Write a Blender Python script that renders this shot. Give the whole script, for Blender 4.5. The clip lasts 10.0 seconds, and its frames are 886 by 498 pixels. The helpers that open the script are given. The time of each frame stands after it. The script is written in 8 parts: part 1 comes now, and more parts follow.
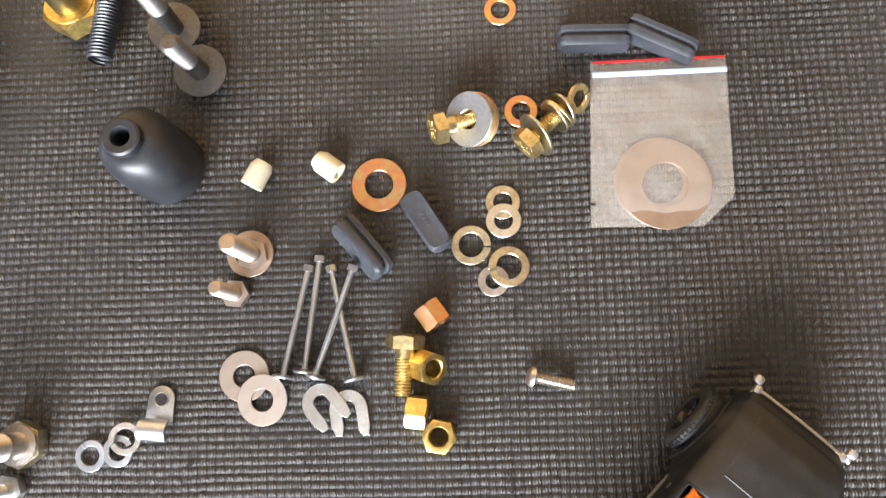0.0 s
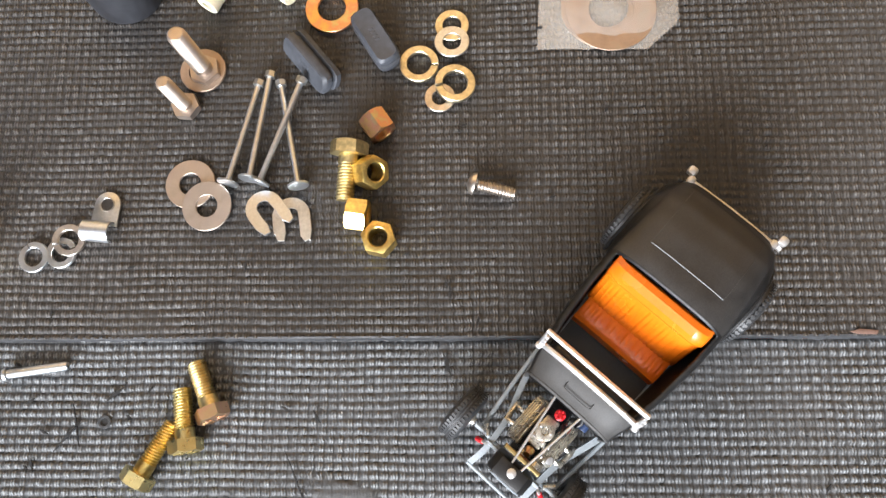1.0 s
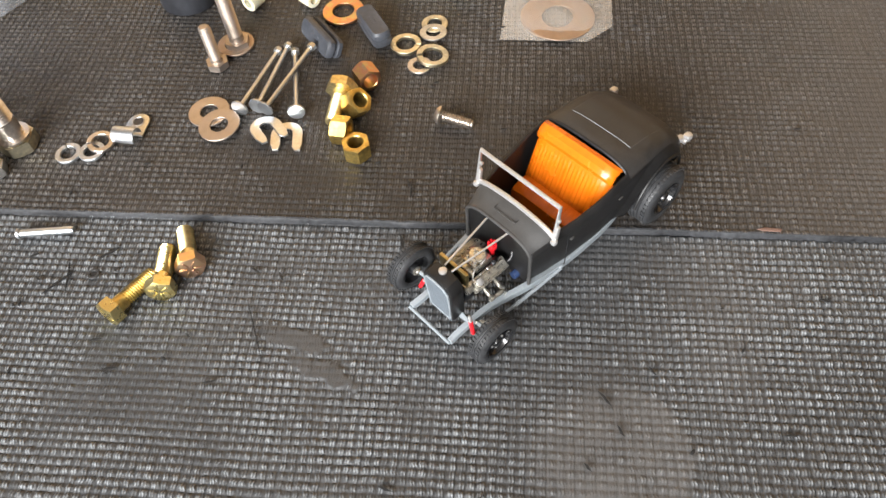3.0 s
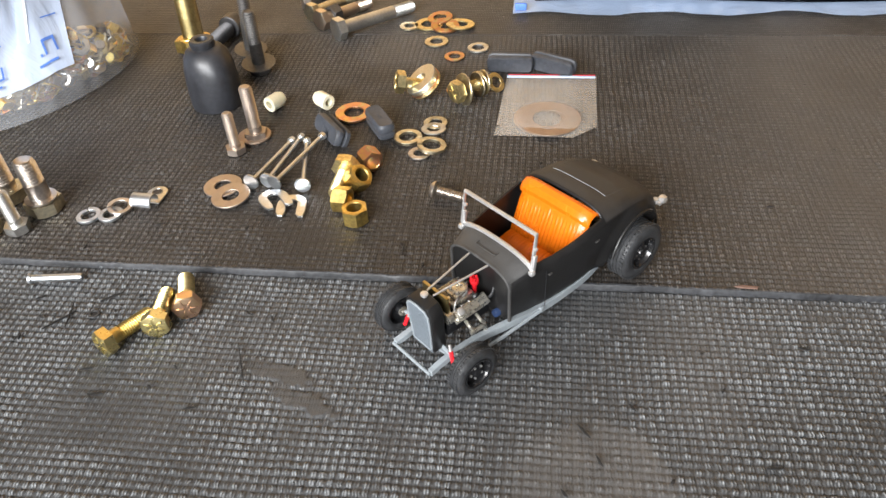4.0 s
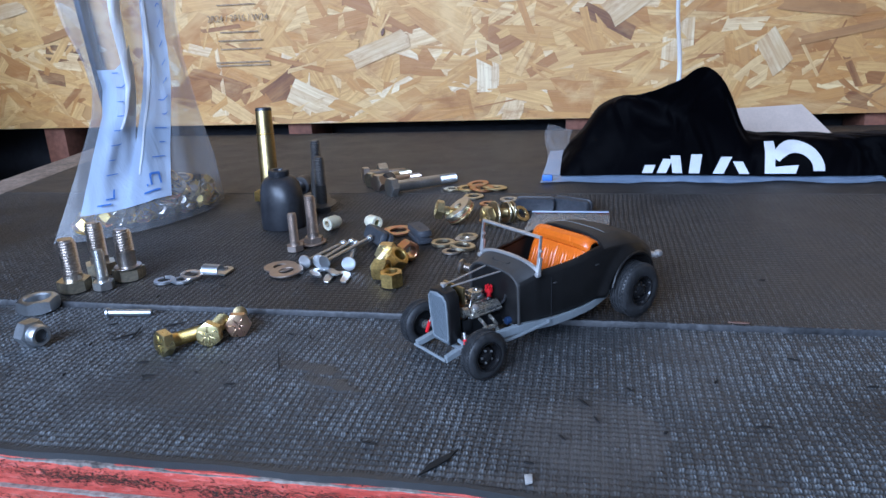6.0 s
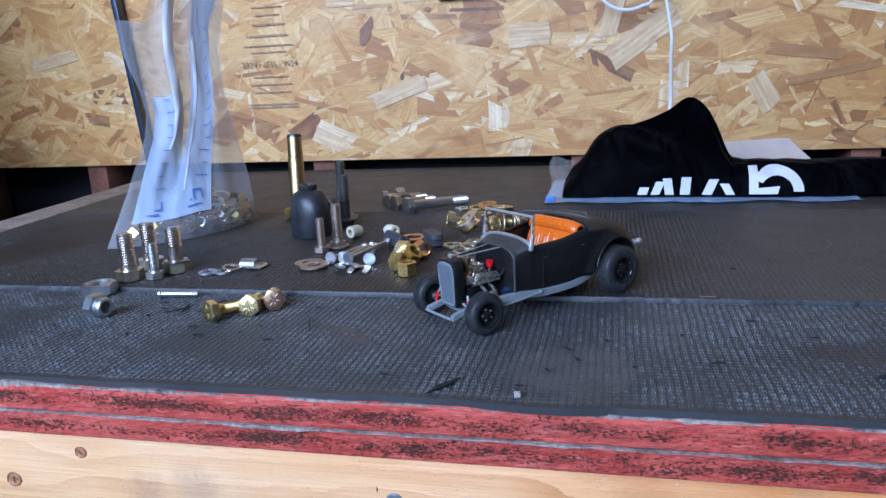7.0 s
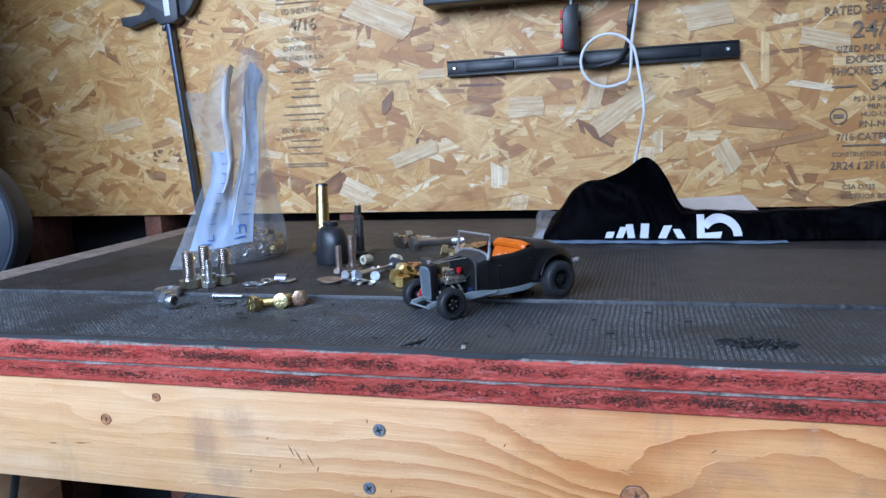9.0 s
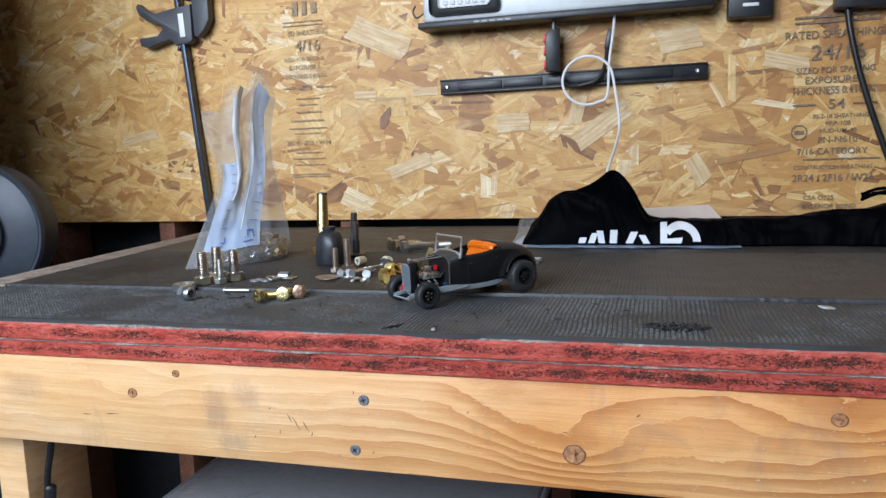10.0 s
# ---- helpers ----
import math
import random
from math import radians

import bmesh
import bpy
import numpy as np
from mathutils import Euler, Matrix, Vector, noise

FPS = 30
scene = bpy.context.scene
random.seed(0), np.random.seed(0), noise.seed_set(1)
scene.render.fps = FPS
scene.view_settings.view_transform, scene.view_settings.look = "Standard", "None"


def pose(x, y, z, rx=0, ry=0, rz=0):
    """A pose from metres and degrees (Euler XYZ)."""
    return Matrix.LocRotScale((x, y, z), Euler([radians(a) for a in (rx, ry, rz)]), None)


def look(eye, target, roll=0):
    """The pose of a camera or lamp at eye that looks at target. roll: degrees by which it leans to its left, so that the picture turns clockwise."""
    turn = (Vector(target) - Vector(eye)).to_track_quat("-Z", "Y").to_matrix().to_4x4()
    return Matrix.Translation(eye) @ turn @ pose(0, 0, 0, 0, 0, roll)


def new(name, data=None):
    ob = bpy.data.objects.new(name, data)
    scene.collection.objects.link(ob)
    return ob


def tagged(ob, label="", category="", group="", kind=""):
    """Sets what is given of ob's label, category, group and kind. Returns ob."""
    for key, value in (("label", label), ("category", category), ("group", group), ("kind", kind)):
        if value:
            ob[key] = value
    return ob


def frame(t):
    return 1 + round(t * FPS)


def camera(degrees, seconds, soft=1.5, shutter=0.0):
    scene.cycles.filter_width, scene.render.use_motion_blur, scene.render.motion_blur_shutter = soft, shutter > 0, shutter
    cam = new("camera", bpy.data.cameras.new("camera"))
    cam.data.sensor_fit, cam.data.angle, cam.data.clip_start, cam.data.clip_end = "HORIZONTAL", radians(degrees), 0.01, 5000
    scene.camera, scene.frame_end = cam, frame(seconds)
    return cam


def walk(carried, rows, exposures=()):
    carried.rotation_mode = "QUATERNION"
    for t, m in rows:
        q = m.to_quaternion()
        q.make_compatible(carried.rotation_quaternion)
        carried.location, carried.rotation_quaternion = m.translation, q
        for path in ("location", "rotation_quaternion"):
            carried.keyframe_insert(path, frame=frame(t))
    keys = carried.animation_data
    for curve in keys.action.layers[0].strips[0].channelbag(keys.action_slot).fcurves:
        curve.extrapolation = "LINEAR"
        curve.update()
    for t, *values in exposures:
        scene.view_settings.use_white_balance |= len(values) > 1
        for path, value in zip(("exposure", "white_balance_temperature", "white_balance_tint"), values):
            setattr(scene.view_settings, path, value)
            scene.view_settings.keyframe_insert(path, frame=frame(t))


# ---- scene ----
cam = camera(61.9, 10.0)
PATH = [
    (0, (0.041, 0.084, 0.342), (-0.07, 0.412, -1.627), -20.5),
    (0.5, (0.053, 0.04, 0.332), (-0.062, 0.385, -1.635), -19.6),
    (1, (0.066, -0.02, 0.324), (-0.052, 0.414, -1.625), -15.5),
    (1.5, (0.084, -0.074, 0.322), (-0.033, 0.468, -1.6), -11.7),
    (2, (0.098, -0.12, 0.314), (-0.032, 0.581, -1.555), -9.2),
    (2.2, (0.099, -0.139, 0.312), (-0.035, 0.637, -1.527), -7.9),
    (3.3, (0.104, -0.221, 0.29), (-0.094, 1.013, -1.271), -5.0),
    (3.5, (0.107, -0.231, 0.284), (-0.1, 1.081, -1.211), -4.5),
    (4, (0.121, -0.265, 0.263), (-0.128, 1.225, -1.047), -4.0),
    (4.5, (0.124, -0.299, 0.243), (-0.171, 1.341, -0.863), -3.7),
    (5, (0.127, -0.324, 0.217), (-0.208, 1.431, -0.681), -3.4),
    (5.5, (0.136, -0.35, 0.186), (-0.239, 1.479, -0.529), -3.2),
    (5.7, (0.141, -0.361, 0.181), (-0.245, 1.48, -0.498), -3.0),
    (6.8, (0.164, -0.437, 0.15), (-0.281, 1.448, -0.347), -3.1),
    (7, (0.168, -0.454, 0.147), (-0.283, 1.437, -0.325), -2.9),
    (7.5, (0.185, -0.492, 0.142), (-0.287, 1.406, -0.276), -2.7),
    (8, (0.208, -0.528, 0.132), (-0.286, 1.376, -0.233), -2.5),
    (8.5, (0.223, -0.563, 0.13), (-0.29, 1.344, -0.185), -2.3),
    (9, (0.243, -0.606, 0.135), (-0.286, 1.301, -0.15), -2.2),
    (9.5, (0.269, -0.648, 0.136), (-0.27, 1.259, -0.131), -2.0),
    (10, (0.296, -0.695, 0.139), (-0.253, 1.211, -0.119), -2.0),
]
EXPOSURES = [(0, 1.16, 5950, 10), (1.0, 1.04, 6050, 10), (2.0, 0.90, 6350, 10), (3.5, 0.76, 6350, 9), (4.5, 0.46, 6000, 9), (5.0, 0.17, 5350, 8), (5.5, -0.22, 4580, 9), (7.0, -0.50, 4440, 14), (7.5, -0.56, 4420, 11), (8.5, -0.57, 4420, 12), (9.0, -0.56, 4500, 9), (9.5, -0.53, 4850, 8), (10.0, -0.50, 5350, 7)]
walk(cam, [(t, look(eye, target, roll)) for t, eye, target, roll in PATH], EXPOSURES)

S = 0.954


# ---- light ----
world = bpy.data.worlds.new("world")
scene.world = world
world.use_nodes = True
sky = world.node_tree.nodes.new("ShaderNodeTexSky")
sky.sky_type = "NISHITA"
sky.sun_disc = False
sky.sun_elevation, sky.sun_rotation = radians(48), radians(215)
world.node_tree.links.new(sky.outputs[0], world.node_tree.nodes["Background"].inputs[0])
world.node_tree.nodes["Background"].inputs[1].default_value = 0.12


def area_lamp(name, eye, target, w, h, power, colour):
    data = bpy.data.lights.new(name, "AREA")
    data.shape, data.size, data.size_y, data.energy, data.color = "RECTANGLE", w, h, power, colour
    ob = new(name, data)
    ob.matrix_world = look(eye, target)
    return ob


# daylight through the open garage door behind the camera
area_lamp("door_daylight", (-0.80, -1.93, 1.08), (-0.80, 0.0, 1.08), 1.9, 1.1, 135, (1.0, 0.975, 0.95))


# ---- materials ----
def mat_new(name):
    m = bpy.data.materials.new(name)
    m.use_nodes = True
    nt = m.node_tree
    return m, nt, nt.nodes["Principled BSDF"]


class Net:
    """Short hand for building node trees."""

    def __init__(self, nt):
        self.nt = nt

    def add(self, kind, **props):
        n = self.nt.nodes.new(kind)
        for k, v in props.items():
            if k == "operation":
                n.operation = v
            elif k == "blend_type":
                n.blend_type = v
            elif k == "feature":
                n.feature = v
            elif k == "dims":
                n.voronoi_dimensions = v
        return n

    def put(self, a, b):
        self.nt.links.new(a, b)

    def coords(self, kind="Object", scale=(1, 1, 1), rot=(0, 0, 0)):
        tc = self.add("ShaderNodeTexCoord")
        mp = self.add("ShaderNodeMapping")
        mp.inputs["Scale"].default_value = scale
        mp.inputs["Rotation"].default_value = [radians(a) for a in rot]
        self.put(tc.outputs[kind], mp.inputs["Vector"])
        return mp.outputs[0]

    def noise(self, vec, scale, detail=4, rough=0.55, distortion=0.0):
        n = self.add("ShaderNodeTexNoise")
        n.inputs["Scale"].default_value, n.inputs["Detail"].default_value = scale, detail
        n.inputs["Roughness"].default_value, n.inputs["Distortion"].default_value = rough, distortion
        if vec is not None:
            self.put(vec, n.inputs["Vector"])
        return n.outputs["Fac"]

    def ramp(self, fac, stops):
        r = self.add("ShaderNodeValToRGB")
        els = r.color_ramp.elements
        while len(els) < len(stops):
            els.new(0.5)
        for e, (p, c) in zip(els, stops):
            e.position = p
            e.color = (*c, 1) if len(c) == 3 else c
        self.put(fac, r.inputs[0])
        return r.outputs[0]

    def math(self, op, a, b=None, c=None):
        n = self.add("ShaderNodeMath", operation=op)
        for i, v in enumerate((a, b, c)):
            if v is None:
                continue
            if isinstance(v, (int, float)):
                n.inputs[i].default_value = v
            else:
                self.put(v, n.inputs[i])
        return n.outputs[0]

    def mix(self, fac, a, b, blend="MIX"):
        n = self.add("ShaderNodeMixRGB", blend_type=blend)
        for i, v in enumerate((fac, a, b)):
            if isinstance(v, (int, float)):
                n.inputs[i].default_value = v
            elif isinstance(v, tuple):
                n.inputs[i].default_value = (*v, 1)
            else:
                self.put(v, n.inputs[i])
        return n.outputs[0]

    def bump(self, height, strength, distance, bsdf, normal=None):
        b = self.add("ShaderNodeBump")
        b.inputs["Strength"].default_value, b.inputs["Distance"].default_value = strength, distance
        self.put(height, b.inputs["Height"])
        if normal is not None:
            self.put(normal, b.inputs["Normal"])
        self.put(b.outputs[0], bsdf.inputs["Normal"])
        return b.outputs[0]


def g3(v):
    return (v, v, v)


def simple(name, colour, rough=0.5, metal=0.0, vary=0.12, grain=900.0, bump=0.25, depth=0.0001, coat=0.0, blotch=60.0, spec=0.5, rvary=0.15):
    """A plain surface with two scales of variation in colour, gloss and relief."""
    m, nt, b = mat_new(name)
    n = Net(nt)
    v = n.coords()
    big, fine = n.noise(v, blotch, 3), n.noise(v, grain, 3)
    both = n.math("MULTIPLY_ADD", fine, 0.5, n.math("MULTIPLY", big, 0.5))
    lo = tuple(max(0, c * (1 - vary * 1.6)) for c in colour)
    hi = tuple(min(1, c * (1 + vary * 1.6)) for c in colour)
    n.put(n.ramp(both, [(0.3, lo), (0.7, hi)]), b.inputs["Base Color"])
    n.put(n.math("MULTIPLY_ADD", big, rvary * 2, max(0.02, rough - rvary)), b.inputs["Roughness"])
    b.inputs["Metallic"].default_value = metal
    b.inputs["Specular IOR Level"].default_value = spec
    b.inputs["Coat Weight"].default_value = coat
    if bump:
        n.bump(fine, bump, depth, b)
    return m


ZINC = simple("zinc_plate", (0.64, 0.64, 0.62), 0.38, 1.0, 0.14, 700, 0.3, 0.00008, rvary=0.1)
STEEL = simple("bare_steel", (0.60, 0.55, 0.50), 0.34, 1.0, 0.2, 600, 0.35, 0.0001, rvary=0.12)
BRIGHT = simple("bright_zinc", (0.62, 0.645, 0.67), 0.38, 1.0, 0.1, 800, 0.25, 0.00006, rvary=0.1)
YELLOW = simple("yellow_zinc", (0.70, 0.58, 0.30), 0.36, 1.0, 0.22, 500, 0.3, 0.00008, blotch=120, rvary=0.1)
GOLD = simple("gold_zinc", (0.82, 0.54, 0.18), 0.36, 1.0, 0.28, 500, 0.3, 0.00008, blotch=140, rvary=0.1)
PALEGOLD = simple("pale_yellow_zinc", (0.64, 0.58, 0.42), 0.33, 1.0, 0.2, 500, 0.3, 0.00008, blotch=120, rvary=0.1)
BRASSY = simple("dull_brass", (0.42, 0.33, 0.15), 0.36, 1.0, 0.22, 500, 0.3, 0.00008, rvary=0.1)
def iridescent(name, stops, rough):
    """Chromate plating: soft hue shifts over bright metal."""
    m, nt, b = mat_new(name)
    n = Net(nt)
    v = n.coords()
    hue = n.ramp(n.math("ADD", n.math("MULTIPLY", n.noise(v, 95, 3), 0.75), n.math("MULTIPLY", n.noise(v, 620, 3), 0.25)), stops)
    n.put(hue, b.inputs["Base Color"])
    n.put(n.math("MULTIPLY_ADD", n.noise(v, 260, 3), 0.22, rough - 0.1), b.inputs["Roughness"])
    b.inputs["Metallic"].default_value = 1.0
    n.bump(n.noise(v, 900, 3), 0.3, 0.00008, b)
    return m


COPPER = iridescent("copper_tint", [(0.30, (0.60, 0.52, 0.22)), (0.43, (0.68, 0.42, 0.16)), (0.52, (0.66, 0.32, 0.20)), (0.62, (0.56, 0.50, 0.26)), (0.72, (0.66, 0.38, 0.22))], 0.33)
WARMSTEEL = iridescent("warm_worn_steel", [(0.3, (0.56, 0.48, 0.38)), (0.45, (0.62, 0.53, 0.42)), (0.58, (0.60, 0.48, 0.40)), (0.7, (0.60, 0.53, 0.36))], 0.34)
PINKISH = iridescent("pink_chromate", [(0.3, (0.66, 0.53, 0.28)), (0.45, (0.68, 0.47, 0.29)), (0.58, (0.66, 0.42, 0.31)), (0.7, (0.64, 0.56, 0.28))], 0.30)
OLIVE = iridescent("olive_gold_zinc", [(0.3, (0.68, 0.56, 0.24)), (0.45, (0.76, 0.64, 0.30)), (0.58, (0.68, 0.60, 0.30)), (0.7, (0.76, 0.60, 0.32))], 0.28)
CHROMATE = iridescent("worn_chromate", [(0.3, (0.62, 0.56, 0.36)), (0.45, (0.64, 0.60, 0.54)), (0.58, (0.62, 0.52, 0.44)), (0.7, (0.64, 0.60, 0.40))], 0.34)
SHIM = iridescent("dull_shim_steel", [(0.3, (0.36, 0.28, 0.22)), (0.5, (0.46, 0.35, 0.27)), (0.7, (0.40, 0.35, 0.28))], 0.55)
DULLSTEEL = iridescent("dull_warm_steel", [(0.3, (0.42, 0.36, 0.30)), (0.5, (0.50, 0.43, 0.37)), (0.7, (0.46, 0.39, 0.35))], 0.46)
OXIDE = simple("black_oxide", (0.10, 0.10, 0.105), 0.42, 0.85, 0.2, 600, 0.4, 0.0001, rvary=0.12)
PHOSPHATE = simple("grey_phosphate", (0.15, 0.145, 0.14), 0.48, 0.9, 0.2, 600, 0.4, 0.0001, rvary=0.1)
RUBBER = simple("grey_rubber", (0.042, 0.046, 0.055), 0.5, 0.0, 0.25, 400, 0.3, 0.0001)
BOOT = simple("black_rubber", (0.021, 0.022, 0.026), 0.4, 0.0, 0.3, 300, 0.25, 0.0001)
NYLON = simple("natural_nylon", (0.76, 0.72, 0.54), 0.42, 0.0, 0.06, 600, 0.2, 0.0001)
NYLON.node_tree.nodes["Principled BSDF"].inputs["Subsurface Weight"].default_value = 0.25
NYLON.node_tree.nodes["Principled BSDF"].inputs["Subsurface Radius"].default_value = (0.004, 0.003, 0.002)
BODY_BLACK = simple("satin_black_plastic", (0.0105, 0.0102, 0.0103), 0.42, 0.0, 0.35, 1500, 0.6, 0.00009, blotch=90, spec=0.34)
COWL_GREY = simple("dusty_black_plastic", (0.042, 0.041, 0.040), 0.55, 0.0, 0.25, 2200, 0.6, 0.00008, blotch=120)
DECK_GREY = simple("paler_deck_plastic", (0.024, 0.0225, 0.0215), 0.52, 0.0, 0.35, 1800, 0.6, 0.00009, blotch=110)
ORANGE = simple("orange_plastic", (0.66, 0.145, 0.004), 0.26, 0.0, 0.06, 400, 0.08, 0.00005, rvary=0.06)
CHROME = simple("worn_chrome", (0.62, 0.615, 0.61), 0.36, 0.75, 0.12, 1500, 0.5, 0.00012, rvary=0.1)
FRAME_GREY = simple("primer_grey_plastic", (0.215, 0.240, 0.258), 0.5, 0.0, 0.1, 900, 0.2, 0.00005)
GRILLE_GREY = simple("grille_grey_plastic", (0.17, 0.195, 0.22), 0.42, 0.0, 0.12, 900, 0.2, 0.00005)
TYRE = simple("tyre_rubber", (0.030, 0.031, 0.033), 0.48, 0.0, 0.5, 1400, 0.5, 0.00012, blotch=260)
RIM_BLACK = simple("gloss_black_plastic", (0.012, 0.012, 0.013), 0.12, 0.0, 0.1, 900, 0.1, 0.00003, rvary=0.05)
RED = simple("red_plastic", (0.62, 0.012, 0.02), 0.4, 0.0, 0.1, 900, 0.2, 0.00005)
ENGINE = simple("engine_silver", (0.55, 0.53, 0.47), 0.30, 0.9, 0.35, 1800, 0.5, 0.00012, blotch=500)
ENGINE_BLUE = simple("engine_blue_plastic", (0.018, 0.035, 0.09), 0.4, 0.0, 0.15, 900, 0.2, 0.00005)
PLASTIC_BLACK = simple("black_plastic", (0.012, 0.0125, 0.014), 0.42, 0.0, 0.2, 800, 0.3, 0.00008)
PLASTIC_SILVER = simple("silver_painted_metal", (0.56, 0.57, 0.58), 0.42, 0.3, 0.06, 600, 0.15, 0.00006)
CLAMP_GREY = simple("dark_grey_plastic", (0.055, 0.057, 0.065), 0.5, 0.0, 0.15, 600, 0.3, 0.0001)
BAR_STEEL = simple("blued_steel_bar", (0.07, 0.085, 0.125), 0.36, 0.7, 0.12, 300, 0.2, 0.00008)
DRUM = simple("grey_painted_metal", (0.042, 0.050, 0.066), 0.45, 0.1, 0.15, 60, 0.1, 0.0002, blotch=12)
WHITE_PLASTIC = simple("white_plastic", (0.75, 0.75, 0.74), 0.4, 0.0, 0.04, 600, 0.1, 0.00005)
CARD = simple("kraft_card", (0.62, 0.52, 0.44), 0.75, 0.0, 0.06, 500, 0.3, 0.0001)
STUD = simple("red_brown_stud", (0.20, 0.085, 0.05), 0.7, 0.0, 0.3, 120, 0.5, 0.0005, blotch=14)
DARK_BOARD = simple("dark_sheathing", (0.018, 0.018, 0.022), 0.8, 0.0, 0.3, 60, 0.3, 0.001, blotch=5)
CONCRETE = simple("concrete_floor", (0.20, 0.19, 0.18), 0.8, 0.0, 0.15, 60, 0.4, 0.001, blotch=3)
DRYWALL = simple("painted_wall", (0.20, 0.185, 0.17), 0.8, 0.0, 0.06, 80, 0.2, 0.0005, blotch=2)
CEILING = simple("pale_ceiling_paint", (0.38, 0.365, 0.35), 0.85, 0.0, 0.05, 80, 0.2, 0.0005, blotch=2)
STAMP = simple("stamp_ink", (0.20, 0.145, 0.095), 0.8, 0.0, 0.35, 500, 0.2, 0.0001, blotch=150)
INK_BLUE = simple("blue_ink", (0.09, 0.20, 0.60), 0.5, 0.0, 0.15, 500, 0.0)
INK_WHITE = simple("white_print", (0.66, 0.66, 0.68), 0.55, 0.0, 0.05, 500, 0.1, 0.0001)


def rubber_mat(name, grey, shine, seed, coat=0.0, cool=0.0, crest=0.19):
    """Black ribbed mat: fine threads, and highlights painted on the tops; the mesh's "relief" and "wear" say where tops
    and bald spots are.
    """
    m, nt, b = mat_new(name)
    n = Net(nt)
    v = n.coords()
    sep = n.add("ShaderNodeSeparateXYZ")
    n.put(v, sep.inputs[0])
    x = sep.outputs[0]
    wob = n.noise(v, 22, 2)

    def wave(c, pitch, power):
        w = n.math("COSINE", n.math("MULTIPLY", c, 2 * math.pi / pitch))
        return n.math("POWER", n.math("MULTIPLY_ADD", w, 0.5, 0.5), power)

    jog = n.math("MULTIPLY_ADD", n.noise(n.coords(scale=(0.3, 1, 1)), 270, 1), 0.0020, n.math("MULTIPLY_ADD", wob, 0.0016, x))
    patchy = n.ramp(n.noise(n.coords(scale=(1.2, 0.8, 1)), 280, 3, 0.65), [(0.33, g3(0.25)), (0.60, g3(1.0))])
    thread = n.math("MULTIPLY", wave(jog, 0.00142, 0.8), patchy)
    fine = n.noise(v, 1900, 3, 0.6)
    at = n.add("ShaderNodeAttribute")
    at.attribute_name = "relief"
    wr = n.add("ShaderNodeAttribute")
    wr.attribute_name = "wear"
    rel, worn = at.outputs["Fac"], wr.outputs["Fac"]
    h = n.math("MULTIPLY", rel, n.math("MULTIPLY_ADD", thread, 0.55, 0.45))
    lift = n.math("MULTIPLY", n.math("MULTIPLY", thread, n.math("MULTIPLY_ADD", rel, 0.95, 0.05)), n.math("MULTIPLY_ADD", worn, -0.6, 1.0))
    ribs = n.bump(n.math("MULTIPLY_ADD", fine, 0.22, lift), 1.0, 0.00055, b)
    g = grey
    dust = n.ramp(n.noise(v, 5.5 + seed, 6, 0.65), [(0.35, (0.024 * g * (1 - cool), 0.0225 * g, 0.0215 * g * (1 + cool))), (0.75, (0.046 * g * (1 - cool), 0.042 * g, 0.039 * g * (1 + cool)))])
    lit_tops = n.ramp(n.math("MULTIPLY", h, n.math("MULTIPLY_ADD", n.noise(v, 900, 2), 1.1, 0.4)), [(0.30, g3(0.0)), (0.70, g3(1.0))])
    smear = n.ramp(n.noise(n.coords(scale=(1, 2.2, 1)), 14, 5, 0.7), [(0.56, g3(0.0)), (0.75, g3(0.35))])
    # knuckle tops painted paler than the gaps, as highlights in the base colour
    col = n.mix(n.math("MULTIPLY", lit_tops, 0.80), dust, (crest * g * (1 - cool), crest * 0.95 * g, crest * 0.90 * g * (1 + cool)))
    col = n.mix(smear, col, (0.072, 0.069, 0.067))
    col = n.mix(n.math("MULTIPLY", worn, n.math("MULTIPLY_ADD", lit_tops, 0.35, 0.40)), col, (0.122, 0.117, 0.113))
    n.put(col, b.inputs["Base Color"])
    n.put(n.math("MULTIPLY_ADD", n.noise(v, 30, 4), 0.26, 0.36), b.inputs["Roughness"])
    b.inputs["Specular IOR Level"].default_value = shine
    b.inputs["Coat Weight"].default_value, b.inputs["Coat Roughness"].default_value = coat, 0.42
    n.put(ribs, b.inputs["Coat Normal"])
    return m


MAT_RUBBER = rubber_mat("ribbed_rubber_mat", 0.66, 0.5, 0.0, 0.0, -0.03)
MAT_FRONT = rubber_mat("ribbed_rubber_mat_worn", 1.42, 0.5, 1.7, 0.0, 0.11, 0.20)


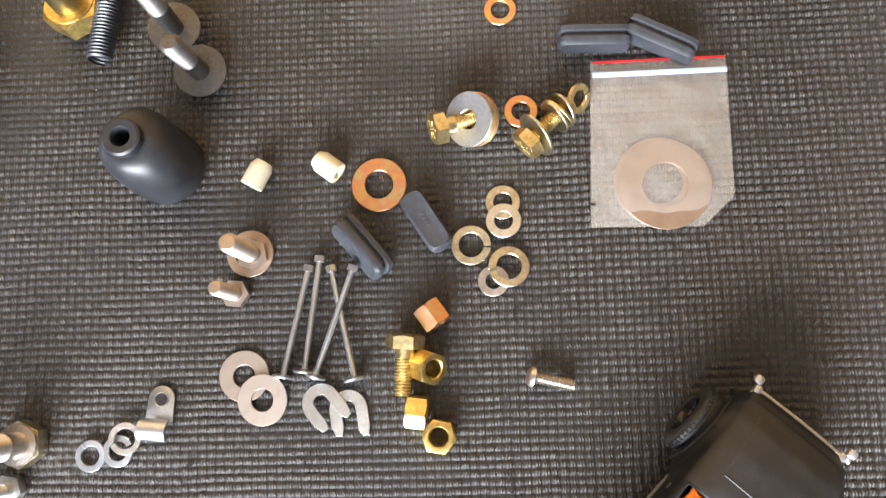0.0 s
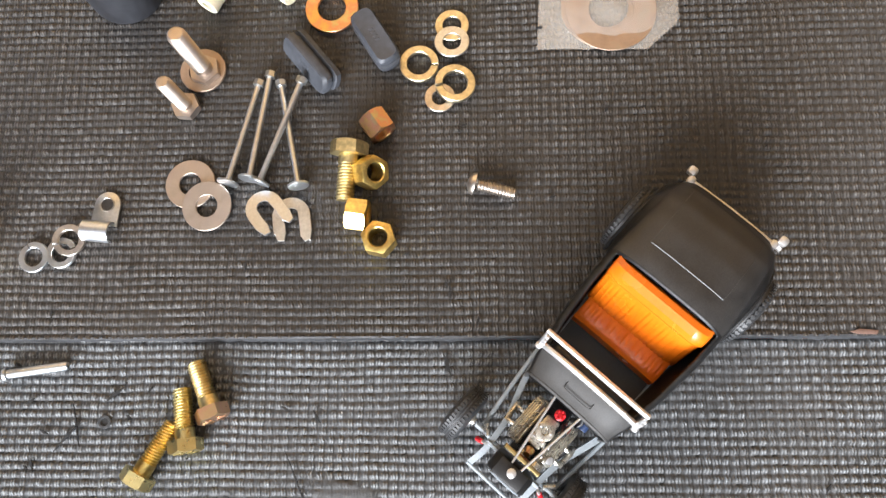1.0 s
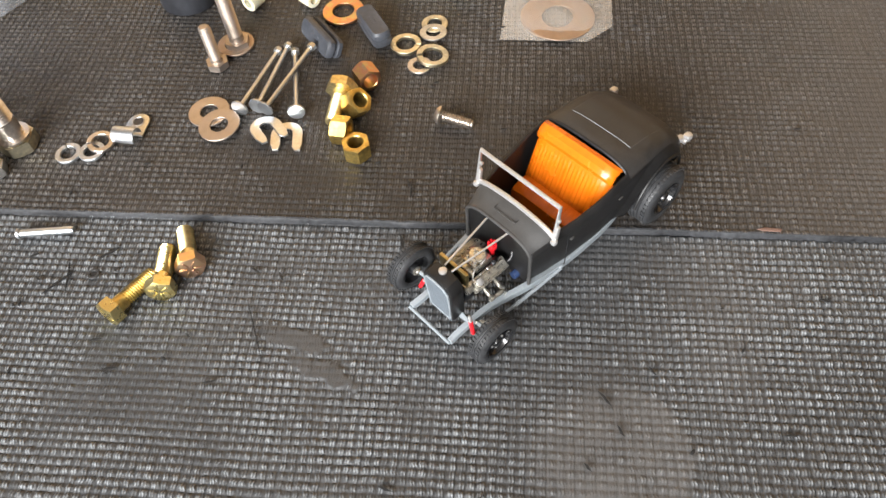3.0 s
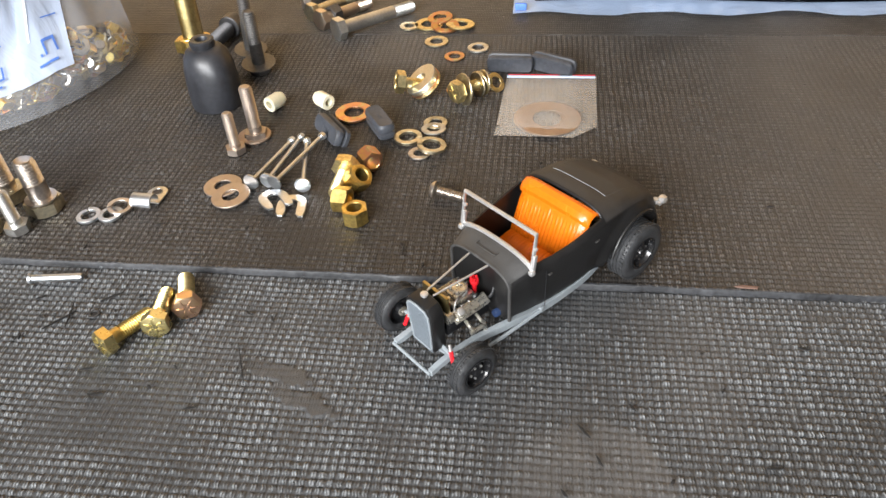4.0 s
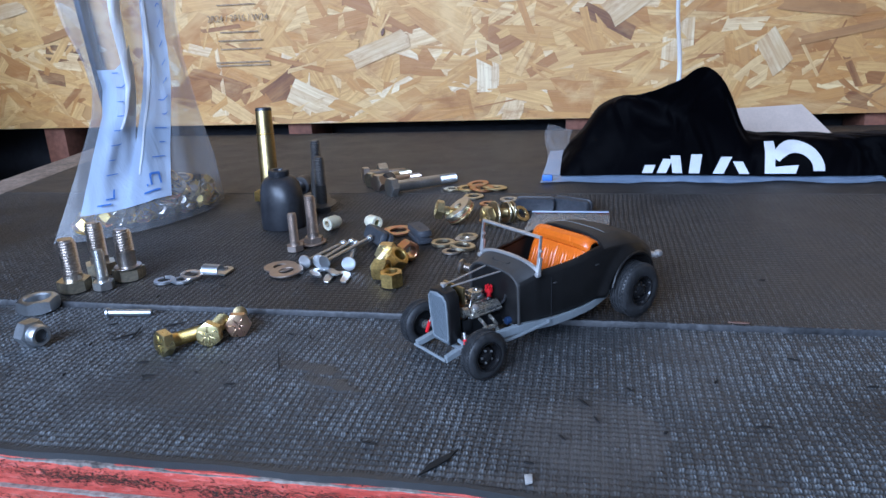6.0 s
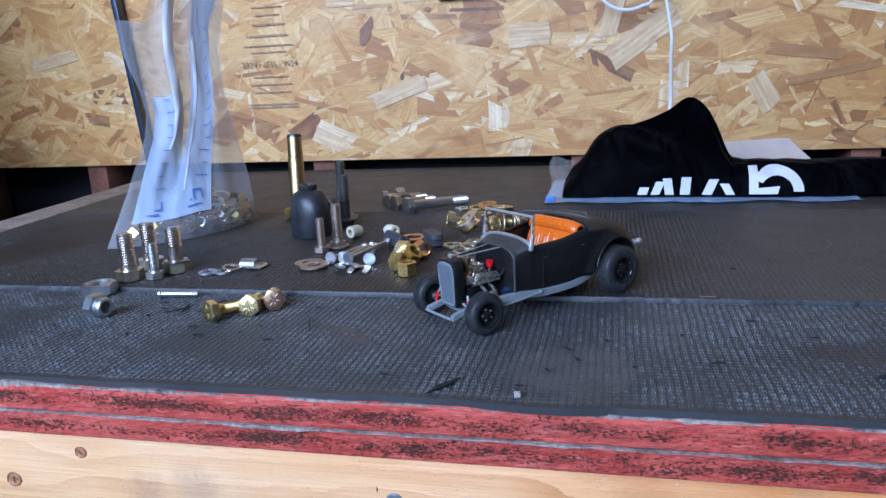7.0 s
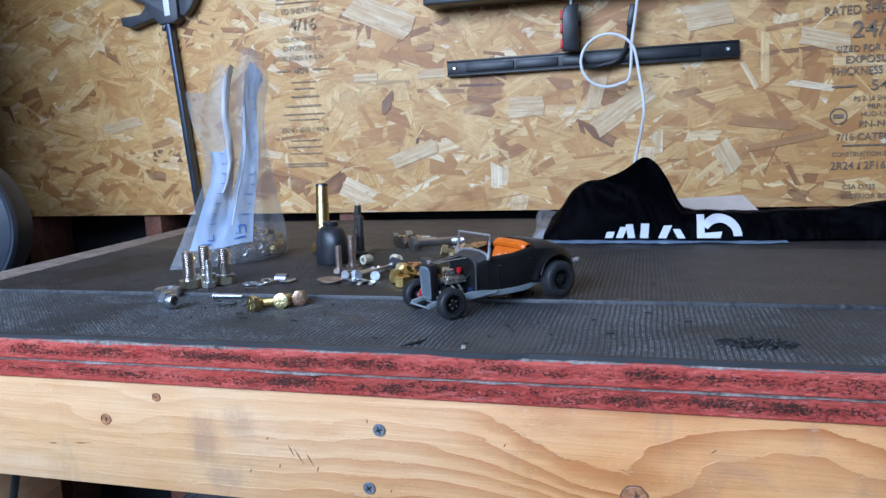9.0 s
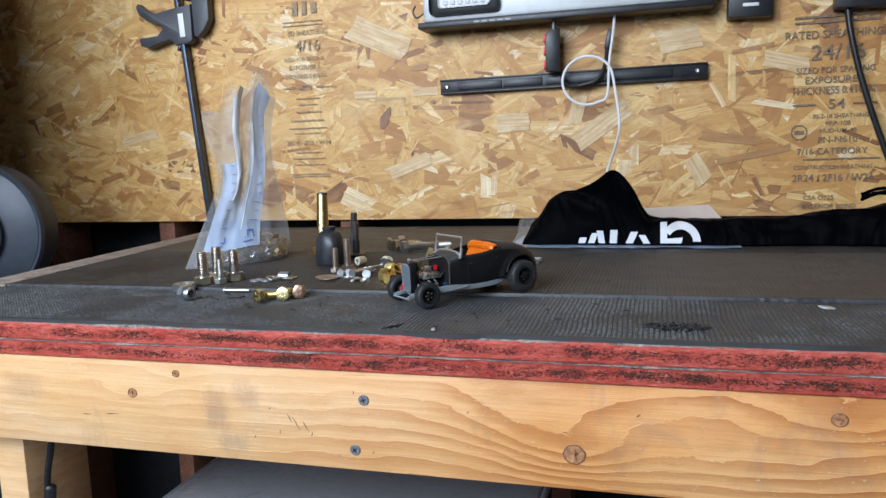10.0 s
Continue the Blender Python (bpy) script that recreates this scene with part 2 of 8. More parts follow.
def pine_board():
    """Flat-sawn pine plank, grain along x: thin latewood lines swinging round the knots."""
    m, nt, b = mat_new("pine_board")
    n = Net(nt)
    sep = n.add("ShaderNodeSeparateXYZ")
    n.put(n.coords(), sep.inputs[0])
    x, z = sep.outputs[0], sep.outputs[2]
    # paler, plainer wood towards one end
    plain = n.ramp(n.math("MULTIPLY_ADD", n.noise(n.coords(), 4, 2), 0.30, n.math("MULTIPLY_ADD", x, 1.5, 0.15)), [(0.22, g3(0.0)), (0.62, g3(1.0))])
    swing = n.noise(n.coords(scale=(0.8, 1.0, 3.0)), 3.1, 2, 0.45, 0.35)
    small = n.noise(n.coords(scale=(1.0, 1.0, 6.0)), 16, 3, 0.55)
    torn = n.math("MULTIPLY", n.noise(n.coords(scale=(0.55, 1, 1.0)), 420, 4, 0.7), n.ramp(n.noise(n.coords(), 19, 2), [(0.46, g3(0.02)), (0.66, g3(0.55))]))
    field = n.math("MULTIPLY_ADD", swing, 3.4, n.math("MULTIPLY_ADD", small, 0.5, n.math("MULTIPLY_ADD", z, 66.0, torn)))
    for kx, kz, amp, wide in ((0.236, -0.101, 1.9, 0.022), (0.424, -0.060, 1.6, 0.018), (0.200, -0.075, 1.7, 0.030), (0.370, -0.098, 1.4, 0.026), (-0.174, -0.074, 1.0, 0.012), (-0.125, -0.053, 0.8, 0.010)):
        dx = n.math("MULTIPLY", n.math("SUBTRACT", x, kx), 0.36 / wide)
        dz = n.math("MULTIPLY", n.math("SUBTRACT", z, kz), 1.0 / wide)
        r2 = n.math("ADD", n.math("MULTIPLY", dx, dx), n.math("MULTIPLY", dz, dz))
        field = n.math("MULTIPLY_ADD", n.math("EXPONENT", n.math("MULTIPLY", r2, -1.0)), amp, field)
    saw = n.math("FRACT", field)
    line = n.ramp(saw, [(0.0, g3(0.0)), (0.30, g3(0.06)), (0.62, g3(0.62)), (0.95, g3(1.0)), (0.985, g3(0.0))])
    fibre = n.noise(n.coords(scale=(14, 60, 700)), 1.0, 4, 0.6)
    tone = n.noise(n.coords(scale=(1, 1, 2.5)), 5.0, 4, 0.6)
    pale = n.ramp(tone, [(0.34, (0.80, 0.56, 0.31)), (0.52, (0.76, 0.48, 0.22)), (0.68, (0.68, 0.38, 0.15))])
    warm = n.ramp(tone, [(0.34, (0.82, 0.46, 0.185)), (0.52, (0.76, 0.38, 0.125)), (0.68, (0.66, 0.28, 0.070))])
    base = n.mix(plain, pale, warm)
    deep = n.ramp(n.noise(n.coords(scale=(1, 1, 3)), 6, 3), [(0.34, g3(0.35)), (0.58, g3(1.0))])
    col = n.mix(n.math("MULTIPLY", n.math("MULTIPLY", line, deep), n.math("MULTIPLY_ADD", plain, 0.72, 0.22)), base, (0.44, 0.150, 0.028))
    col = n.mix(n.ramp(fibre, [(0.44, g3(0.0)), (0.70, g3(0.30))]), col, (0.48, 0.23, 0.065))
    streak = n.noise(n.coords(scale=(4, 60, 120)), 1.0, 5, 0.65)
    col = n.mix(n.ramp(streak, [(0.50, g3(0.0)), (0.74, g3(0.35))]), col, (0.54, 0.28, 0.09))
    # rubbed-in grime with ragged outlines
    rag = n.noise(n.coords(scale=(1.6, 1, 1.0)), 46, 5, 0.7, 0.8)
    for gx, gz, wx, wz, amt in ((-0.085, -0.085, 0.018, 0.026, 0.40), (-0.055, -0.070, 0.018, 0.018, 0.32), (-0.070, -0.115, 0.020, 0.014, 0.36), (-0.30, -0.075, 0.03, 0.02, 0.25)):
        dx = n.math("MULTIPLY", n.math("SUBTRACT", x, gx), 1.0 / wx)
        dz = n.math("MULTIPLY", n.math("SUBTRACT", z, gz), 1.0 / wz)
        r2 = n.math("ADD", n.math("MULTIPLY", dx, dx), n.math("MULTIPLY", dz, dz))
        spot = n.ramp(n.math("MULTIPLY", n.math("EXPONENT", n.math("MULTIPLY", r2, -1.0)), n.math("MULTIPLY_ADD", rag, 2.0, -0.1)), [(0.30, g3(0.0)), (0.85, g3(amt))])
        col = n.mix(spot, col, (0.24, 0.17, 0.14))
    dirt = n.ramp(n.noise(n.coords(scale=(2.0, 1, 1.2)), 8, 5, 0.7, 0.6), [(0.58, g3(0.0)), (0.74, g3(0.34))])
    col = n.mix(dirt, col, (0.26, 0.18, 0.14))
    scuff = n.ramp(n.noise(n.coords(scale=(0.6, 1, 1.8)), 260, 4, 0.75), [(0.64, g3(0.0)), (0.70, g3(0.7))])
    col = n.mix(scuff, col, (0.88, 0.74, 0.52))
    grit = n.noise(n.coords(scale=(0.45, 1, 1.6)), 900, 3, 0.7)
    col = n.mix(n.ramp(grit, [(0.62, g3(0.0)), (0.71, g3(0.45))]), col, (0.30, 0.13, 0.04))
    n.put(col, b.inputs["Base Color"])
    n.put(n.math("MULTIPLY_ADD", fibre, 0.25, 0.38), b.inputs["Roughness"])
    n.bump(n.math("MULTIPLY_ADD", fibre, 0.6, n.math("MULTIPLY_ADD", line, 0.8, n.math("MULTIPLY_ADD", scuff, 0.8, n.math("MULTIPLY", streak, 0.6)))), 0.7, 0.0008, b)
    return m


PINE = pine_board()
KNOT = simple("pine_knot", (0.40, 0.19, 0.08), 0.6, 0.0, 0.4, 350, 0.5, 0.0004, blotch=120)


def strand_wood(name, random_tint, lo=(0.42, 0.24, 0.08), hi=(0.61, 0.385, 0.135)):
    """Wood strands of a pressed board: each strand its own tint, grain along its length."""
    m, nt, b = mat_new(name)
    n = Net(nt)
    v = n.coords("UV", scale=(9, 260, 1))
    fibre = n.noise(v, 1.0, 4, 0.6)
    cloud = n.noise(n.coords("UV", scale=(18, 60, 1)), 1.0, 3, 0.6)
    if random_tint:
        own = n.add("ShaderNodeNewGeometry").outputs["Random Per Island"] if random_tint == "island" else n.add("ShaderNodeObjectInfo").outputs["Random"]
        tint = n.ramp(own, [
            (0.0, (0.08, 0.035, 0.022)), (0.025, (0.21, 0.085, 0.028)), (0.08, (0.38, 0.170, 0.042)), (0.20, (0.53, 0.270, 0.066)),
            (0.45, (0.65, 0.390, 0.115)), (0.78, (0.75, 0.490, 0.170)), (0.92, (0.82, 0.60, 0.265)), (1.0, (0.92, 0.78, 0.50))])
    else:
        tint = n.ramp(n.noise(n.coords(), 30, 3), [(0.3, lo), (0.7, hi)])
    col = n.mix(n.ramp(fibre, [(0.38, g3(0.0)), (0.70, g3(0.62))]), tint, (0.38, 0.185, 0.055))
    col = n.mix(n.ramp(cloud, [(0.42, g3(0.0)), (0.68, g3(0.5))]), col, (0.47, 0.255, 0.085))
    blot = n.ramp(n.noise(n.coords(scale=(0.7, 1, 1.3)), 15, 6, 0.72, 0.5), [(0.55, g3(0.0)), (0.72, g3(0.75))])
    col = n.mix(blot, col, (0.30, 0.125, 0.032))
    mott = n.ramp(n.noise(n.coords(scale=(0.55, 1, 1.4)), 55, 6, 0.7, 0.8), [(0.54, g3(0.0)), (0.70, g3(0.55))])
    col = n.mix(mott, col, (0.37, 0.165, 0.042))
    pale = n.ramp(n.noise(n.coords(scale=(0.6, 1, 1.2)), 11, 5, 0.65, 0.6), [(0.52, g3(0.0)), (0.68, g3(0.45))])
    col = n.mix(pale, col, (0.82, 0.59, 0.255))
    n.put(col, b.inputs["Base Color"])
    n.put(n.math("MULTIPLY_ADD", fibre, 0.3, 0.38), b.inputs["Roughness"])
    n.bump(n.math("ADD", fibre, cloud), 0.7, 0.0007, b)
    return m


STRAND = strand_wood("osb_strand", "island")
STRAND_TOP = strand_wood("osb_top_strand", "object")
OSB_BASE = strand_wood("osb_board", "")
FLAKE_PALE = strand_wood("pale_flake", "", (0.66, 0.49, 0.25), (0.76, 0.61, 0.36))
FLAKE_BROWN = strand_wood("brown_flake", "", (0.28, 0.14, 0.05), (0.42, 0.23, 0.08))
FLAKE_KNOT = strand_wood("knot_flake", "", (0.05, 0.03, 0.04), (0.13, 0.06, 0.05))


def red_ply():
    """Red painted plywood edge: smooth paint, strips of torn fibre and fine dark pits."""
    m, nt, b = mat_new("red_painted_plywood_edge")
    n = Net(nt)
    v = n.coords(scale=(1, 1, 1.5))
    paint = n.ramp(n.noise(v, 34, 4), [(0.3, (0.50, 0.062, 0.040)), (0.7, (0.66, 0.130, 0.088))])
    band = n.noise(n.coords(scale=(0.3, 1, 1.1)), 75, 4, 0.65)
    grit = n.noise(n.coords(scale=(0.65, 1, 1.15)), 700, 5, 0.8)
    lump = n.noise(n.coords(scale=(0.35, 1, 1.3)), 420, 5, 0.75, 0.6)
    sep = n.add("ShaderNodeSeparateXYZ")
    n.put(n.coords(), sep.inputs[0])
    core = n.math("COSINE", n.math("MULTIPLY", n.math("ADD", sep.outputs[2], 0.0152), 2 * math.pi / 0.0180))
    pit = n.math("ADD", n.math("MULTIPLY", band, 0.40), n.math("MULTIPLY_ADD", core, 0.040, n.math("MULTIPLY", grit, 0.74)))
    mask = n.ramp(pit, [(0.618, g3(0.0)), (0.640, g3(1.0))])
    fibre = n.ramp(n.noise(v, 900, 2), [(0.40, (0.016, 0.010, 0.010)), (0.58, (0.13, 0.040, 0.022)), (0.70, (0.30, 0.11, 0.05))])
    chip = n.ramp(n.noise(n.coords(scale=(0.14, 1, 1.3)), 230, 4, 0.7), [(0.58, g3(0.0)), (0.68, g3(0.6))])
    paint = n.mix(chip, paint, (0.60, 0.25, 0.22))
    paint = n.mix(n.ramp(lump, [(0.36, g3(0.75)), (0.47, g3(0.0))]), paint, (0.24, 0.035, 0.025))
    paint = n.mix(n.ramp(lump, [(0.56, g3(0.0)), (0.68, g3(0.7))]), paint, (0.72, 0.27, 0.22))
    n.put(n.mix(mask, paint, fibre), b.inputs["Base Color"])
    n.put(n.math("MULTIPLY_ADD", grit, 0.3, 0.38), b.inputs["Roughness"])
    n.bump(n.math("SUBTRACT", n.math("MULTIPLY_ADD", band, 0.5, lump), mask), 0.9, 0.0010, b, None)
    return m


RED_PLY = red_ply()
VENEER = simple("torn_pale_veneer", (0.26, 0.22, 0.19), 0.8, 0.0, 0.55, 420, 0.7, 0.0006, blotch=70)
GREY_WOOD = simple("weathered_plywood", (0.26, 0.21, 0.17), 0.75, 0.0, 0.45, 300, 0.6, 0.0006, blotch=45)


def clear_film(name, tint, haze, rough=0.25):
    """Thin clear plastic film: mostly see-through, a little milky, glossy."""
    m, nt, b = mat_new(name)
    n = Net(nt)
    out = nt.nodes["Material Output"]
    clear = n.add("ShaderNodeBsdfTransparent")
    clear.inputs[0].default_value = (*tint, 1)
    b.inputs["Base Color"].default_value = (0.72, 0.74, 0.78, 1)
    wr = n.noise(n.coords(scale=(1, 1, 0.35)), 45, 4, 0.6, 1.0)
    n.bump(wr, 0.5, 0.0022, b)
    b.inputs["Roughness"].default_value = rough
    mx = n.add("ShaderNodeMixShader")
    lay = n.add("ShaderNodeLayerWeight")
    lay.inputs[0].default_value = 0.3
    f = n.math("MULTIPLY_ADD", lay.outputs["Facing"], 0.10, n.math("MULTIPLY_ADD", wr, 0.10, haze - 0.05))
    n.put(f, mx.inputs[0])
    n.put(clear.outputs[0], mx.inputs[1])
    n.put(b.outputs[0], mx.inputs[2])
    n.put(mx.outputs[0], out.inputs[0])
    return m


FILM = clear_film("clear_bag_film", (0.95, 0.97, 1.0), 0.20, 0.2)
FILM_MILK = clear_film("milky_bag_film", (0.80, 0.88, 1.0), 0.76)
FILM_MILK.node_tree.nodes["Principled BSDF"].inputs["Base Color"].default_value = (0.58, 0.68, 0.87, 1)
# near-opaque white: the sky's gleam on the folds, put into the colour
FOLD_HIGHLIGHT = clear_film("bag_fold_highlight", (0.94, 0.97, 1.0), 0.90, 0.40)
FOLD_HIGHLIGHT.node_tree.nodes["Principled BSDF"].inputs["Base Color"].default_value = (0.90, 0.92, 0.96, 1)
FILM_SMALL = clear_film("zip_bag_film", (0.96, 0.93, 0.90), 0.20, 0.16)
FILM_SMALL.node_tree.nodes["Principled BSDF"].inputs["Base Color"].default_value = (0.70, 0.66, 0.60, 1)
FILM_BLUE = clear_film("blue_zip_film", (0.6, 0.75, 0.98), 0.62)
FILM_BLUE.node_tree.nodes["Principled BSDF"].inputs["Base Color"].default_value = (0.50, 0.64, 0.90, 1)
FILM_TUB = clear_film("translucent_tub", (0.80, 0.80, 0.78), 0.28)


def velvet():
    m, nt, b = mat_new("black_velvet")
    n = Net(nt)
    v = n.coords()
    b.inputs["Base Color"].default_value = (0.0008, 0.0008, 0.0014, 1)
    b.inputs["Roughness"].default_value = 0.6
    b.inputs["Specular IOR Level"].default_value = 0.03
    b.inputs["Sheen Weight"].default_value = 0.025
    b.inputs["Sheen Roughness"].default_value = 0.4
    b.inputs["Sheen Tint"].default_value = (0.35, 0.38, 0.5, 1)
    folds = n.noise(n.coords(scale=(1, 1, 0.55), rot=(0, 0.5, 0)), 17, 2, 0.5, 1.3)
    n.bump(n.math("MULTIPLY_ADD", n.noise(v, 900, 3), 0.02, folds), 0.8, 0.014, b)
    return m


VELVET = velvet()


# ---- builders ----
def part(name, bm, material, parent=None, label="", smooth=True, at=None):
    """Links a bmesh as one mesh object under a thing or a part."""
    me = bpy.data.meshes.new(name)
    bm.normal_update()
    bm.to_mesh(me)
    bm.free()
    me.materials.append(material)
    if smooth:
        me.shade_smooth()
        me.set_sharp_from_angle(angle=radians(35))
    ob = new(name, me)
    if parent is not None:
        ob.parent = parent
    if at is not None:
        ob.matrix_basis = at
    if label:
        ob["label"] = label
    return ob


def thing(name, label, category, group="", kind="", at=None):
    ob = tagged(new(name), label, category, group, kind)
    ob.empty_display_size = 0.01
    if at is not None:
        ob.matrix_basis = at
    return ob


def solo(name, bm, material, label, category, group="", at=None, kind="", smooth=True):
    """A thing that is a single mesh."""
    ob = part(name, bm, material, None, label, smooth, at)
    return tagged(ob, label, category, group, kind)


def box(sx, sy, sz, bevel=0.0, at=None, seg=2):
    bm = bmesh.new()
    bmesh.ops.create_cube(bm, size=1.0, matrix=Matrix.Diagonal((sx, sy, sz, 1)))
    if bevel:
        bmesh.ops.bevel(bm, geom=bm.edges[:], offset=bevel, segments=seg, affect="EDGES", profile=0.5)
    if at is not None:
        bm.transform(at)
    return bm


def joined(*bms):
    """One bmesh from several."""
    out = bmesh.new()
    for b in bms:
        me = bpy.data.meshes.new("tmp")
        b.to_mesh(me)
        b.free()
        out.from_mesh(me)
        bpy.data.meshes.remove(me)
    return out


def rings(levels, closed_profile=False, cap0=True, cap1=True):
    """Skin from rings of points, all of one count."""
    bm = bmesh.new()
    vs = [[bm.verts.new(p) for p in ring] for ring in levels]
    k = len(vs[0])
    pairs = list(zip(vs, vs[1:])) + ([(vs[-1], vs[0])] if closed_profile else [])
    for a, b in pairs:
        for i in range(k):
            j = (i + 1) % k
            bm.faces.new((a[i], a[j], b[j], b[i]))
    if not closed_profile:
        if cap0:
            bm.faces.new(vs[0][::-1])
        if cap1:
            bm.faces.new(vs[-1])
    bmesh.ops.recalc_face_normals(bm, faces=bm.faces[:])
    return bm


def lathe(profile, seg=32, closed=False, cap0=True, cap1=True):
    """Turned body about z from (radius, height) pairs."""
    lev = [[(r * math.cos(2 * math.pi * i / seg), r * math.sin(2 * math.pi * i / seg), z) for i in range(seg)] for r, z in profile]
    return rings(lev, closed, cap0, cap1)


def hex_r(theta, af):
    a = (math.degrees(theta) + 30) % 60 - 30
    return af / 2 / math.cos(radians(a))


def hex_body(af, h, hole=0.0, chamfer_low=False, seg=48):
    """Hexagon of width af across flats with chamfered corners; hole: bore's radius."""
    lev = []
    th = [2 * math.pi * i / seg for i in range(seg)]
    drop = lambda t: (hex_r(t, af) - af / 2 * 0.97) * 0.58

    def ring(rf, zf):
        return [(rf(t) * math.cos(t), rf(t) * math.sin(t), zf(t)) for t in th]

    if hole:
        lev.append(ring(lambda t: hole, lambda t: 0))
    if chamfer_low:
        lev.append(ring(lambda t: af / 2 * 0.95, lambda t: 0))
        lev.append(ring(lambda t: hex_r(t, af), lambda t: drop(t)))
    else:
        lev.append(ring(lambda t: hex_r(t, af), lambda t: 0))
    lev.append(ring(lambda t: hex_r(t, af), lambda t: h - drop(t)))
    lev.append(ring(lambda t: af / 2 * 0.95, lambda t: h))
    if hole:
        lev.append(ring(lambda t: hole * 1.12, lambda t: h))
        lev.append(ring(lambda t: hole, lambda t: h - hole * 0.12))
        return rings(lev, True)
    return rings(lev)


def thread_body(r, z0, z1, pitch, seg=20, depth=None):
    """Threaded rod: V-shaped ridges on a helix."""
    depth = depth or pitch * 0.62
    turns = max(2, int((z1 - z0) / pitch))
    per = 4
    bm = bmesh.new()
    rows = []
    shape = (0.0, 0.55, 1.0, 0.55)
    for k in range(turns * per + 1):
        rad = r - depth * (1 - shape[k % per])
        if k > turns * per - per:
            rad -= depth * 0.5
        row = []
        for i in range(seg):
            a = 2 * math.pi * i / seg
            z = z0 + (k / per + i / seg) * pitch
            row.append(bm.verts.new((rad * math.cos(a), rad * math.sin(a), min(max(z, z0), z1))))
        rows.append(row)
    for k in range(len(rows) - 1):
        for i in range(seg):
            j = (i + 1) % seg
            if j == 0:
                if k + per >= len(rows) - 1:
                    b0, b1 = rows[min(k + per, len(rows) - 1)][0], rows[min(k + 1 + per, len(rows) - 1)][0]
                else:
                    b0, b1 = rows[k + per][0], rows[k + 1 + per][0]
                vs = [rows[k][i], b0, b1, rows[k + 1][i]]
            else:
                vs = [rows[k][i], rows[k][j], rows[k + 1][j], rows[k + 1][i]]
            u = []
            for q in vs:
                if q not in u:
                    u.append(q)
            if len(u) > 2:
                try:
                    bm.faces.new(u)
                except ValueError:
                    pass
    bm.faces.new(rows[-1])
    bmesh.ops.recalc_face_normals(bm, faces=bm.faces[:])
    return bm


def hex_bolt(label, d, length, thread, mat, head_mat=None, af=None, head_h=None, group="", marks=False, pitch=None, flange=0.0):
    """A hex bolt standing on its head at the origin, shank up z."""
    af = af or d * 1.5
    head_h = head_h or d * 0.62
    pitch = pitch or d * 0.155
    t = thing("hex_bolt", label, "bolt", group)
    part("head", hex_body(af, head_h), head_mat or mat, t).matrix_basis = Matrix.Translation((0, 0, head_h)) @ Matrix.Diagonal((1, 1, -1, 1)) @ pose(0, 0, 0)
    z = head_h
    if flange:
        part("flange", lathe([(flange * 0.8, z - 0.0001), (flange, z + 0.0006), (flange, z + 0.0016), (d / 2, z + 0.0022)], 36), mat, t)
    if length - thread > d * 0.05:
        part("shank", lathe([(d * 0.5, z - 0.0002), (d * 0.5, z + length - thread + pitch)], 28), mat, t)
    part("thread", thread_body(d * 0.5, z + length - thread, z + length, pitch), mat, t)
    if marks:
        bars = []
        for k in range(6):
            a = radians(60 * k + 30)
            bars.append(box(d * 0.44, d * 0.085, 0.0010, 0.0002, at=pose(0, 0, 0, 0, 0, 60 * k + 30) @ pose(d * 0.40, 0, 0.0)))
        part("grade_marks", joined(*bars), head_mat or mat, t)
    return t


def washer_body(ro, ri, h, seg=48, bevel=0.12):
    e = h * bevel * 1.5
    return lathe([(ri, e), (ri + e, 0), (ro - e, 0), (ro, e), (ro, h - e), (ro - e, h), (ri + e, h), (ri, h - e)], seg, True)


def split_washer_body(ro, ri, h, gap=7, lift=0.0006, seg=48):
    """Spring lock washer: a square ring cut through and slightly twisted."""
    bm = bmesh.new()
    rows = []
    for i in range(seg + 1):
        a = radians(gap / 2) + (2 * math.pi - radians(gap)) * i / seg
        zz = lift * i / seg
        rows.append([bm.verts.new((r * math.cos(a + sk), r * math.sin(a + sk), z + zz)) for r, z, sk in
                     ((ri, 0, 0), (ro, 0, 0.03), (ro, h, 0.03), (ri, h, 0))])
    for a, b in zip(rows, rows[1:]):
        for i in range(4):
            j = (i + 1) % 4
            bm.faces.new((a[i], a[j], b[j], b[i]))
    bm.faces.new(rows[0][::-1])
    bm.faces.new(rows[-1])
    bmesh.ops.recalc_face_normals(bm, faces=bm.faces[:])
    bmesh.ops.bevel(bm, geom=[e for e in bm.edges if e.is_manifold and e.calc_face_angle(0) > 1.0], offset=h * 0.12, segments=1, affect="EDGES")
    return bm


def outline_plate(points, h, bevel=0.0, at=None):
    """Flat plate of thickness h from an outline."""
    bm = bmesh.new()
    f = bm.faces.new([bm.verts.new((x, y, 0)) for x, y in points])
    ex = bmesh.ops.extrude_face_region(bm, geom=[f])
    bmesh.ops.translate(bm, verts=[v for v in ex["geom"] if isinstance(v, bmesh.types.BMVert)], vec=(0, 0, h))
    bmesh.ops.recalc_face_normals(bm, faces=bm.faces[:])
    if bevel:
        caps = [e for e in bm.edges if abs(e.verts[0].co.z - e.verts[1].co.z) < 1e-9]
        bmesh.ops.bevel(bm, geom=caps, offset=bevel, segments=2, affect="EDGES", profile=0.5)
    if at is not None:
        bm.transform(at)
    return bm


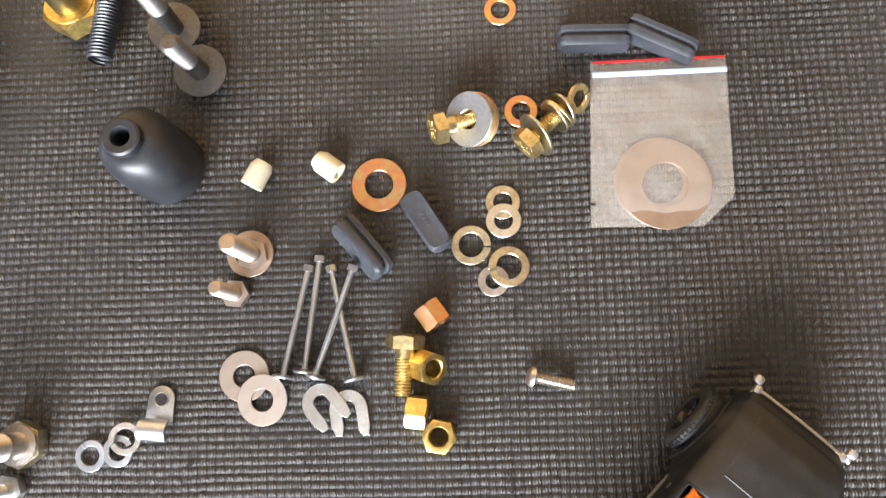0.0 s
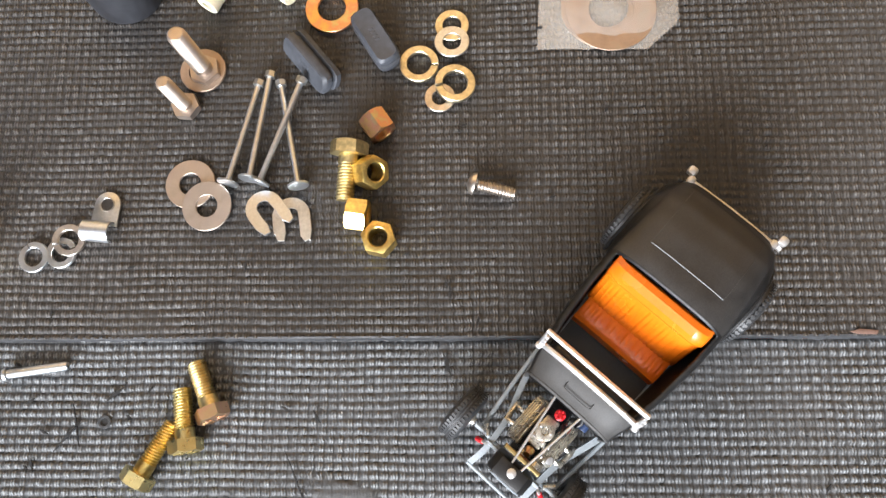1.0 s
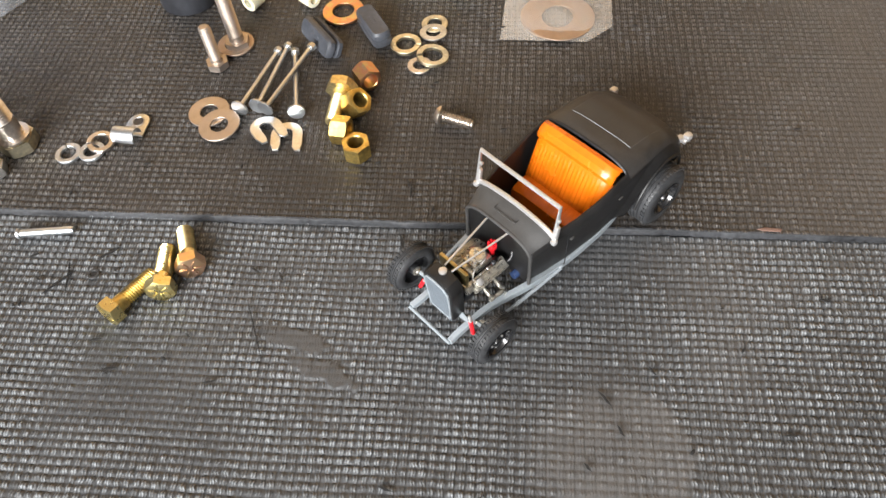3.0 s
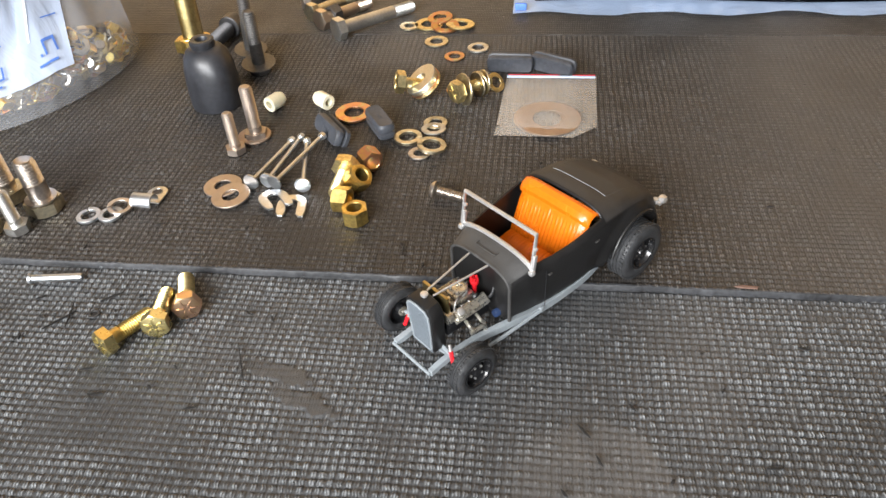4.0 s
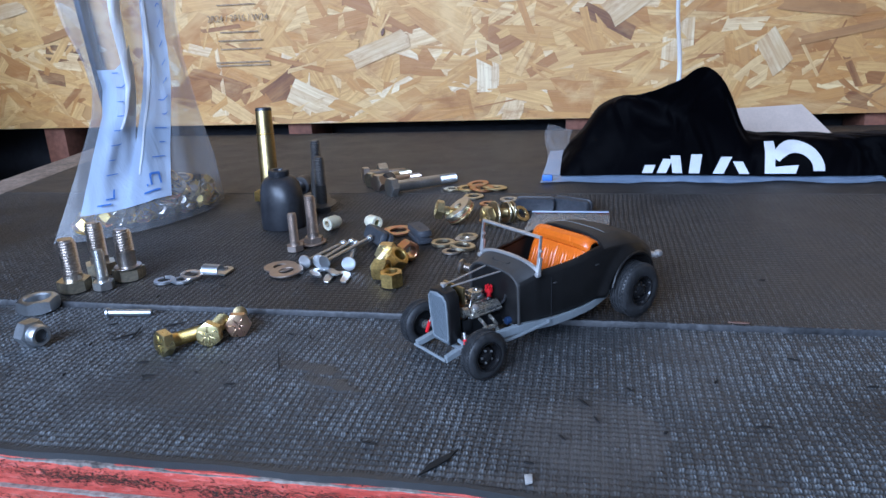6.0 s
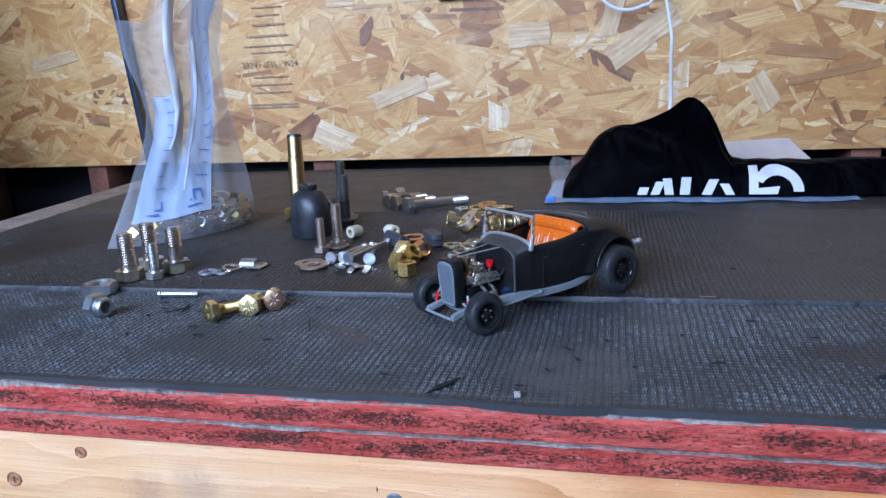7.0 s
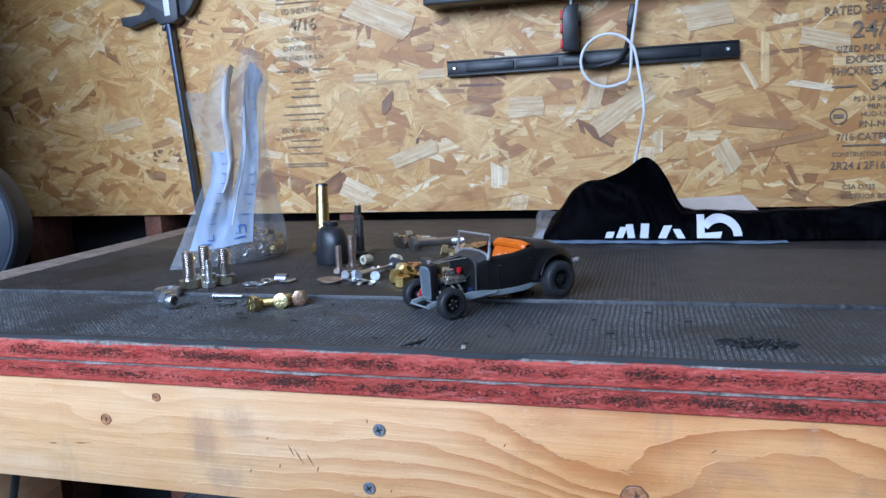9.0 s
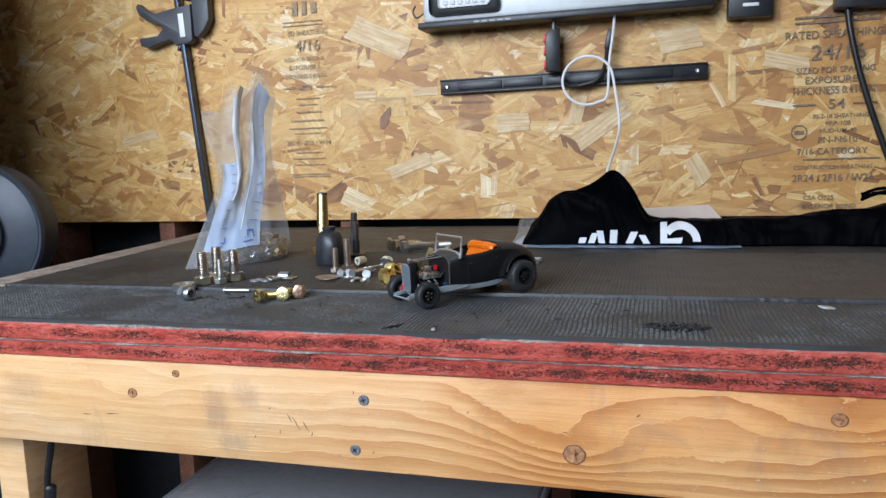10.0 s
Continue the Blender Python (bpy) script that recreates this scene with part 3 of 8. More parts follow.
def tube(points, r, seg=10, closed=False, taper=None):
    """A round bar along a line of points."""
    pts = [Vector(p) for p in points]
    lev = []
    up = None
    for i, p in enumerate(pts):
        a = pts[i - 1] if i else pts[0]
        b = pts[i + 1] if i < len(pts) - 1 else pts[-1]
        if closed:
            a, b = pts[i - 1], pts[(i + 1) % len(pts)]
        d = (b - a).normalized()
        if up is None:
            up = d.orthogonal().normalized()
        up = (up - d * up.dot(d)).normalized()
        side = d.cross(up)
        rr = r if taper is None else r * taper[i]
        lev.append([tuple(p + rr * (math.cos(2 * math.pi * k / seg) * up + math.sin(2 * math.pi * k / seg) * side)) for k in range(seg)])
    return rings(lev, closed)


def curve_pts(pts, n=8):
    """Smooth points through a few knots."""
    P = [Vector(p) for p in pts]
    P = [2 * P[0] - P[1]] + P + [2 * P[-1] - P[-2]]
    out = []
    for i in range(1, len(P) - 2):
        for k in range(n):
            t = k / n
            a, b, c, d = P[i - 1], P[i], P[i + 1], P[i + 2]
            out.append(0.5 * (2 * b + (c - a) * t + (2 * a - 5 * b + 4 * c - d) * t * t + (3 * b - a - 3 * c + d) * t ** 3))
    out.append(P[-2])
    return out


def lying(x, y, z, heading, dip=0.0, spin=0.0):
    """Pose that lays a thing built up z on its side, z pointing to heading (degrees from +x)."""
    return pose(x, y, z) @ pose(0, 0, 0, 0, 0, heading) @ pose(0, 0, 0, 0, 90 + dip, 0) @ pose(0, 0, 0, 0, 0, spin)


# ---- the bench and the wall ----
SEAM, FRONT, WALL = 0.0125, -0.1445, 0.668
FZ = -0.003  # top of the thinner front mat
TOP = -0.0065  # top of the bench


def slab(name, outline, z0, z1, material, label, category, bevel=0.0008):
    return solo(name, outline_plate(outline, z1 - z0, bevel, pose(0, 0, z0)), material, label, category, kind="structure")


def lattice(x, y, size, seed):
    """Smooth random field from -1 to 1 over points x, y, cells of the given size."""
    vals = np.random.RandomState(seed).uniform(-1, 1, (64, 64))
    u, v = x / size + 500.0, y / size + 500.0
    i, j = np.floor(u).astype(int), np.floor(v).astype(int)
    f, g = u - i, v - j
    f, g = f * f * (3 - 2 * f), g * g * (3 - 2 * g)
    a, b = vals[i % 64, j % 64], vals[(i + 1) % 64, j % 64]
    c, d = vals[i % 64, (j + 1) % 64], vals[(i + 1) % 64, (j + 1) % 64]
    return (a * (1 - f) + b * f) * (1 - g) + (c * (1 - f) + d * f) * g


def steps(*spans):
    """Grid lines over consecutive spans (start, end, step)."""
    out = [np.arange(a, b, d) for a, b, d in spans]
    return np.concatenate(out + [np.array([spans[-1][1]])])


def moulded_mat(name, X, Y, top, depth, wear, bald, material, label, square=True):
    """Rubber sheet moulded in rows of square knuckles, with skirts down to the bench."""
    wob, wob2 = lattice(X, Y, 0.055, 1), lattice(X, Y, 0.017, 2)
    v = Y / 0.0037 + 0.16 * wob + 0.08 * wob2
    u = X / 0.0040 + 0.32 * lattice(X, Y, 0.060, 3) + 0.10 * lattice(X, Y, 0.012, 4)
    i, j = np.floor(u).astype(int), np.floor(v).astype(int)
    fu, fv = u - i, v - j
    cell = np.random.RandomState(5).uniform(0.75, 1.0, (128, 128))[i % 128, j % 128]
    row = np.sin(np.pi * fv) ** 0.6
    gap = 1.0 - 0.62 * np.abs(np.cos(np.pi * fu)) ** 7 if square else 0.85
    bead = row * gap * cell * (1 + 0.25 * lattice(X, Y, 0.0016, 6))
    patch = np.clip(0.92 + 0.40 * lattice(X, Y, 0.075, 7) + 0.22 * lattice(X, Y, 0.021, 8), 0.60, 1.0)
    rel = np.clip(bead * patch, 0, 1.1) * (1 - bald)
    Z = top - depth + depth * rel * (1 - 0.50 * wear) + depth * 0.30 * wear * (1 - bald) + depth * bald * 0.95 + 0.00022 * lattice(X, Y, 0.05, 9)
    ny, nx = X.shape
    # ring of skirt points under the border
    XS, YS, ZS = (np.pad(a, 1, mode="edge") for a in (X, Y, Z))
    ZS[0, :] = ZS[-1, :] = ZS[:, 0] = ZS[:, -1] = TOP
    rs, ws = np.pad(rel * (1 - 0.30 * wear), 1), np.pad(wear, 1)
    ny, nx = ny + 2, nx + 2
    co = np.stack([XS, YS, ZS], -1).reshape(-1, 3).astype(np.float32)
    idx = np.arange(ny * nx, dtype=np.int32).reshape(ny, nx)
    quads = np.stack([idx[:-1, :-1], idx[:-1, 1:], idx[1:, 1:], idx[1:, :-1]], -1).reshape(-1, 4)
    me = bpy.data.meshes.new(name)
    me.vertices.add(len(co))
    me.vertices.foreach_set("co", co.ravel())
    me.loops.add(quads.size)
    me.loops.foreach_set("vertex_index", quads.ravel())
    me.polygons.add(len(quads))
    me.polygons.foreach_set("loop_start", np.arange(0, quads.size, 4, dtype=np.int32))
    me.update(calc_edges=True)
    me.attributes.new("relief", "FLOAT", "POINT").data.foreach_set("value", rs.ravel().astype(np.float32))
    me.attributes.new("wear", "FLOAT", "POINT").data.foreach_set("value", ws.ravel().astype(np.float32))
    me.shade_smooth()
    me.set_sharp_from_angle(angle=radians(75))
    me.materials.append(material)
    return tagged(new(name, me), label, "rubber mat", kind="structure")


def rear_mat():
    """Rear mat: moulded rows where the hardware lies, a plain sheet behind."""
    xs = steps((-0.47, -0.30, 0.0011), (-0.30, 0.40, 0.0007), (0.40, 0.75, 0.0012), (0.75, 1.35, 0.006))
    ys = steps((SEAM, 0.30, 0.00074))
    X, Y = np.meshgrid(xs, ys)
    left = -0.4605 - (Y - SEAM) * 0.1018
    X = np.where(X < -0.30, -0.30 + (X + 0.30) / (-0.47 + 0.30) * (left + 0.30), X)
    spot = np.maximum(np.clip(lattice(X, Y, 0.09, 12) * 1.6 - 0.55, 0, 1) * 0.7, np.clip((X - 0.19) / 0.10, 0, 1) * 0.85)
    wear = np.maximum(np.maximum(spot, np.clip((Y - 0.25) / 0.05, 0, 1) * 0.3), np.clip((X - 0.65) / 0.1, 0, 1) * 0.95)
    moulded_mat("mat_rear", X, Y, 0.0, 0.00125, wear, 0.0 * X, MAT_RUBBER, "black ribbed rubber mat covering the rear of the bench")
    # towards the wall only the rows can be told apart
    X, Y = np.meshgrid(steps((-0.30, 1.35, 0.003)), steps((0.30, WALL - 0.012, 0.00093)))
    left = -0.4605 - (Y - SEAM) * 0.1018
    X = left + (X + 0.30) / 1.65 * (1.35 - left)
    moulded_mat("mat_rear_back", X, Y, 0.0, 0.00060, 0.30 + 0.0 * X, 0.0 * X, MAT_RUBBER,
                "black ribbed rubber mat along the wall side of the bench", False)


FLAPS = ((0.006, -0.0545, -16, 0.0195, 0.0055), (0.0185, -0.0690, -22, 0.0185, 0.0052))


def front_mat():
    """Front mat with a ragged front edge, a torn lip and a bald round spot."""
    xs = steps((-0.511, -0.22, 0.0010), (-0.22, 0.37, 0.00060), (0.37, 0.75, 0.0011), (0.75, 1.35, 0.006))
    ys = steps((0.0, 1.0, 0.0047))
    X, V = np.meshgrid(xs, ys)
    ragged = 0.0009 * lattice(X, X * 0, 0.031, 21) + 0.0002 * lattice(X, X * 0, 0.006, 22)
    lip = np.where((X > 0.10) & (X < 0.17), 0.004 * np.sin((X - 0.10) / 0.07 * np.pi), 0.0)
    y0 = FRONT + 0.0015 + ragged - lip
    Y = y0 + (SEAM - 0.0008 - y0) * V
    far = np.hypot((X - 0.145) / 0.036, (Y + 0.101) / 0.035) * (1 + 0.05 * lattice(X, Y, 0.012, 23))
    spot = np.clip((1.0 - far) * np.where(X > 0.150, 11.0, 3.0), 0, 1) * (0.75 + 0.25 * lattice(X, Y, 0.01, 24))
    edge = np.clip((-0.128 - Y) / 0.013, 0, 1) * (0.55 + 0.45 * lattice(X, Y, 0.03, 25))
    blot = np.clip(lattice(X, Y, 0.05, 26) * 1.8 - 0.75, 0, 1) * 0.3
    wear = np.clip(np.maximum(np.maximum(spot, edge), blot), 0, 1)
    wear = np.maximum(wear, np.clip((X - 0.65) / 0.1, 0, 1) * 0.8)
    bald = np.clip(1.6 - V * 45, 0, 1)
    # two scraped tongues of rubber
    for cx, cy, a, L, W in FLAPS:
        c, q = math.cos(radians(a)), math.sin(radians(a))
        p = ((X - cx) * c + (Y - cy) * q) / L
        r = ((Y - cy) * c - (X - cx) * q) / W
        inside = 1 - np.abs(p) ** 2.4 - np.abs(r) ** 2 + 0.55 * lattice(X, Y, 0.0065, 27) + 0.30 * lattice(X, Y, 0.002, 28)
        rise = 0.72 + 0.22 * np.clip(p, -1, 1) - 0.16 * np.clip(r, -1, 1) + 0.10 * lattice(X, Y, 0.0030, 30) + 0.05 * lattice(X, Y, 0.0013, 31)
        bald = np.maximum(bald, np.clip(inside * 4, 0, 1) * np.clip(rise, 0, 1.1))
    wear = np.where(bald > 0.2, 0.20 + 0.25 * lattice(X, Y, 0.003, 29), wear) * np.clip((V - 0.02) * 30, 0, 1)
    moulded_mat("mat_front", X, Y, FZ, 0.00145, wear, bald, MAT_FRONT, "black ribbed rubber mat with a worn front edge")


rear_mat()
front_mat()
SEAM_GREY = simple("smooth_mat_edge", (0.030, 0.031, 0.034), 0.5, 0.0, 0.6, 500, 0.4, 0.0003, blotch=25)


def mat_edge():
    """Cut edge of the rear mat: a rounded lip, nicked and uneven along its length."""
    bm = bmesh.new()
    rows = []
    for i in range(901):
        x = -0.466 + 1.80 * i / 900
        w = 0.0013 + 0.0007 * noise.noise(Vector((x * 30, 2, 0))) + 0.0007 * noise.noise(Vector((x * 190, 5, 0)))
        low = 0.0006 * max(0.0, noise.noise(Vector((x * 120, 8, 1)))) + 0.0012 * max(0.0, noise.noise(Vector((x * 55, 3, 4))) - 0.25)
        rows.append([bm.verts.new((x, SEAM + dy * w + 0.0004, z)) for dy, z in ((0.15, -0.004), (0.15, -0.0003 - low), (-0.5, -0.0006 - low), (-0.9, -0.0018 - low * 0.6), (-1.1, -0.0040))])
    for a, b in zip(rows, rows[1:]):
        for k in range(4):
            bm.faces.new((a[k], b[k], b[k + 1], a[k + 1]))
    bmesh.ops.recalc_face_normals(bm, faces=bm.faces[:])
    return bm


solo("trim_mat_edge", mat_edge(), SEAM_GREY, "smooth grey cut edge of the rear mat", "trim", kind="structure")


def ply_edge(name, z0, z1, seed, label):
    """One plywood layer of the bench top, its front edge torn and flaked."""
    bm = bmesh.new()
    x0, x1, nx, nz = -0.512, 1.35, 1000, 14
    rows = []
    for j in range(nz + 1):
        z = z0 + (z1 - z0) * j / nz
        row = []
        for i in range(nx + 1):
            x = x0 + (x1 - x0) * i / nx
            edge = min(j, nz - j) / nz
            q = Vector((x * 1.0, seed * 7.1, z * 2.0))
            rough = noise.noise(q * 45) * 0.0004 + noise.noise(q * 210) * 0.0003 + noise.noise(q * 600) * 0.0003
            band = 1.0 if 0.12 < edge else 0.35
            pit = max(0.0, noise.noise(q * 130 + Vector((3, 1, 5))) - 0.12) * 0.0016 * band
            y = FRONT + 0.0095 * max(0.0, -0.010 - z) / 0.032 + rough * band + pit + (0.0012 if j in (0, nz) else 0)
            row.append(bm.verts.new((x, y, z)))
        rows.append(row)
    for a, b in zip(rows, rows[1:]):
        for i in range(nx):
            bm.faces.new((a[i], a[i + 1], b[i + 1], b[i]))
    tb = [bm.verts.new((x, WALL, z)) for x, z in ((-0.584, z0), (x1, z0), (-0.584, z1), (x1, z1))]
    bm.faces.new([*rows[-1], tb[3], tb[2]])
    bm.faces.new([*rows[0][::-1], tb[0], tb[1]])
    return solo(name, bm, RED_PLY, label, "bench top", kind="structure")


ply_edge("bench_top_upper", -0.0243, TOP, 1, "upper plywood layer with flaking red painted edge")
ply_edge("bench_top_lower", -0.0418, -0.0250, 2, "lower plywood layer with flaking red painted edge")
def torn_line(y, z, thick, seed, label):
    """Thin bare line of torn veneer, swelling and fading along the edge."""
    bm = bmesh.new()
    rows = []
    for i in range(1401):
        x = -0.511 + 1.86 * i / 1400
        t = thick * max(0.12, 0.55 + 1.3 * noise.noise(Vector((x * 28, seed, 0))) + 0.5 * noise.noise(Vector((x * 160, seed, 3))))
        mid = z + 0.0005 * noise.noise(Vector((x * 45, seed, 7)))
        d = 0.0006 * noise.noise(Vector((x * 200, seed, 9)))
        rows.append([bm.verts.new((x, y + d + dy, mid + dz * t)) for dy, dz in ((0.004, -0.5), (0.0, -0.5), (0.0, 0.5), (0.004, 0.5))])
    for a, b in zip(rows, rows[1:]):
        for k in range(3):
            bm.faces.new((a[k], b[k], b[k + 1], a[k + 1]))
    return solo("trim_veneer", bm, VENEER, label, "trim", kind="structure")


torn_line(FRONT + 0.0030, -0.02465, 0.0015, 1.5, "torn grey veneer line between plywood layers")
torn_line(FRONT + 0.0001, TOP - 0.0006, 0.0018, 4.5, "bare grey veneer edge under the mat")
# bare wood margin along the slanting end of the bench
slab("bench_margin", [(-0.512, 0.0), (-0.4625, 0.010), (-0.529, WALL), (-0.583, WALL)], TOP, -0.0015, GREY_WOOD,
     "bare weathered plywood margin of the bench top", "bench top")

# front rail
rail = solo("bench_rail", box(1.86, 0.038, 0.0885, 0.0015, pose(0.419, -0.1130, -0.0862)), PINE, "knotty pine rail under the bench front", "bench rail", kind="structure")


RAIL_DENT = simple("dark_gouge", (0.16, 0.09, 0.05), 0.8, 0.0, 0.3, 500, 0.4, 0.0002)
SCREW_GREY = simple("grey_coated_screw", (0.24, 0.25, 0.27), 0.5, 0.5, 0.2, 600, 0.4, 0.0001)


def screw_head(x, z, tilt):
    """Countersunk cross-recess screw in the rail."""
    t = thing("wood_screw", "grey countersunk cross-recess screw driven into pine rail", "screw", "rail screws")
    t.matrix_basis = pose(x, -0.1323, z, 90, 0, 0) @ pose(0, 0, 0, 0, 0, tilt)
    part("head", lathe([(0.0025, -0.003), (0.0046, -0.0004), (0.0048, 0.0003), (0.0042, 0.0009)], 32), SCREW_GREY, t)
    part("recess", joined(box(0.0052, 0.0011, 0.0004, at=pose(0, 0, 0.0009)), box(0.0011, 0.0052, 0.0004, at=pose(0, 0, 0.0009))), OXIDE, t)


screw_head(0.059, -0.067, 20)
screw_head(0.049, -0.112, 35)


def knot(x, z, r, seed):
    rng = random.Random(seed)
    lev = []
    for rr, y in ((r, 0.0), (r * 0.86, 0.0007), (r * 0.78, 0.0002), (r * 0.4, 0.0005), (r * 0.1, 0.0003)):
        lev.append([(rr * (1 + rng.uniform(-0.1, 0.1)) * 1.15 * math.cos(a), -y, rr * (1 + rng.uniform(-0.08, 0.08)) * math.sin(a))
                    for a in [2 * math.pi * k / 24 for k in range(24)]])
    part("knot", rings(lev), KNOT, rail, at=pose(x, -0.1319, z))
    ring = [(r * 1.16 * (1 + rng.uniform(-0.06, 0.06)) * math.cos(a), -0.0002, r * 1.02 * (1 + rng.uniform(-0.06, 0.06)) * math.sin(a)) for a in [2 * math.pi * k / 22 for k in range(22)]]
    part("knot_rim", tube(ring, r * 0.075, 6, True), RAIL_DENT, rail, "dark bark ring round the knot", at=pose(x, -0.1319, z))
    part("knot_crack", joined(*[box(r * rng.uniform(0.5, 0.9), 0.0003, r * 0.07, at=pose(x + r * rng.uniform(-0.3, 0.3), -0.1328, z + r * rng.uniform(-0.3, 0.3), 0, rng.uniform(0, 180), 0)) for _ in range(4)]), RAIL_DENT, rail)


for kx, kz, kr, ks in ((-0.174, -0.074, 0.0042, 1), (-0.125, -0.053, 0.0032, 2), (0.236, -0.101, 0.0075, 3), (0.424, -0.060, 0.0048, 4)):
    knot(kx, kz, kr, ks)

for gx, gz, gl, ga in ((-0.012, -0.088, 0.010, -62), (-0.006, -0.092, 0.014, -58), (0.003, -0.094, 0.012, -60), (0.009, -0.101, 0.005, 75), (-0.022, -0.101, 0.004, 80), (-0.047, -0.107, 0.004, 60), (-0.031, -0.080, 0.003, 40), (0.050, -0.061, 0.004, 90), (-0.200, -0.096, 0.018, 4), (-0.228, -0.098, 0.012, 2), (0.066, -0.113, 0.003, 70), (0.150, -0.072, 0.004, 60), (0.285, -0.066, 0.005, 35)):
    o = solo("wood_scratch", outline_plate([(-gl / 2, 0), (-gl * 0.1, 0.0005), (gl / 2, 0.0001), (0.0, -0.0004)], 0.0003), RAIL_DENT, "thin dark scratch in the pine rail", "scratch", "rail scratches")
    o.matrix_basis = pose(gx, -0.1319, gz, 90, 0, 0) @ pose(0, 0, 0, 0, 0, ga)

# wall of pressed strand board on studs
wall_back = solo("wall_back", box(3.6, 0.010, 1.6, 0.0, pose(0.2, WALL + 0.006, 0.0130 + 0.8)), OSB_BASE, "pressed strand board wall panel behind the bench", "wall", kind="structure")


def strands():
    """Strands pressed into the face of the wall board."""
    rng = random.Random(11)
    verts, faces, uvs, near = [], [], [], []
    x0, x1, z0, z1 = -1.25, 1.05, 0.0135, 0.80
    count = 4200
    for k in range(count):
        t = k / count
        L = rng.uniform(0.06, 0.15) * (1.0 if rng.random() < 0.75 else 0.55)
        W = rng.uniform(0.014, 0.036) if rng.random() < 0.65 else rng.uniform(0.034, 0.060)
        if t > 0.66:
            W *= rng.uniform(0.12, 0.5)
            L *= rng.uniform(0.4, 0.8)
        a = rng.gauss(0, 30) + (90 if rng.random() < 0.08 else 0)
        cx, cz = rng.uniform(x0, x1), rng.uniform(z0, z1)
        ca, sa = math.cos(radians(a)), math.sin(radians(a))
        # straight cut ends, split and ragged along the grain
        s0, s1 = rng.uniform(-0.35, 0.35) * W, rng.uniform(-0.35, 0.35) * W
        lo = [-W / 2 * rng.uniform(0.75, 1.0) for _ in range(4)]
        hi = [W / 2 * rng.uniform(0.75, 1.0) for _ in range(4)]
        pts = [(-L / 2 - s0, lo[0]), (-L / 6, lo[1]), (L / 6, lo[2]), (L / 2 - s1, lo[3])]
        if rng.random() < 0.5:
            pts += [(L / 2 + rng.uniform(-0.25, 0.2) * W, rng.uniform(-0.2, 0.2) * W)]
        pts += [(L / 2 + s1, hi[3]), (L / 6, hi[2]), (-L / 6, hi[1]), (-L / 2 + s0, hi[0])]
        if rng.random() < 0.5:
            pts += [(-L / 2 + rng.uniform(-0.2, 0.25) * W, rng.uniform(-0.2, 0.2) * W)]
        depth = 0.0002 + 0.0009 * t
        tx, tz = rng.uniform(-0.008, 0.008), rng.uniform(-0.018, 0.018)
        off = rng.uniform(0, 50)
        poly = []
        for px, pz in pts:
            X, Z = cx + px * ca - pz * sa, cz + px * sa + pz * ca
            Z = max(Z, 0.0133)
            verts.append((X, WALL + 0.001 - depth - tx * px - tz * pz - 0.0004, Z))
            poly.append(len(verts) - 1)
            uvs.append((px + off, pz + off))
        if t > 0.36 and W > 0.013 and -0.55 < cx < 0.62 and cz < 0.36:
            near.append(k)
        faces.append(poly)
    # the topmost strands behind the bench are pieces of their own
    near = near[-300:]
    for k in near:
        me = bpy.data.meshes.new("strand")
        me.from_pydata([verts[i] for i in faces[k]], [], [list(range(len(faces[k])))])
        me.uv_layers.new(name="UVMap").data.foreach_set("uv", [c for i in faces[k] for c in uvs[i]])
        me.materials.append(STRAND_TOP)
        ob = new("strand", me)
        ob.parent = wall_back
    apart = set(near)
    faces = [f for k, f in enumerate(faces) if k not in apart]
    me = bpy.data.meshes.new("strands")
    me.from_pydata(verts, [], faces)
    lay = me.uv_layers.new(name="UVMap")
    flat = []
    for f in faces:
        for i in f:
            flat.extend(uvs[i])
    lay.data.foreach_set("uv", flat)
    me.materials.append(STRAND)
    ob = tagged(new("wall_strands", me), "overlapping pale and brown wood strands of the wall board", "wall", kind="structure")
    return ob


strands()


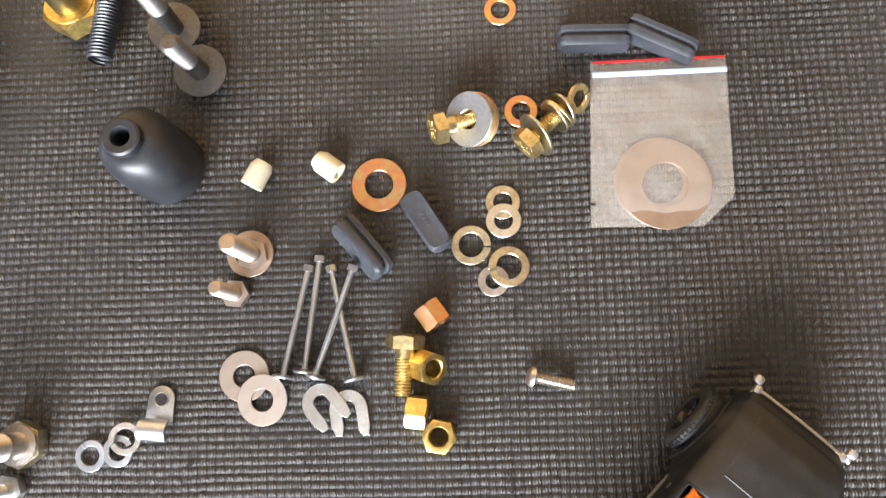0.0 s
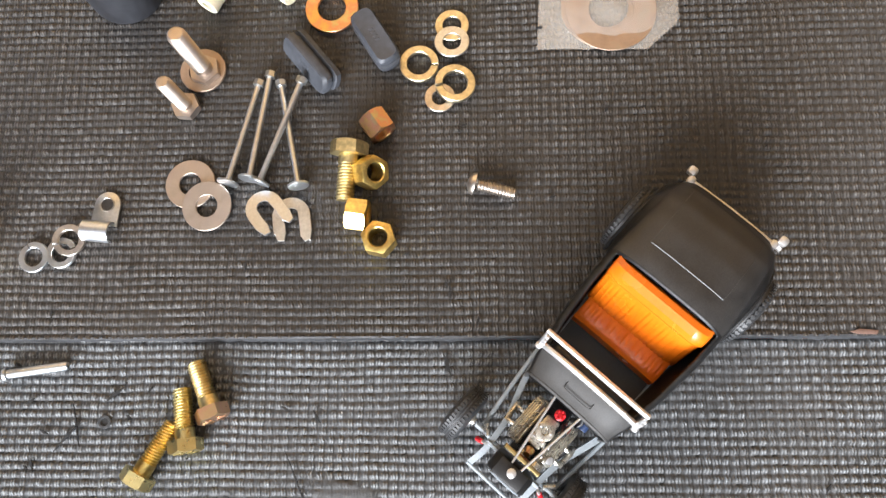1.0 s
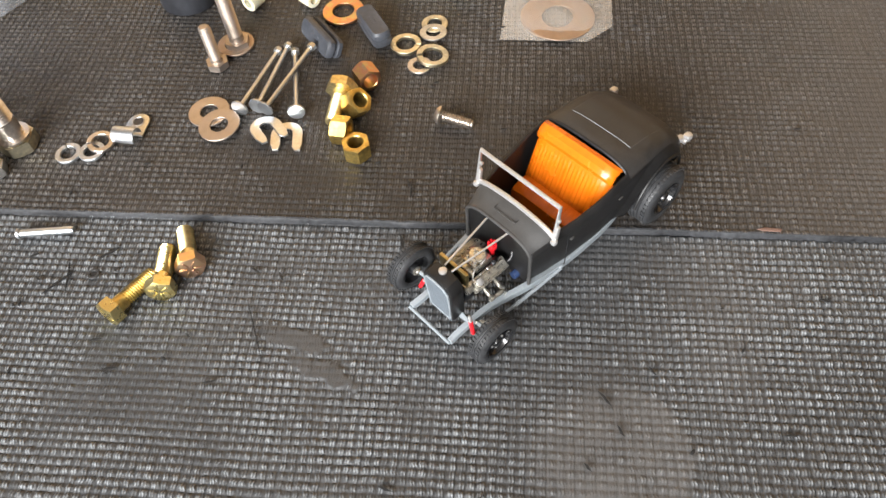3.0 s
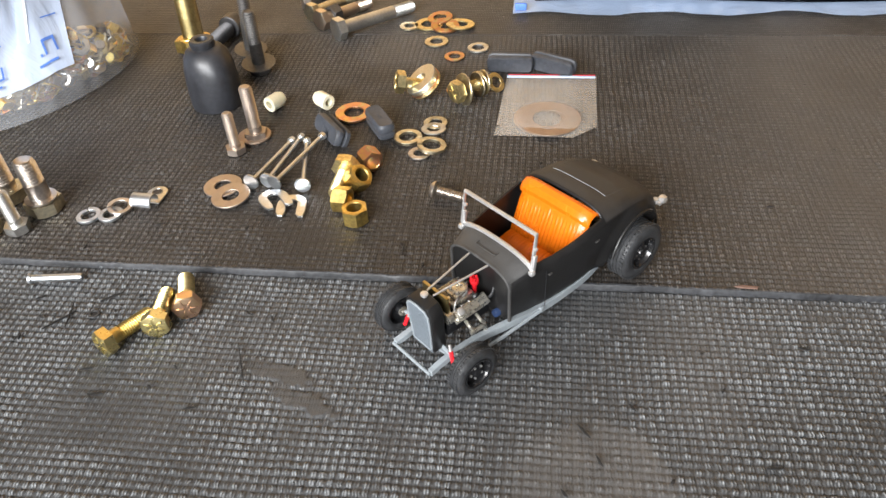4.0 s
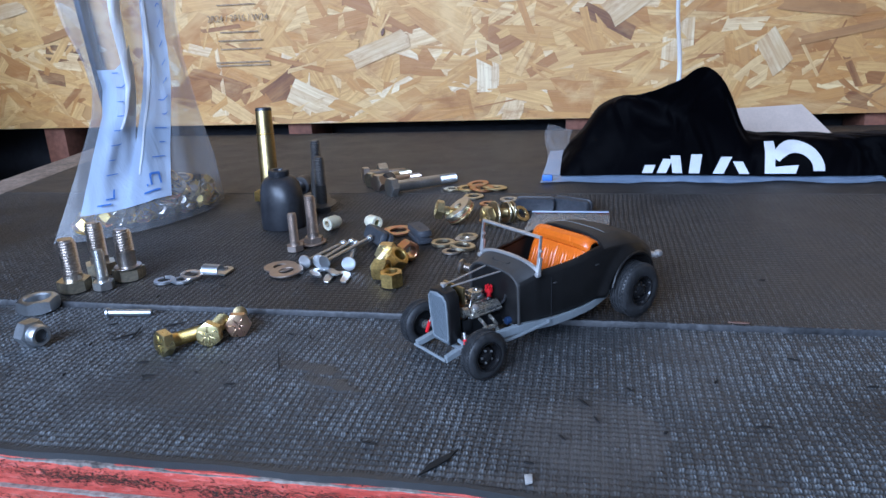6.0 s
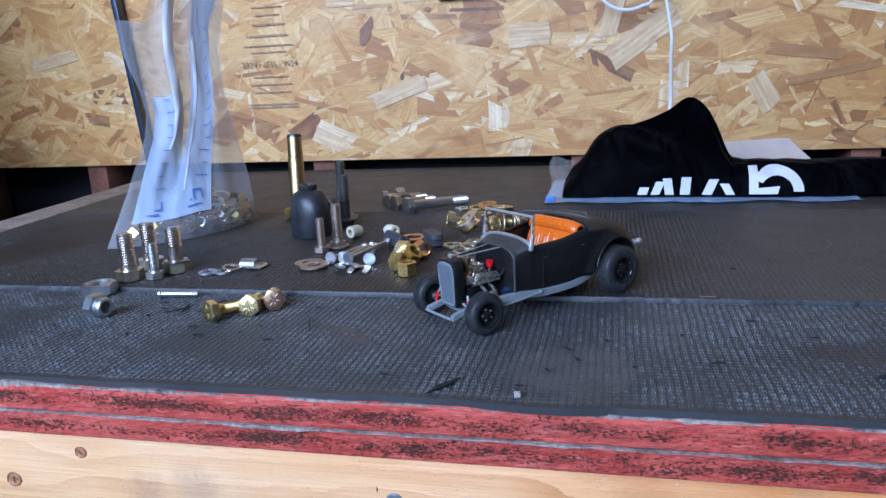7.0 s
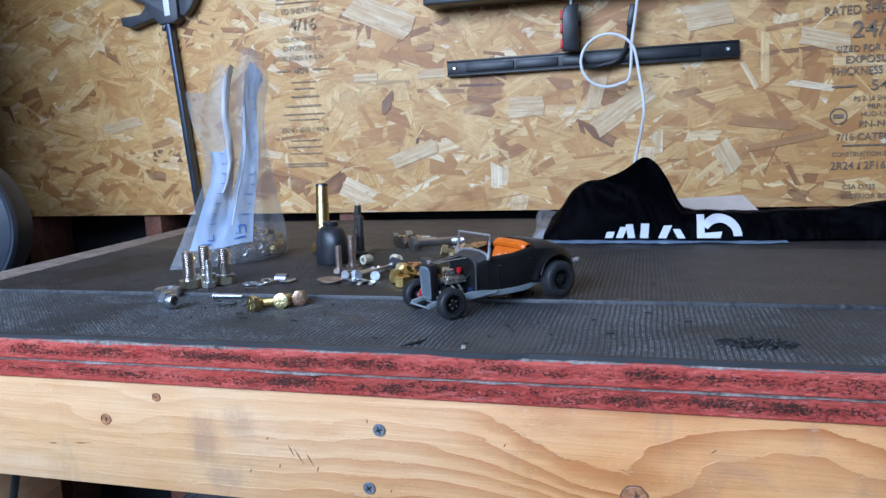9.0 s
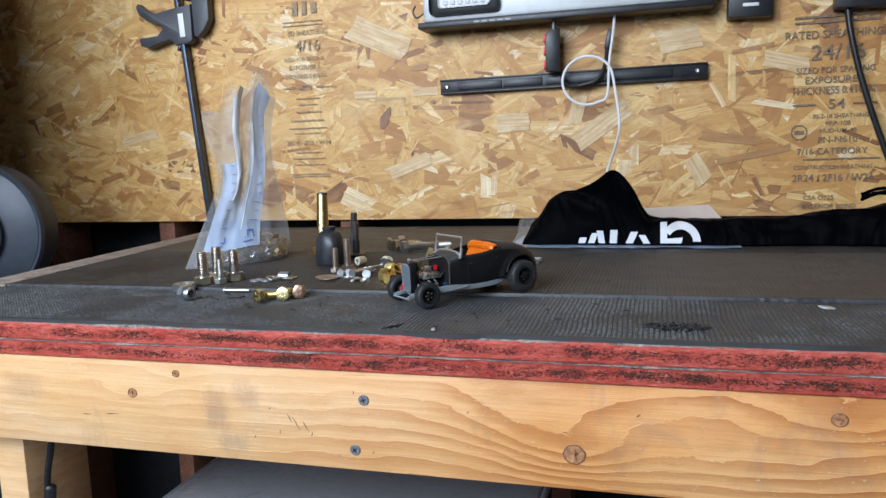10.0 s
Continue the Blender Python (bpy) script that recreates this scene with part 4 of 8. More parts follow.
def flakes():
    """Large single flakes and knots that stand out on the board."""
    rng = random.Random(19)
    rows = [(FLAKE_PALE, "large pale wood flake in the strand board", [
                (-0.210, 0.360, 0.125, 0.050, -25), (0.162, 0.205, 0.050, 0.026, 75), (0.045, 0.190, 0.060, 0.035, 0), (0.206, 0.178, 0.110, 0.036, 35), (0.369, 0.095, 0.050, 0.030, -60),
                (0.335, 0.318, 0.070, 0.040, 5), (0.505, 0.269, 0.070, 0.028, -15), (-0.243, 0.255, 0.045, 0.016, 0), (-0.120, 0.255, 0.050, 0.016, 0), (-0.765, 0.193, 0.090, 0.020, 10), (-0.928, 0.181, 0.080, 0.006, 100), (-0.160, 0.115, 0.090, 0.028, 20)]),
            (FLAKE_BROWN, "dark brown wood sliver in the strand board", [
                (0.419, 0.147, 0.100, 0.016, -8), (0.455, 0.117, 0.120, 0.012, 10), (0.331, 0.184, 0.040, 0.010, -30), (-0.469, 0.316, 0.060, 0.012, -20), (-0.674, 0.155, 0.050, 0.012, 15), (-0.130, 0.300, 0.030, 0.012, 0)]),
            (FLAKE_KNOT, "dark purple-brown knot in the strand board", [(-0.202, 0.210, 0.045, 0.020, 65), (-0.105, 0.235, 0.012, 0.008, 0), (-0.150, 0.140, 0.012, 0.006, 70)])]
    for mat, label, items in rows:
        for x, z, L, W, a in items:
            pts = []
            if mat is FLAKE_KNOT:
                for k in range(14):
                    c = 2 * math.pi * k / 14
                    pts.append((L / 2 * math.cos(c) * rng.uniform(0.55, 1.15), W / 2 * math.sin(c) * rng.uniform(0.55, 1.15)))
            else:
                skew = rng.uniform(-0.4, 0.4) * W
                for f, q in ((-0.5, -1), (-0.2, -1), (0.15, -1), (0.5, -1), (0.54, 0), (0.5, 1), (0.2, 1), (-0.15, 1), (-0.5, 1), (-0.46, 0)):
                    pts.append((L * f * rng.uniform(0.94, 1.05) + skew * q * (0.5 if abs(f) > 0.4 else 0), W / 2 * q * rng.uniform(0.86, 1.05) + (rng.uniform(-0.1, 0.1) * W if q == 0 else 0)))
            bm = bmesh.new()
            f = bm.faces.new([bm.verts.new((px, pz, 0.0)) for px, pz in pts])
            uv = bm.loops.layers.uv.new("UVMap")
            off = rng.uniform(0, 40)
            for lp in f.loops:
                lp[uv].uv = (lp.vert.co.x + off, lp.vert.co.y + off)
            bmesh.ops.triangulate(bm, faces=bm.faces[:])
            solo("wood_flake", bm, mat, label, "wood flake", kind="structure", at=pose(x, WALL - 0.0018, z, 90, 0, 0) @ pose(0, 0, 0, 0, 0, a))


flakes()


FADED = simple("faded_stamp_ink", (0.33, 0.235, 0.135), 0.8, 0.0, 0.45, 500, 0.2, 0.0001, blotch=90)


def stamp_text(body, x, z, size, ink, squeeze=1.0, bold=0.0):
    cu = bpy.data.curves.new("stamp_text", "FONT")
    cu.body, cu.size, cu.align_x, cu.align_y = body, size, "CENTER", "CENTER"
    cu.offset = bold
    ob = new("stamp_text", cu)
    ob.matrix_basis = pose(x, WALL - 0.0032, z, 90, 0, 0) @ Matrix.Diagonal((squeeze, 1, 1, 1))
    cu.materials.append(ink)
    return ob


def stamp(x, scale_rows, label, ink):
    t = thing("wall_stamp", label, "printed stamp")
    t.location = (0, 0, 0.003)
    for row in scale_rows:
        if row[0] == "bar":
            _, dx, z, w, h = row
            part("ink_bar", box(w, 0.0003, h, at=pose(x + dx, WALL - 0.0032, z)), ink, t, smooth=False)
        else:
            body, dx, z, size, sq = row
            o = stamp_text(body, x + dx, z, size, ink, sq, size * 0.008)
            o.parent = t
    return t


stamp(0.580, [
    ("bar", -0.030, 0.374, 0.020, 0.024), ("bar", 0.002, 0.374, 0.020, 0.024), ("bar", 0.034, 0.374, 0.022, 0.020), ("bar", 0.0, 0.334, 0.125, 0.0035), ("bar", 0.0, 0.3255, 0.125, 0.0035),
    ("RATED SHEATHING", -0.004, 0.3055, 0.0180, 0.92), ("24/16", 0.003, 0.276, 0.034, 1.05),
    ("SIZED FOR SPACING", 0.0, 0.2485, 0.0135, 0.95), ("EXPOSURE 1", 0.0, 0.2325, 0.0155, 1.05),
    ("THICKNESS 0.418 IN", -0.003, 0.2155, 0.0165, 0.85), ("54", 0.003, 0.1930, 0.022, 1.2),
    ("bar", -0.045, 0.1935, 0.035, 0.0028), ("bar", 0.045, 0.1935, 0.035, 0.0028),
    ("PS 2-18 SHEATHING", 0.010, 0.1740, 0.0095, 1.0), ("PRP-108", 0.006, 0.1620, 0.0100, 1.1),
    ("HUD-UM-40", 0.006, 0.1505, 0.0095, 1.1), ("PN-N610", 0.006, 0.1355, 0.0140, 1.1), ("7/16 CATEGORY", -0.002, 0.1165, 0.0145, 1.0), ("bar", 0.012, 0.1040, 0.115, 0.0024),
    ("CONSTRUCTION SHEATHING", 0.0, 0.0905, 0.0092, 0.95), ("2R24 / 2F16 / W24", 0.0, 0.0725, 0.0165, 0.95),
    ("CSA O325", -0.02, 0.0400, 0.0105, 1.0), ("EXTERIOR BOND", -0.004, 0.0255, 0.0105, 1.0)],
    "dark ink grade stamp printed on the strand board", STAMP)
stamp(-0.367, [
    ("bar", -0.014, 0.425, 0.012, 0.026), ("bar", 0.006, 0.425, 0.010, 0.026), ("bar", 0.026, 0.425, 0.012, 0.020), ("bar", 0.0, 0.400, 0.085, 0.0015), ("bar", 0.0, 0.393, 0.085, 0.0015),
    ("ED SHEATHING", 0.010, 0.378, 0.0135, 0.90), ("4/16", 0.009, 0.353, 0.030, 1.0), ("SIZED FOR SPACING", 0.0, 0.328, 0.0105, 0.9),
    ("EXPOSURE 1", 0.0, 0.3125, 0.0120, 1.0), ("THICKNESS 0.418 IN", 0.0, 0.295, 0.0120, 0.85), ("404", 0.0, 0.272, 0.016, 1.2),
    ("bar", -0.036, 0.273, 0.026, 0.0022), ("bar", 0.036, 0.273, 0.026, 0.0022),
    ("bar", 0.004, 0.252, 0.05, 0.002), ("bar", 0.004, 0.240, 0.04, 0.002), ("bar", 0.004, 0.226, 0.055, 0.003), ("bar", 0.0, 0.209, 0.07, 0.003),
    ("bar", 0.0, 0.194, 0.085, 0.002), ("bar", 0.0, 0.184, 0.06, 0.0018), ("2R24 / 2F16 / W24", 0.0, 0.165, 0.0130, 0.95),
    ("bar", 0.0, 0.146, 0.06, 0.002), ("bar", 0.0, 0.134, 0.07, 0.002), ("bar", 0.0, 0.122, 0.065, 0.0018), ("bar", 0.0, 0.103, 0.085, 0.0022), ("bar", 0.0, 0.0985, 0.085, 0.0022)],
    "faded ink grade stamp printed on the strand board", FADED)

mark = thing("wall_stamp", "small round faded ink mark on the strand board", "printed stamp")
part("ink_ring", washer_body(0.0125, 0.0108, 0.0004), STAMP, mark, at=pose(0.528, WALL - 0.0030, 0.152, 90, 0, 0))
part("ink_bar", box(0.015, 0.0003, 0.006, at=pose(0.528, WALL - 0.0032, 0.152)), STAMP, mark, smooth=False)

for k, sx in enumerate((-1.427, -1.021, -0.725, -0.296, 0.123, 0.51, 0.92)):
    solo("stud_%d" % (k + 1), box(0.038, 0.089, 2.3, 0.0015, pose(sx, 0.7245 + 0.002, 0.25)), STUD, "red-brown wooden wall stud", "wall stud", kind="structure")

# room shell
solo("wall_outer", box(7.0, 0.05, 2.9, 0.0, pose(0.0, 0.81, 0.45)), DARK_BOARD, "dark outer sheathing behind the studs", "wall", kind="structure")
solo("floor", box(7.0, 4.4, 0.06, 0.0, pose(0.0, -1.4, -0.96)), CONCRETE, "grey concrete garage floor", "floor", kind="structure")
solo("ceiling", box(7.0, 4.4, 0.06, 0.0, pose(0.0, -1.4, 1.80)), CEILING, "plain pale garage ceiling", "ceiling", kind="structure")
solo("wall_right", box(0.08, 4.4, 2.8, 0.0, pose(2.6, -1.4, 0.42)), DRYWALL, "plain garage side wall", "wall", kind="structure")


def wall_with_hole(name, at_m, w, h, hx0, hx1, hz0, hz1, label):
    """Wall in the x-z plane with a rectangular opening."""
    bits = [box(hx0 + w / 2, 0.08, h, at=pose((hx0 - w / 2) / 2, 0, 0)), box(w / 2 - hx1, 0.08, h, at=pose((hx1 + w / 2) / 2, 0, 0)),
            box(hx1 - hx0, 0.08, h / 2 - hz1, at=pose((hx0 + hx1) / 2, 0, (hz1 + h / 2) / 2))]
    if hz0 > -h / 2 + 0.01:
        bits.append(box(hx1 - hx0, 0.08, hz0 + h / 2, at=pose((hx0 + hx1) / 2, 0, (hz0 - h / 2) / 2)))
    bm = joined(*bits)
    bm.transform(at_m)
    return solo(name, bm, DRYWALL, label, "wall", kind="structure", smooth=False)


wall_with_hole("wall_front", pose(-0.2, -1.98, 0.42), 5.6, 2.8, -1.55, 0.95, -1.4, 1.25, "plain garage wall with an open door")
solo("wall_left", box(0.08, 2.9, 2.8, 0.0, pose(-3.0, -0.6, 0.42)), DRYWALL, "plain garage side wall", "wall", kind="structure")
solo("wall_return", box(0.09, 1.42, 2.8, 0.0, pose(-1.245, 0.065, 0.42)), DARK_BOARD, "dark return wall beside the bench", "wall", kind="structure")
# unseen panel, added to keep the door's light off the wall's left end
solo("wall_stub", box(0.37, 0.06, 2.8, 0.0, pose(-1.015, 0.13, 0.42)), DARK_BOARD, "unseen dark panel added to shade the left end of the wall", "wall", kind="structure")
solo("ground", box(60, 60, 0.02, 0.0, pose(0, -32.0, -0.97)), CONCRETE, "pale concrete driveway outside", "ground", kind="structure")


# ---- the model car ----
def wheel(label, r, w, rim_r, front):
    """A road wheel about local y, outer face towards +y."""
    t = thing("wheel", "", "")
    prof = [(rim_r, -w / 2 + 0.0006), (rim_r + 0.0012, -w / 2), (r - 0.0022, -w / 2 + 0.0002), (r - 0.0006, -w / 2 + 0.0011), (r, -w / 2 + 0.002)]
    grooves = 4
    for k in range(grooves):
        c = -w / 2 + 0.002 + (w - 0.004) * (k + 0.5) / grooves
        prof += [(r, c - 0.00035), (r - 0.0005, c - 0.0002), (r - 0.0005, c + 0.0002), (r, c + 0.00035)]
    prof += [(r, w / 2 - 0.002), (r - 0.0006, w / 2 - 0.0011), (r - 0.0022, w / 2 - 0.0002), (rim_r + 0.0012, w / 2), (rim_r, w / 2 - 0.0006)]
    bm = lathe(prof, 64, True)
    bm.transform(Matrix.Rotation(radians(-90), 4, "X"))
    tyre = part("tyre", bm, TYRE, t)
    # tread blocks across the shoulders
    blocks = []
    n = 44
    for k in range(n):
        a = 360 * k / n
        for s in (-1, 1):
            blocks.append(box(0.0011, 0.0018, 0.0004, at=pose(0, 0, 0, 0, a + 2 * s, 0) @ pose(0, s * (w / 2 - 0.0022), r + 0.0001)))
    part("tread", joined(*blocks), TYRE, tyre, smooth=False)
    dish = lathe([(rim_r + 0.0002, w / 2 - 0.0006), (rim_r + 0.0003, w / 2 + 0.0001), (rim_r - 0.0006, w / 2 - 0.0002), (rim_r - 0.0013, w / 2 - 0.002),
                  (rim_r * 0.80, w / 2 - 0.0032), (rim_r * 0.78, w / 2 - 0.0027), (rim_r * 0.72, w / 2 - 0.0028), (rim_r * 0.66, w / 2 - 0.0040), (rim_r * 0.58, w / 2 - 0.0024), (rim_r * 0.34, w / 2 - 0.0016), (rim_r * 0.30, w / 2 - 0.0006), (rim_r * 0.2, w / 2 - 0.0003)], 40, cap0=False)
    dish.transform(Matrix.Rotation(radians(-90), 4, "X"))
    rim = part("rim", dish, RIM_BLACK, t)
    nuts = []
    for k in range(5):
        a = 2 * math.pi * k / 5
        nuts.append(box(0.0009, 0.001, 0.0009, 0.0002, pose(rim_r * 0.45 * math.cos(a), w / 2 - 0.0015, rim_r * 0.45 * math.sin(a))))
    part("lug_nut", joined(*nuts), CHROME if front else PHOSPHATE, rim)
    hub = lathe([(rim_r * 0.95, -w / 2 + 0.0005), (rim_r * 0.9, -w / 2 + 0.003), (rim_r * 0.4, -w / 2 + 0.003), (rim_r * 0.35, -w / 2 + 0.0005)], 32, cap0=False)
    hub.transform(Matrix.Rotation(radians(-90), 4, "X"))
    part("brake_drum", hub, PLASTIC_BLACK, t)
    spindle = lathe([(rim_r * 0.34, -w / 2 + 0.0030), (rim_r * 0.34, -w / 2 - 0.0002), (rim_r * 0.22, -w / 2 - 0.0006), (rim_r * 0.20, -w / 2 - 0.0016)], 20, cap0=False)
    spindle.transform(Matrix.Rotation(radians(-90), 4, "X"))
    part("spindle", spindle, ENGINE, t)
    return t


def lerp_table(tab, x):
    for (x0, v0), (x1, v1) in zip(tab, tab[1:]):
        if x0 >= x >= x1:
            t = (x0 - x) / (x0 - x1)
            t = t * t * (3 - 2 * t) * 0.5 + t * 0.5
            return v0 + (v1 - v0) * t
    return tab[-1][1] if x < tab[-1][0] else tab[0][1]


HALF_W = [(-0.0285, 0.0198), (-0.040, 0.0224), (-0.055, 0.0248), (-0.072, 0.0262), (-0.085, 0.0262), (-0.10, 0.0254), (-0.115, 0.0246), (-0.124, 0.0236), (-0.129, 0.0224), (-0.132, 0.0205)]
SHOULDER = [(-0.0285, 0.0345), (-0.040, 0.0375), (-0.060, 0.0394), (-0.078, 0.0412), (-0.088, 0.0420), (-0.105, 0.0404), (-0.117, 0.0375), (-0.126, 0.0335), (-0.132, 0.0270)]
CROWN = [(-0.0285, 0.0070), (-0.040, 0.0075), (-0.060, 0.0060), (-0.085, 0.0088), (-0.100, 0.0084), (-0.115, 0.0076), (-0.126, 0.0060), (-0.132, 0.0040)]
BOTTOM = [(-0.0285, 0.0135), (-0.060, 0.0135), (-0.085, 0.0150), (-0.100, 0.0165), (-0.118, 0.0170), (-0.132, 0.0170)]


def car_body():
    bm = bmesh.new()
    N, M = 74, 44
    rows = []
    for i in range(N):
        x = -0.0285 - (0.132 - 0.0285) * i / (N - 1)
        w, zs, c, zb = (lerp_table(t, x) for t in (HALF_W, SHOULDER, CROWN, BOTTOM))
        row = []
        for j in range(M + 1):
            u = -1 + 2 * j / M
            s = 1 - abs(u)  # 0 at the sill, 1 at the crown
            sg = 1 if u > 0 else -1
            if s < 0.5:
                k = s / 0.5
                y = w * (0.88 + 0.12 * math.sin(min(1, k * 1.25) * math.pi / 2))
                z = zb + (zs - zb) * k
            else:
                a = (s - 0.5) / 0.5 * math.pi / 2
                y = w * max(0.0, math.cos(a)) ** 0.55
                z = zs + c * math.sin(a) ** 1.15
            # flared arch round the rear wheel
            d = math.hypot(x + 0.108, z - 0.0160)
            if s < 0.62 and d < 0.032:
                y += 0.0030 * math.exp(-((d - 0.0205) / 0.0030) ** 2) * min(1.0, (0.62 - s) / 0.1)
                if d < 0.0190:
                    y -= 0.0040
            row.append(bm.verts.new((x, sg * y, z)))
        rows.append(row)
    for a, b in zip(rows, rows[1:]):
        for j in range(M):
            vs = (a[j], a[j + 1], b[j + 1], b[j])
            cx = sum(v.co.x for v in vs) / 4
            cy = sum(v.co.y for v in vs) / 4
            cz = sum(v.co.z for v in vs) / 4
            hw = lerp_table(HALF_W, cx) - 0.0022
            if -0.0838 < cx < -0.0405 and cz > lerp_table(SHOULDER, cx) - 0.0002 and abs(cy) < hw:
                continue
            bm.faces.new(vs)
    bm.faces.new(rows[-1])
    for v in [v for v in bm.verts if not v.link_faces]:
        bm.verts.remove(v)
    bmesh.ops.recalc_face_normals(bm, faces=bm.faces[:])
    return bm


CAR_M = pose(0.0768, -0.0386, 0.0, 0, 0, 228.0)
car = thing("model_car", "matte black model hot rod roadster with orange seat, on the mat", "model car")
car.matrix_basis = CAR_M

bodyo = part("body", car_body(), BODY_BLACK, car, "satin black open roadster body")
sol = bodyo.modifiers.new("thick", "SOLIDIFY")
sol.thickness, sol.offset = 0.0011, -1
# panel lines, hood vent and firewall
part("deck_seam", tube([(-0.0948, y, lerp_table(SHOULDER, -0.0948) + lerp_table(CROWN, -0.0948) * math.sin(math.acos(min(1, (abs(y) / 0.0256) ** (1 / 0.55)))) ** 1.15 + 0.0001)
                         for y in [-0.0165 + 0.033 * k / 16 for k in range(17)]], 0.00022, 6), FRAME_GREY, bodyo)
for s in (-1, 1):
    part("lid_seam", tube([(x, s * 0.0168, lerp_table(SHOULDER, x) + lerp_table(CROWN, x) * math.sin(math.acos(min(1, (0.0168 / lerp_table(HALF_W, x)) ** (1 / 0.55)))) ** 1.15) for x in [-0.0948 - 0.0034 * k for k in range(10)]], 0.00022, 6), COWL_GREY, bodyo)
    part("door_line", tube([(-0.0475, s * (0.0236 if z < 0.03 else 0.0238), z) for z in (0.0145, 0.02, 0.03, 0.0365)], 0.00022, 6), PLASTIC_BLACK, bodyo)
    part("arch_lip", tube([(-0.108 + 0.0196 * math.cos(a), s * (lerp_table(HALF_W, -0.108 + 0.0196 * math.cos(a)) + 0.0030), 0.0160 + 0.0205 * math.sin(a)) for a in [radians(14 + 160 * k / 24) for k in range(25)]], 0.0008, 8), BODY_BLACK, bodyo)
    part("door_hinge", box(0.0022, 0.0012, 0.0005, 0.0001, pose(-0.0495, s * 0.0243, 0.0335)), COWL_GREY, bodyo)
    part("door_handle", box(0.0026, 0.0008, 0.0006, 0.0001, pose(-0.079, s * 0.0266, 0.0365)), COWL_GREY, bodyo)


def top_skin(x0, x1, reach, n, lift):
    """Top panel in a paler colour of its own, just over the body from x0 to x1."""
    bm = bmesh.new()
    rows = []
    for i in range(n + 1):
        x = x0 + (x1 - x0) * i / n
        w, zs, c = lerp_table(HALF_W, x), lerp_table(SHOULDER, x), lerp_table(CROWN, x)
        row = []
        for j in range(33):
            a = radians(reach) + (math.pi - radians(2 * reach)) * j / 32
            sa, ca = math.sin(a), math.cos(a)
            row.append(bm.verts.new((x, w * (1 if ca > 0 else -1) * abs(ca) ** 0.55, zs + c * sa ** 1.15 + lift)))
        rows.append(row)
    for a, b in zip(rows, rows[1:]):
        for j in range(32):
            bm.faces.new((a[j], a[j + 1], b[j + 1], b[j]))
    bmesh.ops.recalc_face_normals(bm, faces=bm.faces[:])
    return bm


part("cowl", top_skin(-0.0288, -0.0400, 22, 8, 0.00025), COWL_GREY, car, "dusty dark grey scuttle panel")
part("rear_deck", top_skin(-0.0850, -0.1300, 14, 22, 0.00012), DECK_GREY, car, "black rear deck with a boot lid, paler than the body sides")
part("cowl_vent", tube([(-0.0342 + 0.0021 * (abs(math.cos(a)) ** 0.3) * (1 if math.cos(a) > 0 else -1), 0.0062 * (abs(math.sin(a)) ** 0.3) * (1 if math.sin(a) > 0 else -1), 0.0436 + 0.0002 * math.cos(a))
                        for a in [2 * math.pi * (k + 0.5) / 32 for k in range(32)]], 0.00022, 6, True), COWL_GREY, car)


def arch_outline(w, zb, zs, c, n=20, grow=0.0):
    pts = [(-w - grow, zb)]
    for j in range(n + 1):
        a = math.pi * j / n
        pts.append((-(w + grow) * (1 if math.cos(a) > 0 else -1) * abs(math.cos(a)) ** 0.55, zs + (c + grow) * math.sin(a) ** 1.15))
    pts.append((w + grow, zb))
    return pts


fire = outline_plate([(y, z) for y, z in arch_outline(0.0190, 0.0130, 0.0342, 0.0068)], 0.001)
fire.transform(pose(-0.0300, 0, 0, 90, 0, 90))
part("firewall", fire, BODY_BLACK, car)
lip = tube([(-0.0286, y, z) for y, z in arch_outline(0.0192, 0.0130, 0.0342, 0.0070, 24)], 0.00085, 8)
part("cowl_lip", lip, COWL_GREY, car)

# cockpit
cock = bmesh.new()
bmesh.ops.create_cube(cock, size=1, matrix=pose(-0.064, 0, 0.0125) @ Matrix.Diagonal((0.050, 0.040, 0.001, 1)))
part("cockpit_floor", cock, PLASTIC_BLACK, car)


def seat_back():
    """Rolled top with a pleated back below."""
    bm = bmesh.new()
    rows = []
    prof = [(-0.0838, 0.0475), (-0.0822, 0.0498), (-0.0795, 0.0506), (-0.0766, 0.0494), (-0.0750, 0.0468), (-0.0752, 0.0446), (-0.0766, 0.0432), (-0.0760, 0.0422)]
    prof += [(-0.0757 + 0.0075 * t, 0.0412 - 0.0190 * t) for t in (0, 0.25, 0.5, 0.75, 1.0)]
    ny = 60
    for k, (x, z) in enumerate(prof):
        row = []
        for j in range(ny + 1):
            v = -1 + 2 * j / ny
            y = v * 0.0222
            bow = -0.0022 * abs(v) ** 9
            pleat = 0.0
            if k >= 8:
                pleat = 0.00060 * abs(math.sin(v * 11 * math.pi))
            drop = -0.0030 * abs(v) ** 7
            row.append(bm.verts.new((x + bow + pleat, y, z + drop)))
        rows.append(row)
    for a, b in zip(rows, rows[1:]):
        for j in range(ny):
            bm.faces.new((a[j], a[j + 1], b[j + 1], b[j]))
    bmesh.ops.recalc_face_normals(bm, faces=bm.faces[:])
    return bm


sb = part("seat_back", seat_back(), ORANGE, car, "glossy orange pleated seat back")
m1 = sb.modifiers.new("thick", "SOLIDIFY")
m1.thickness, m1.offset = 0.0008, -1


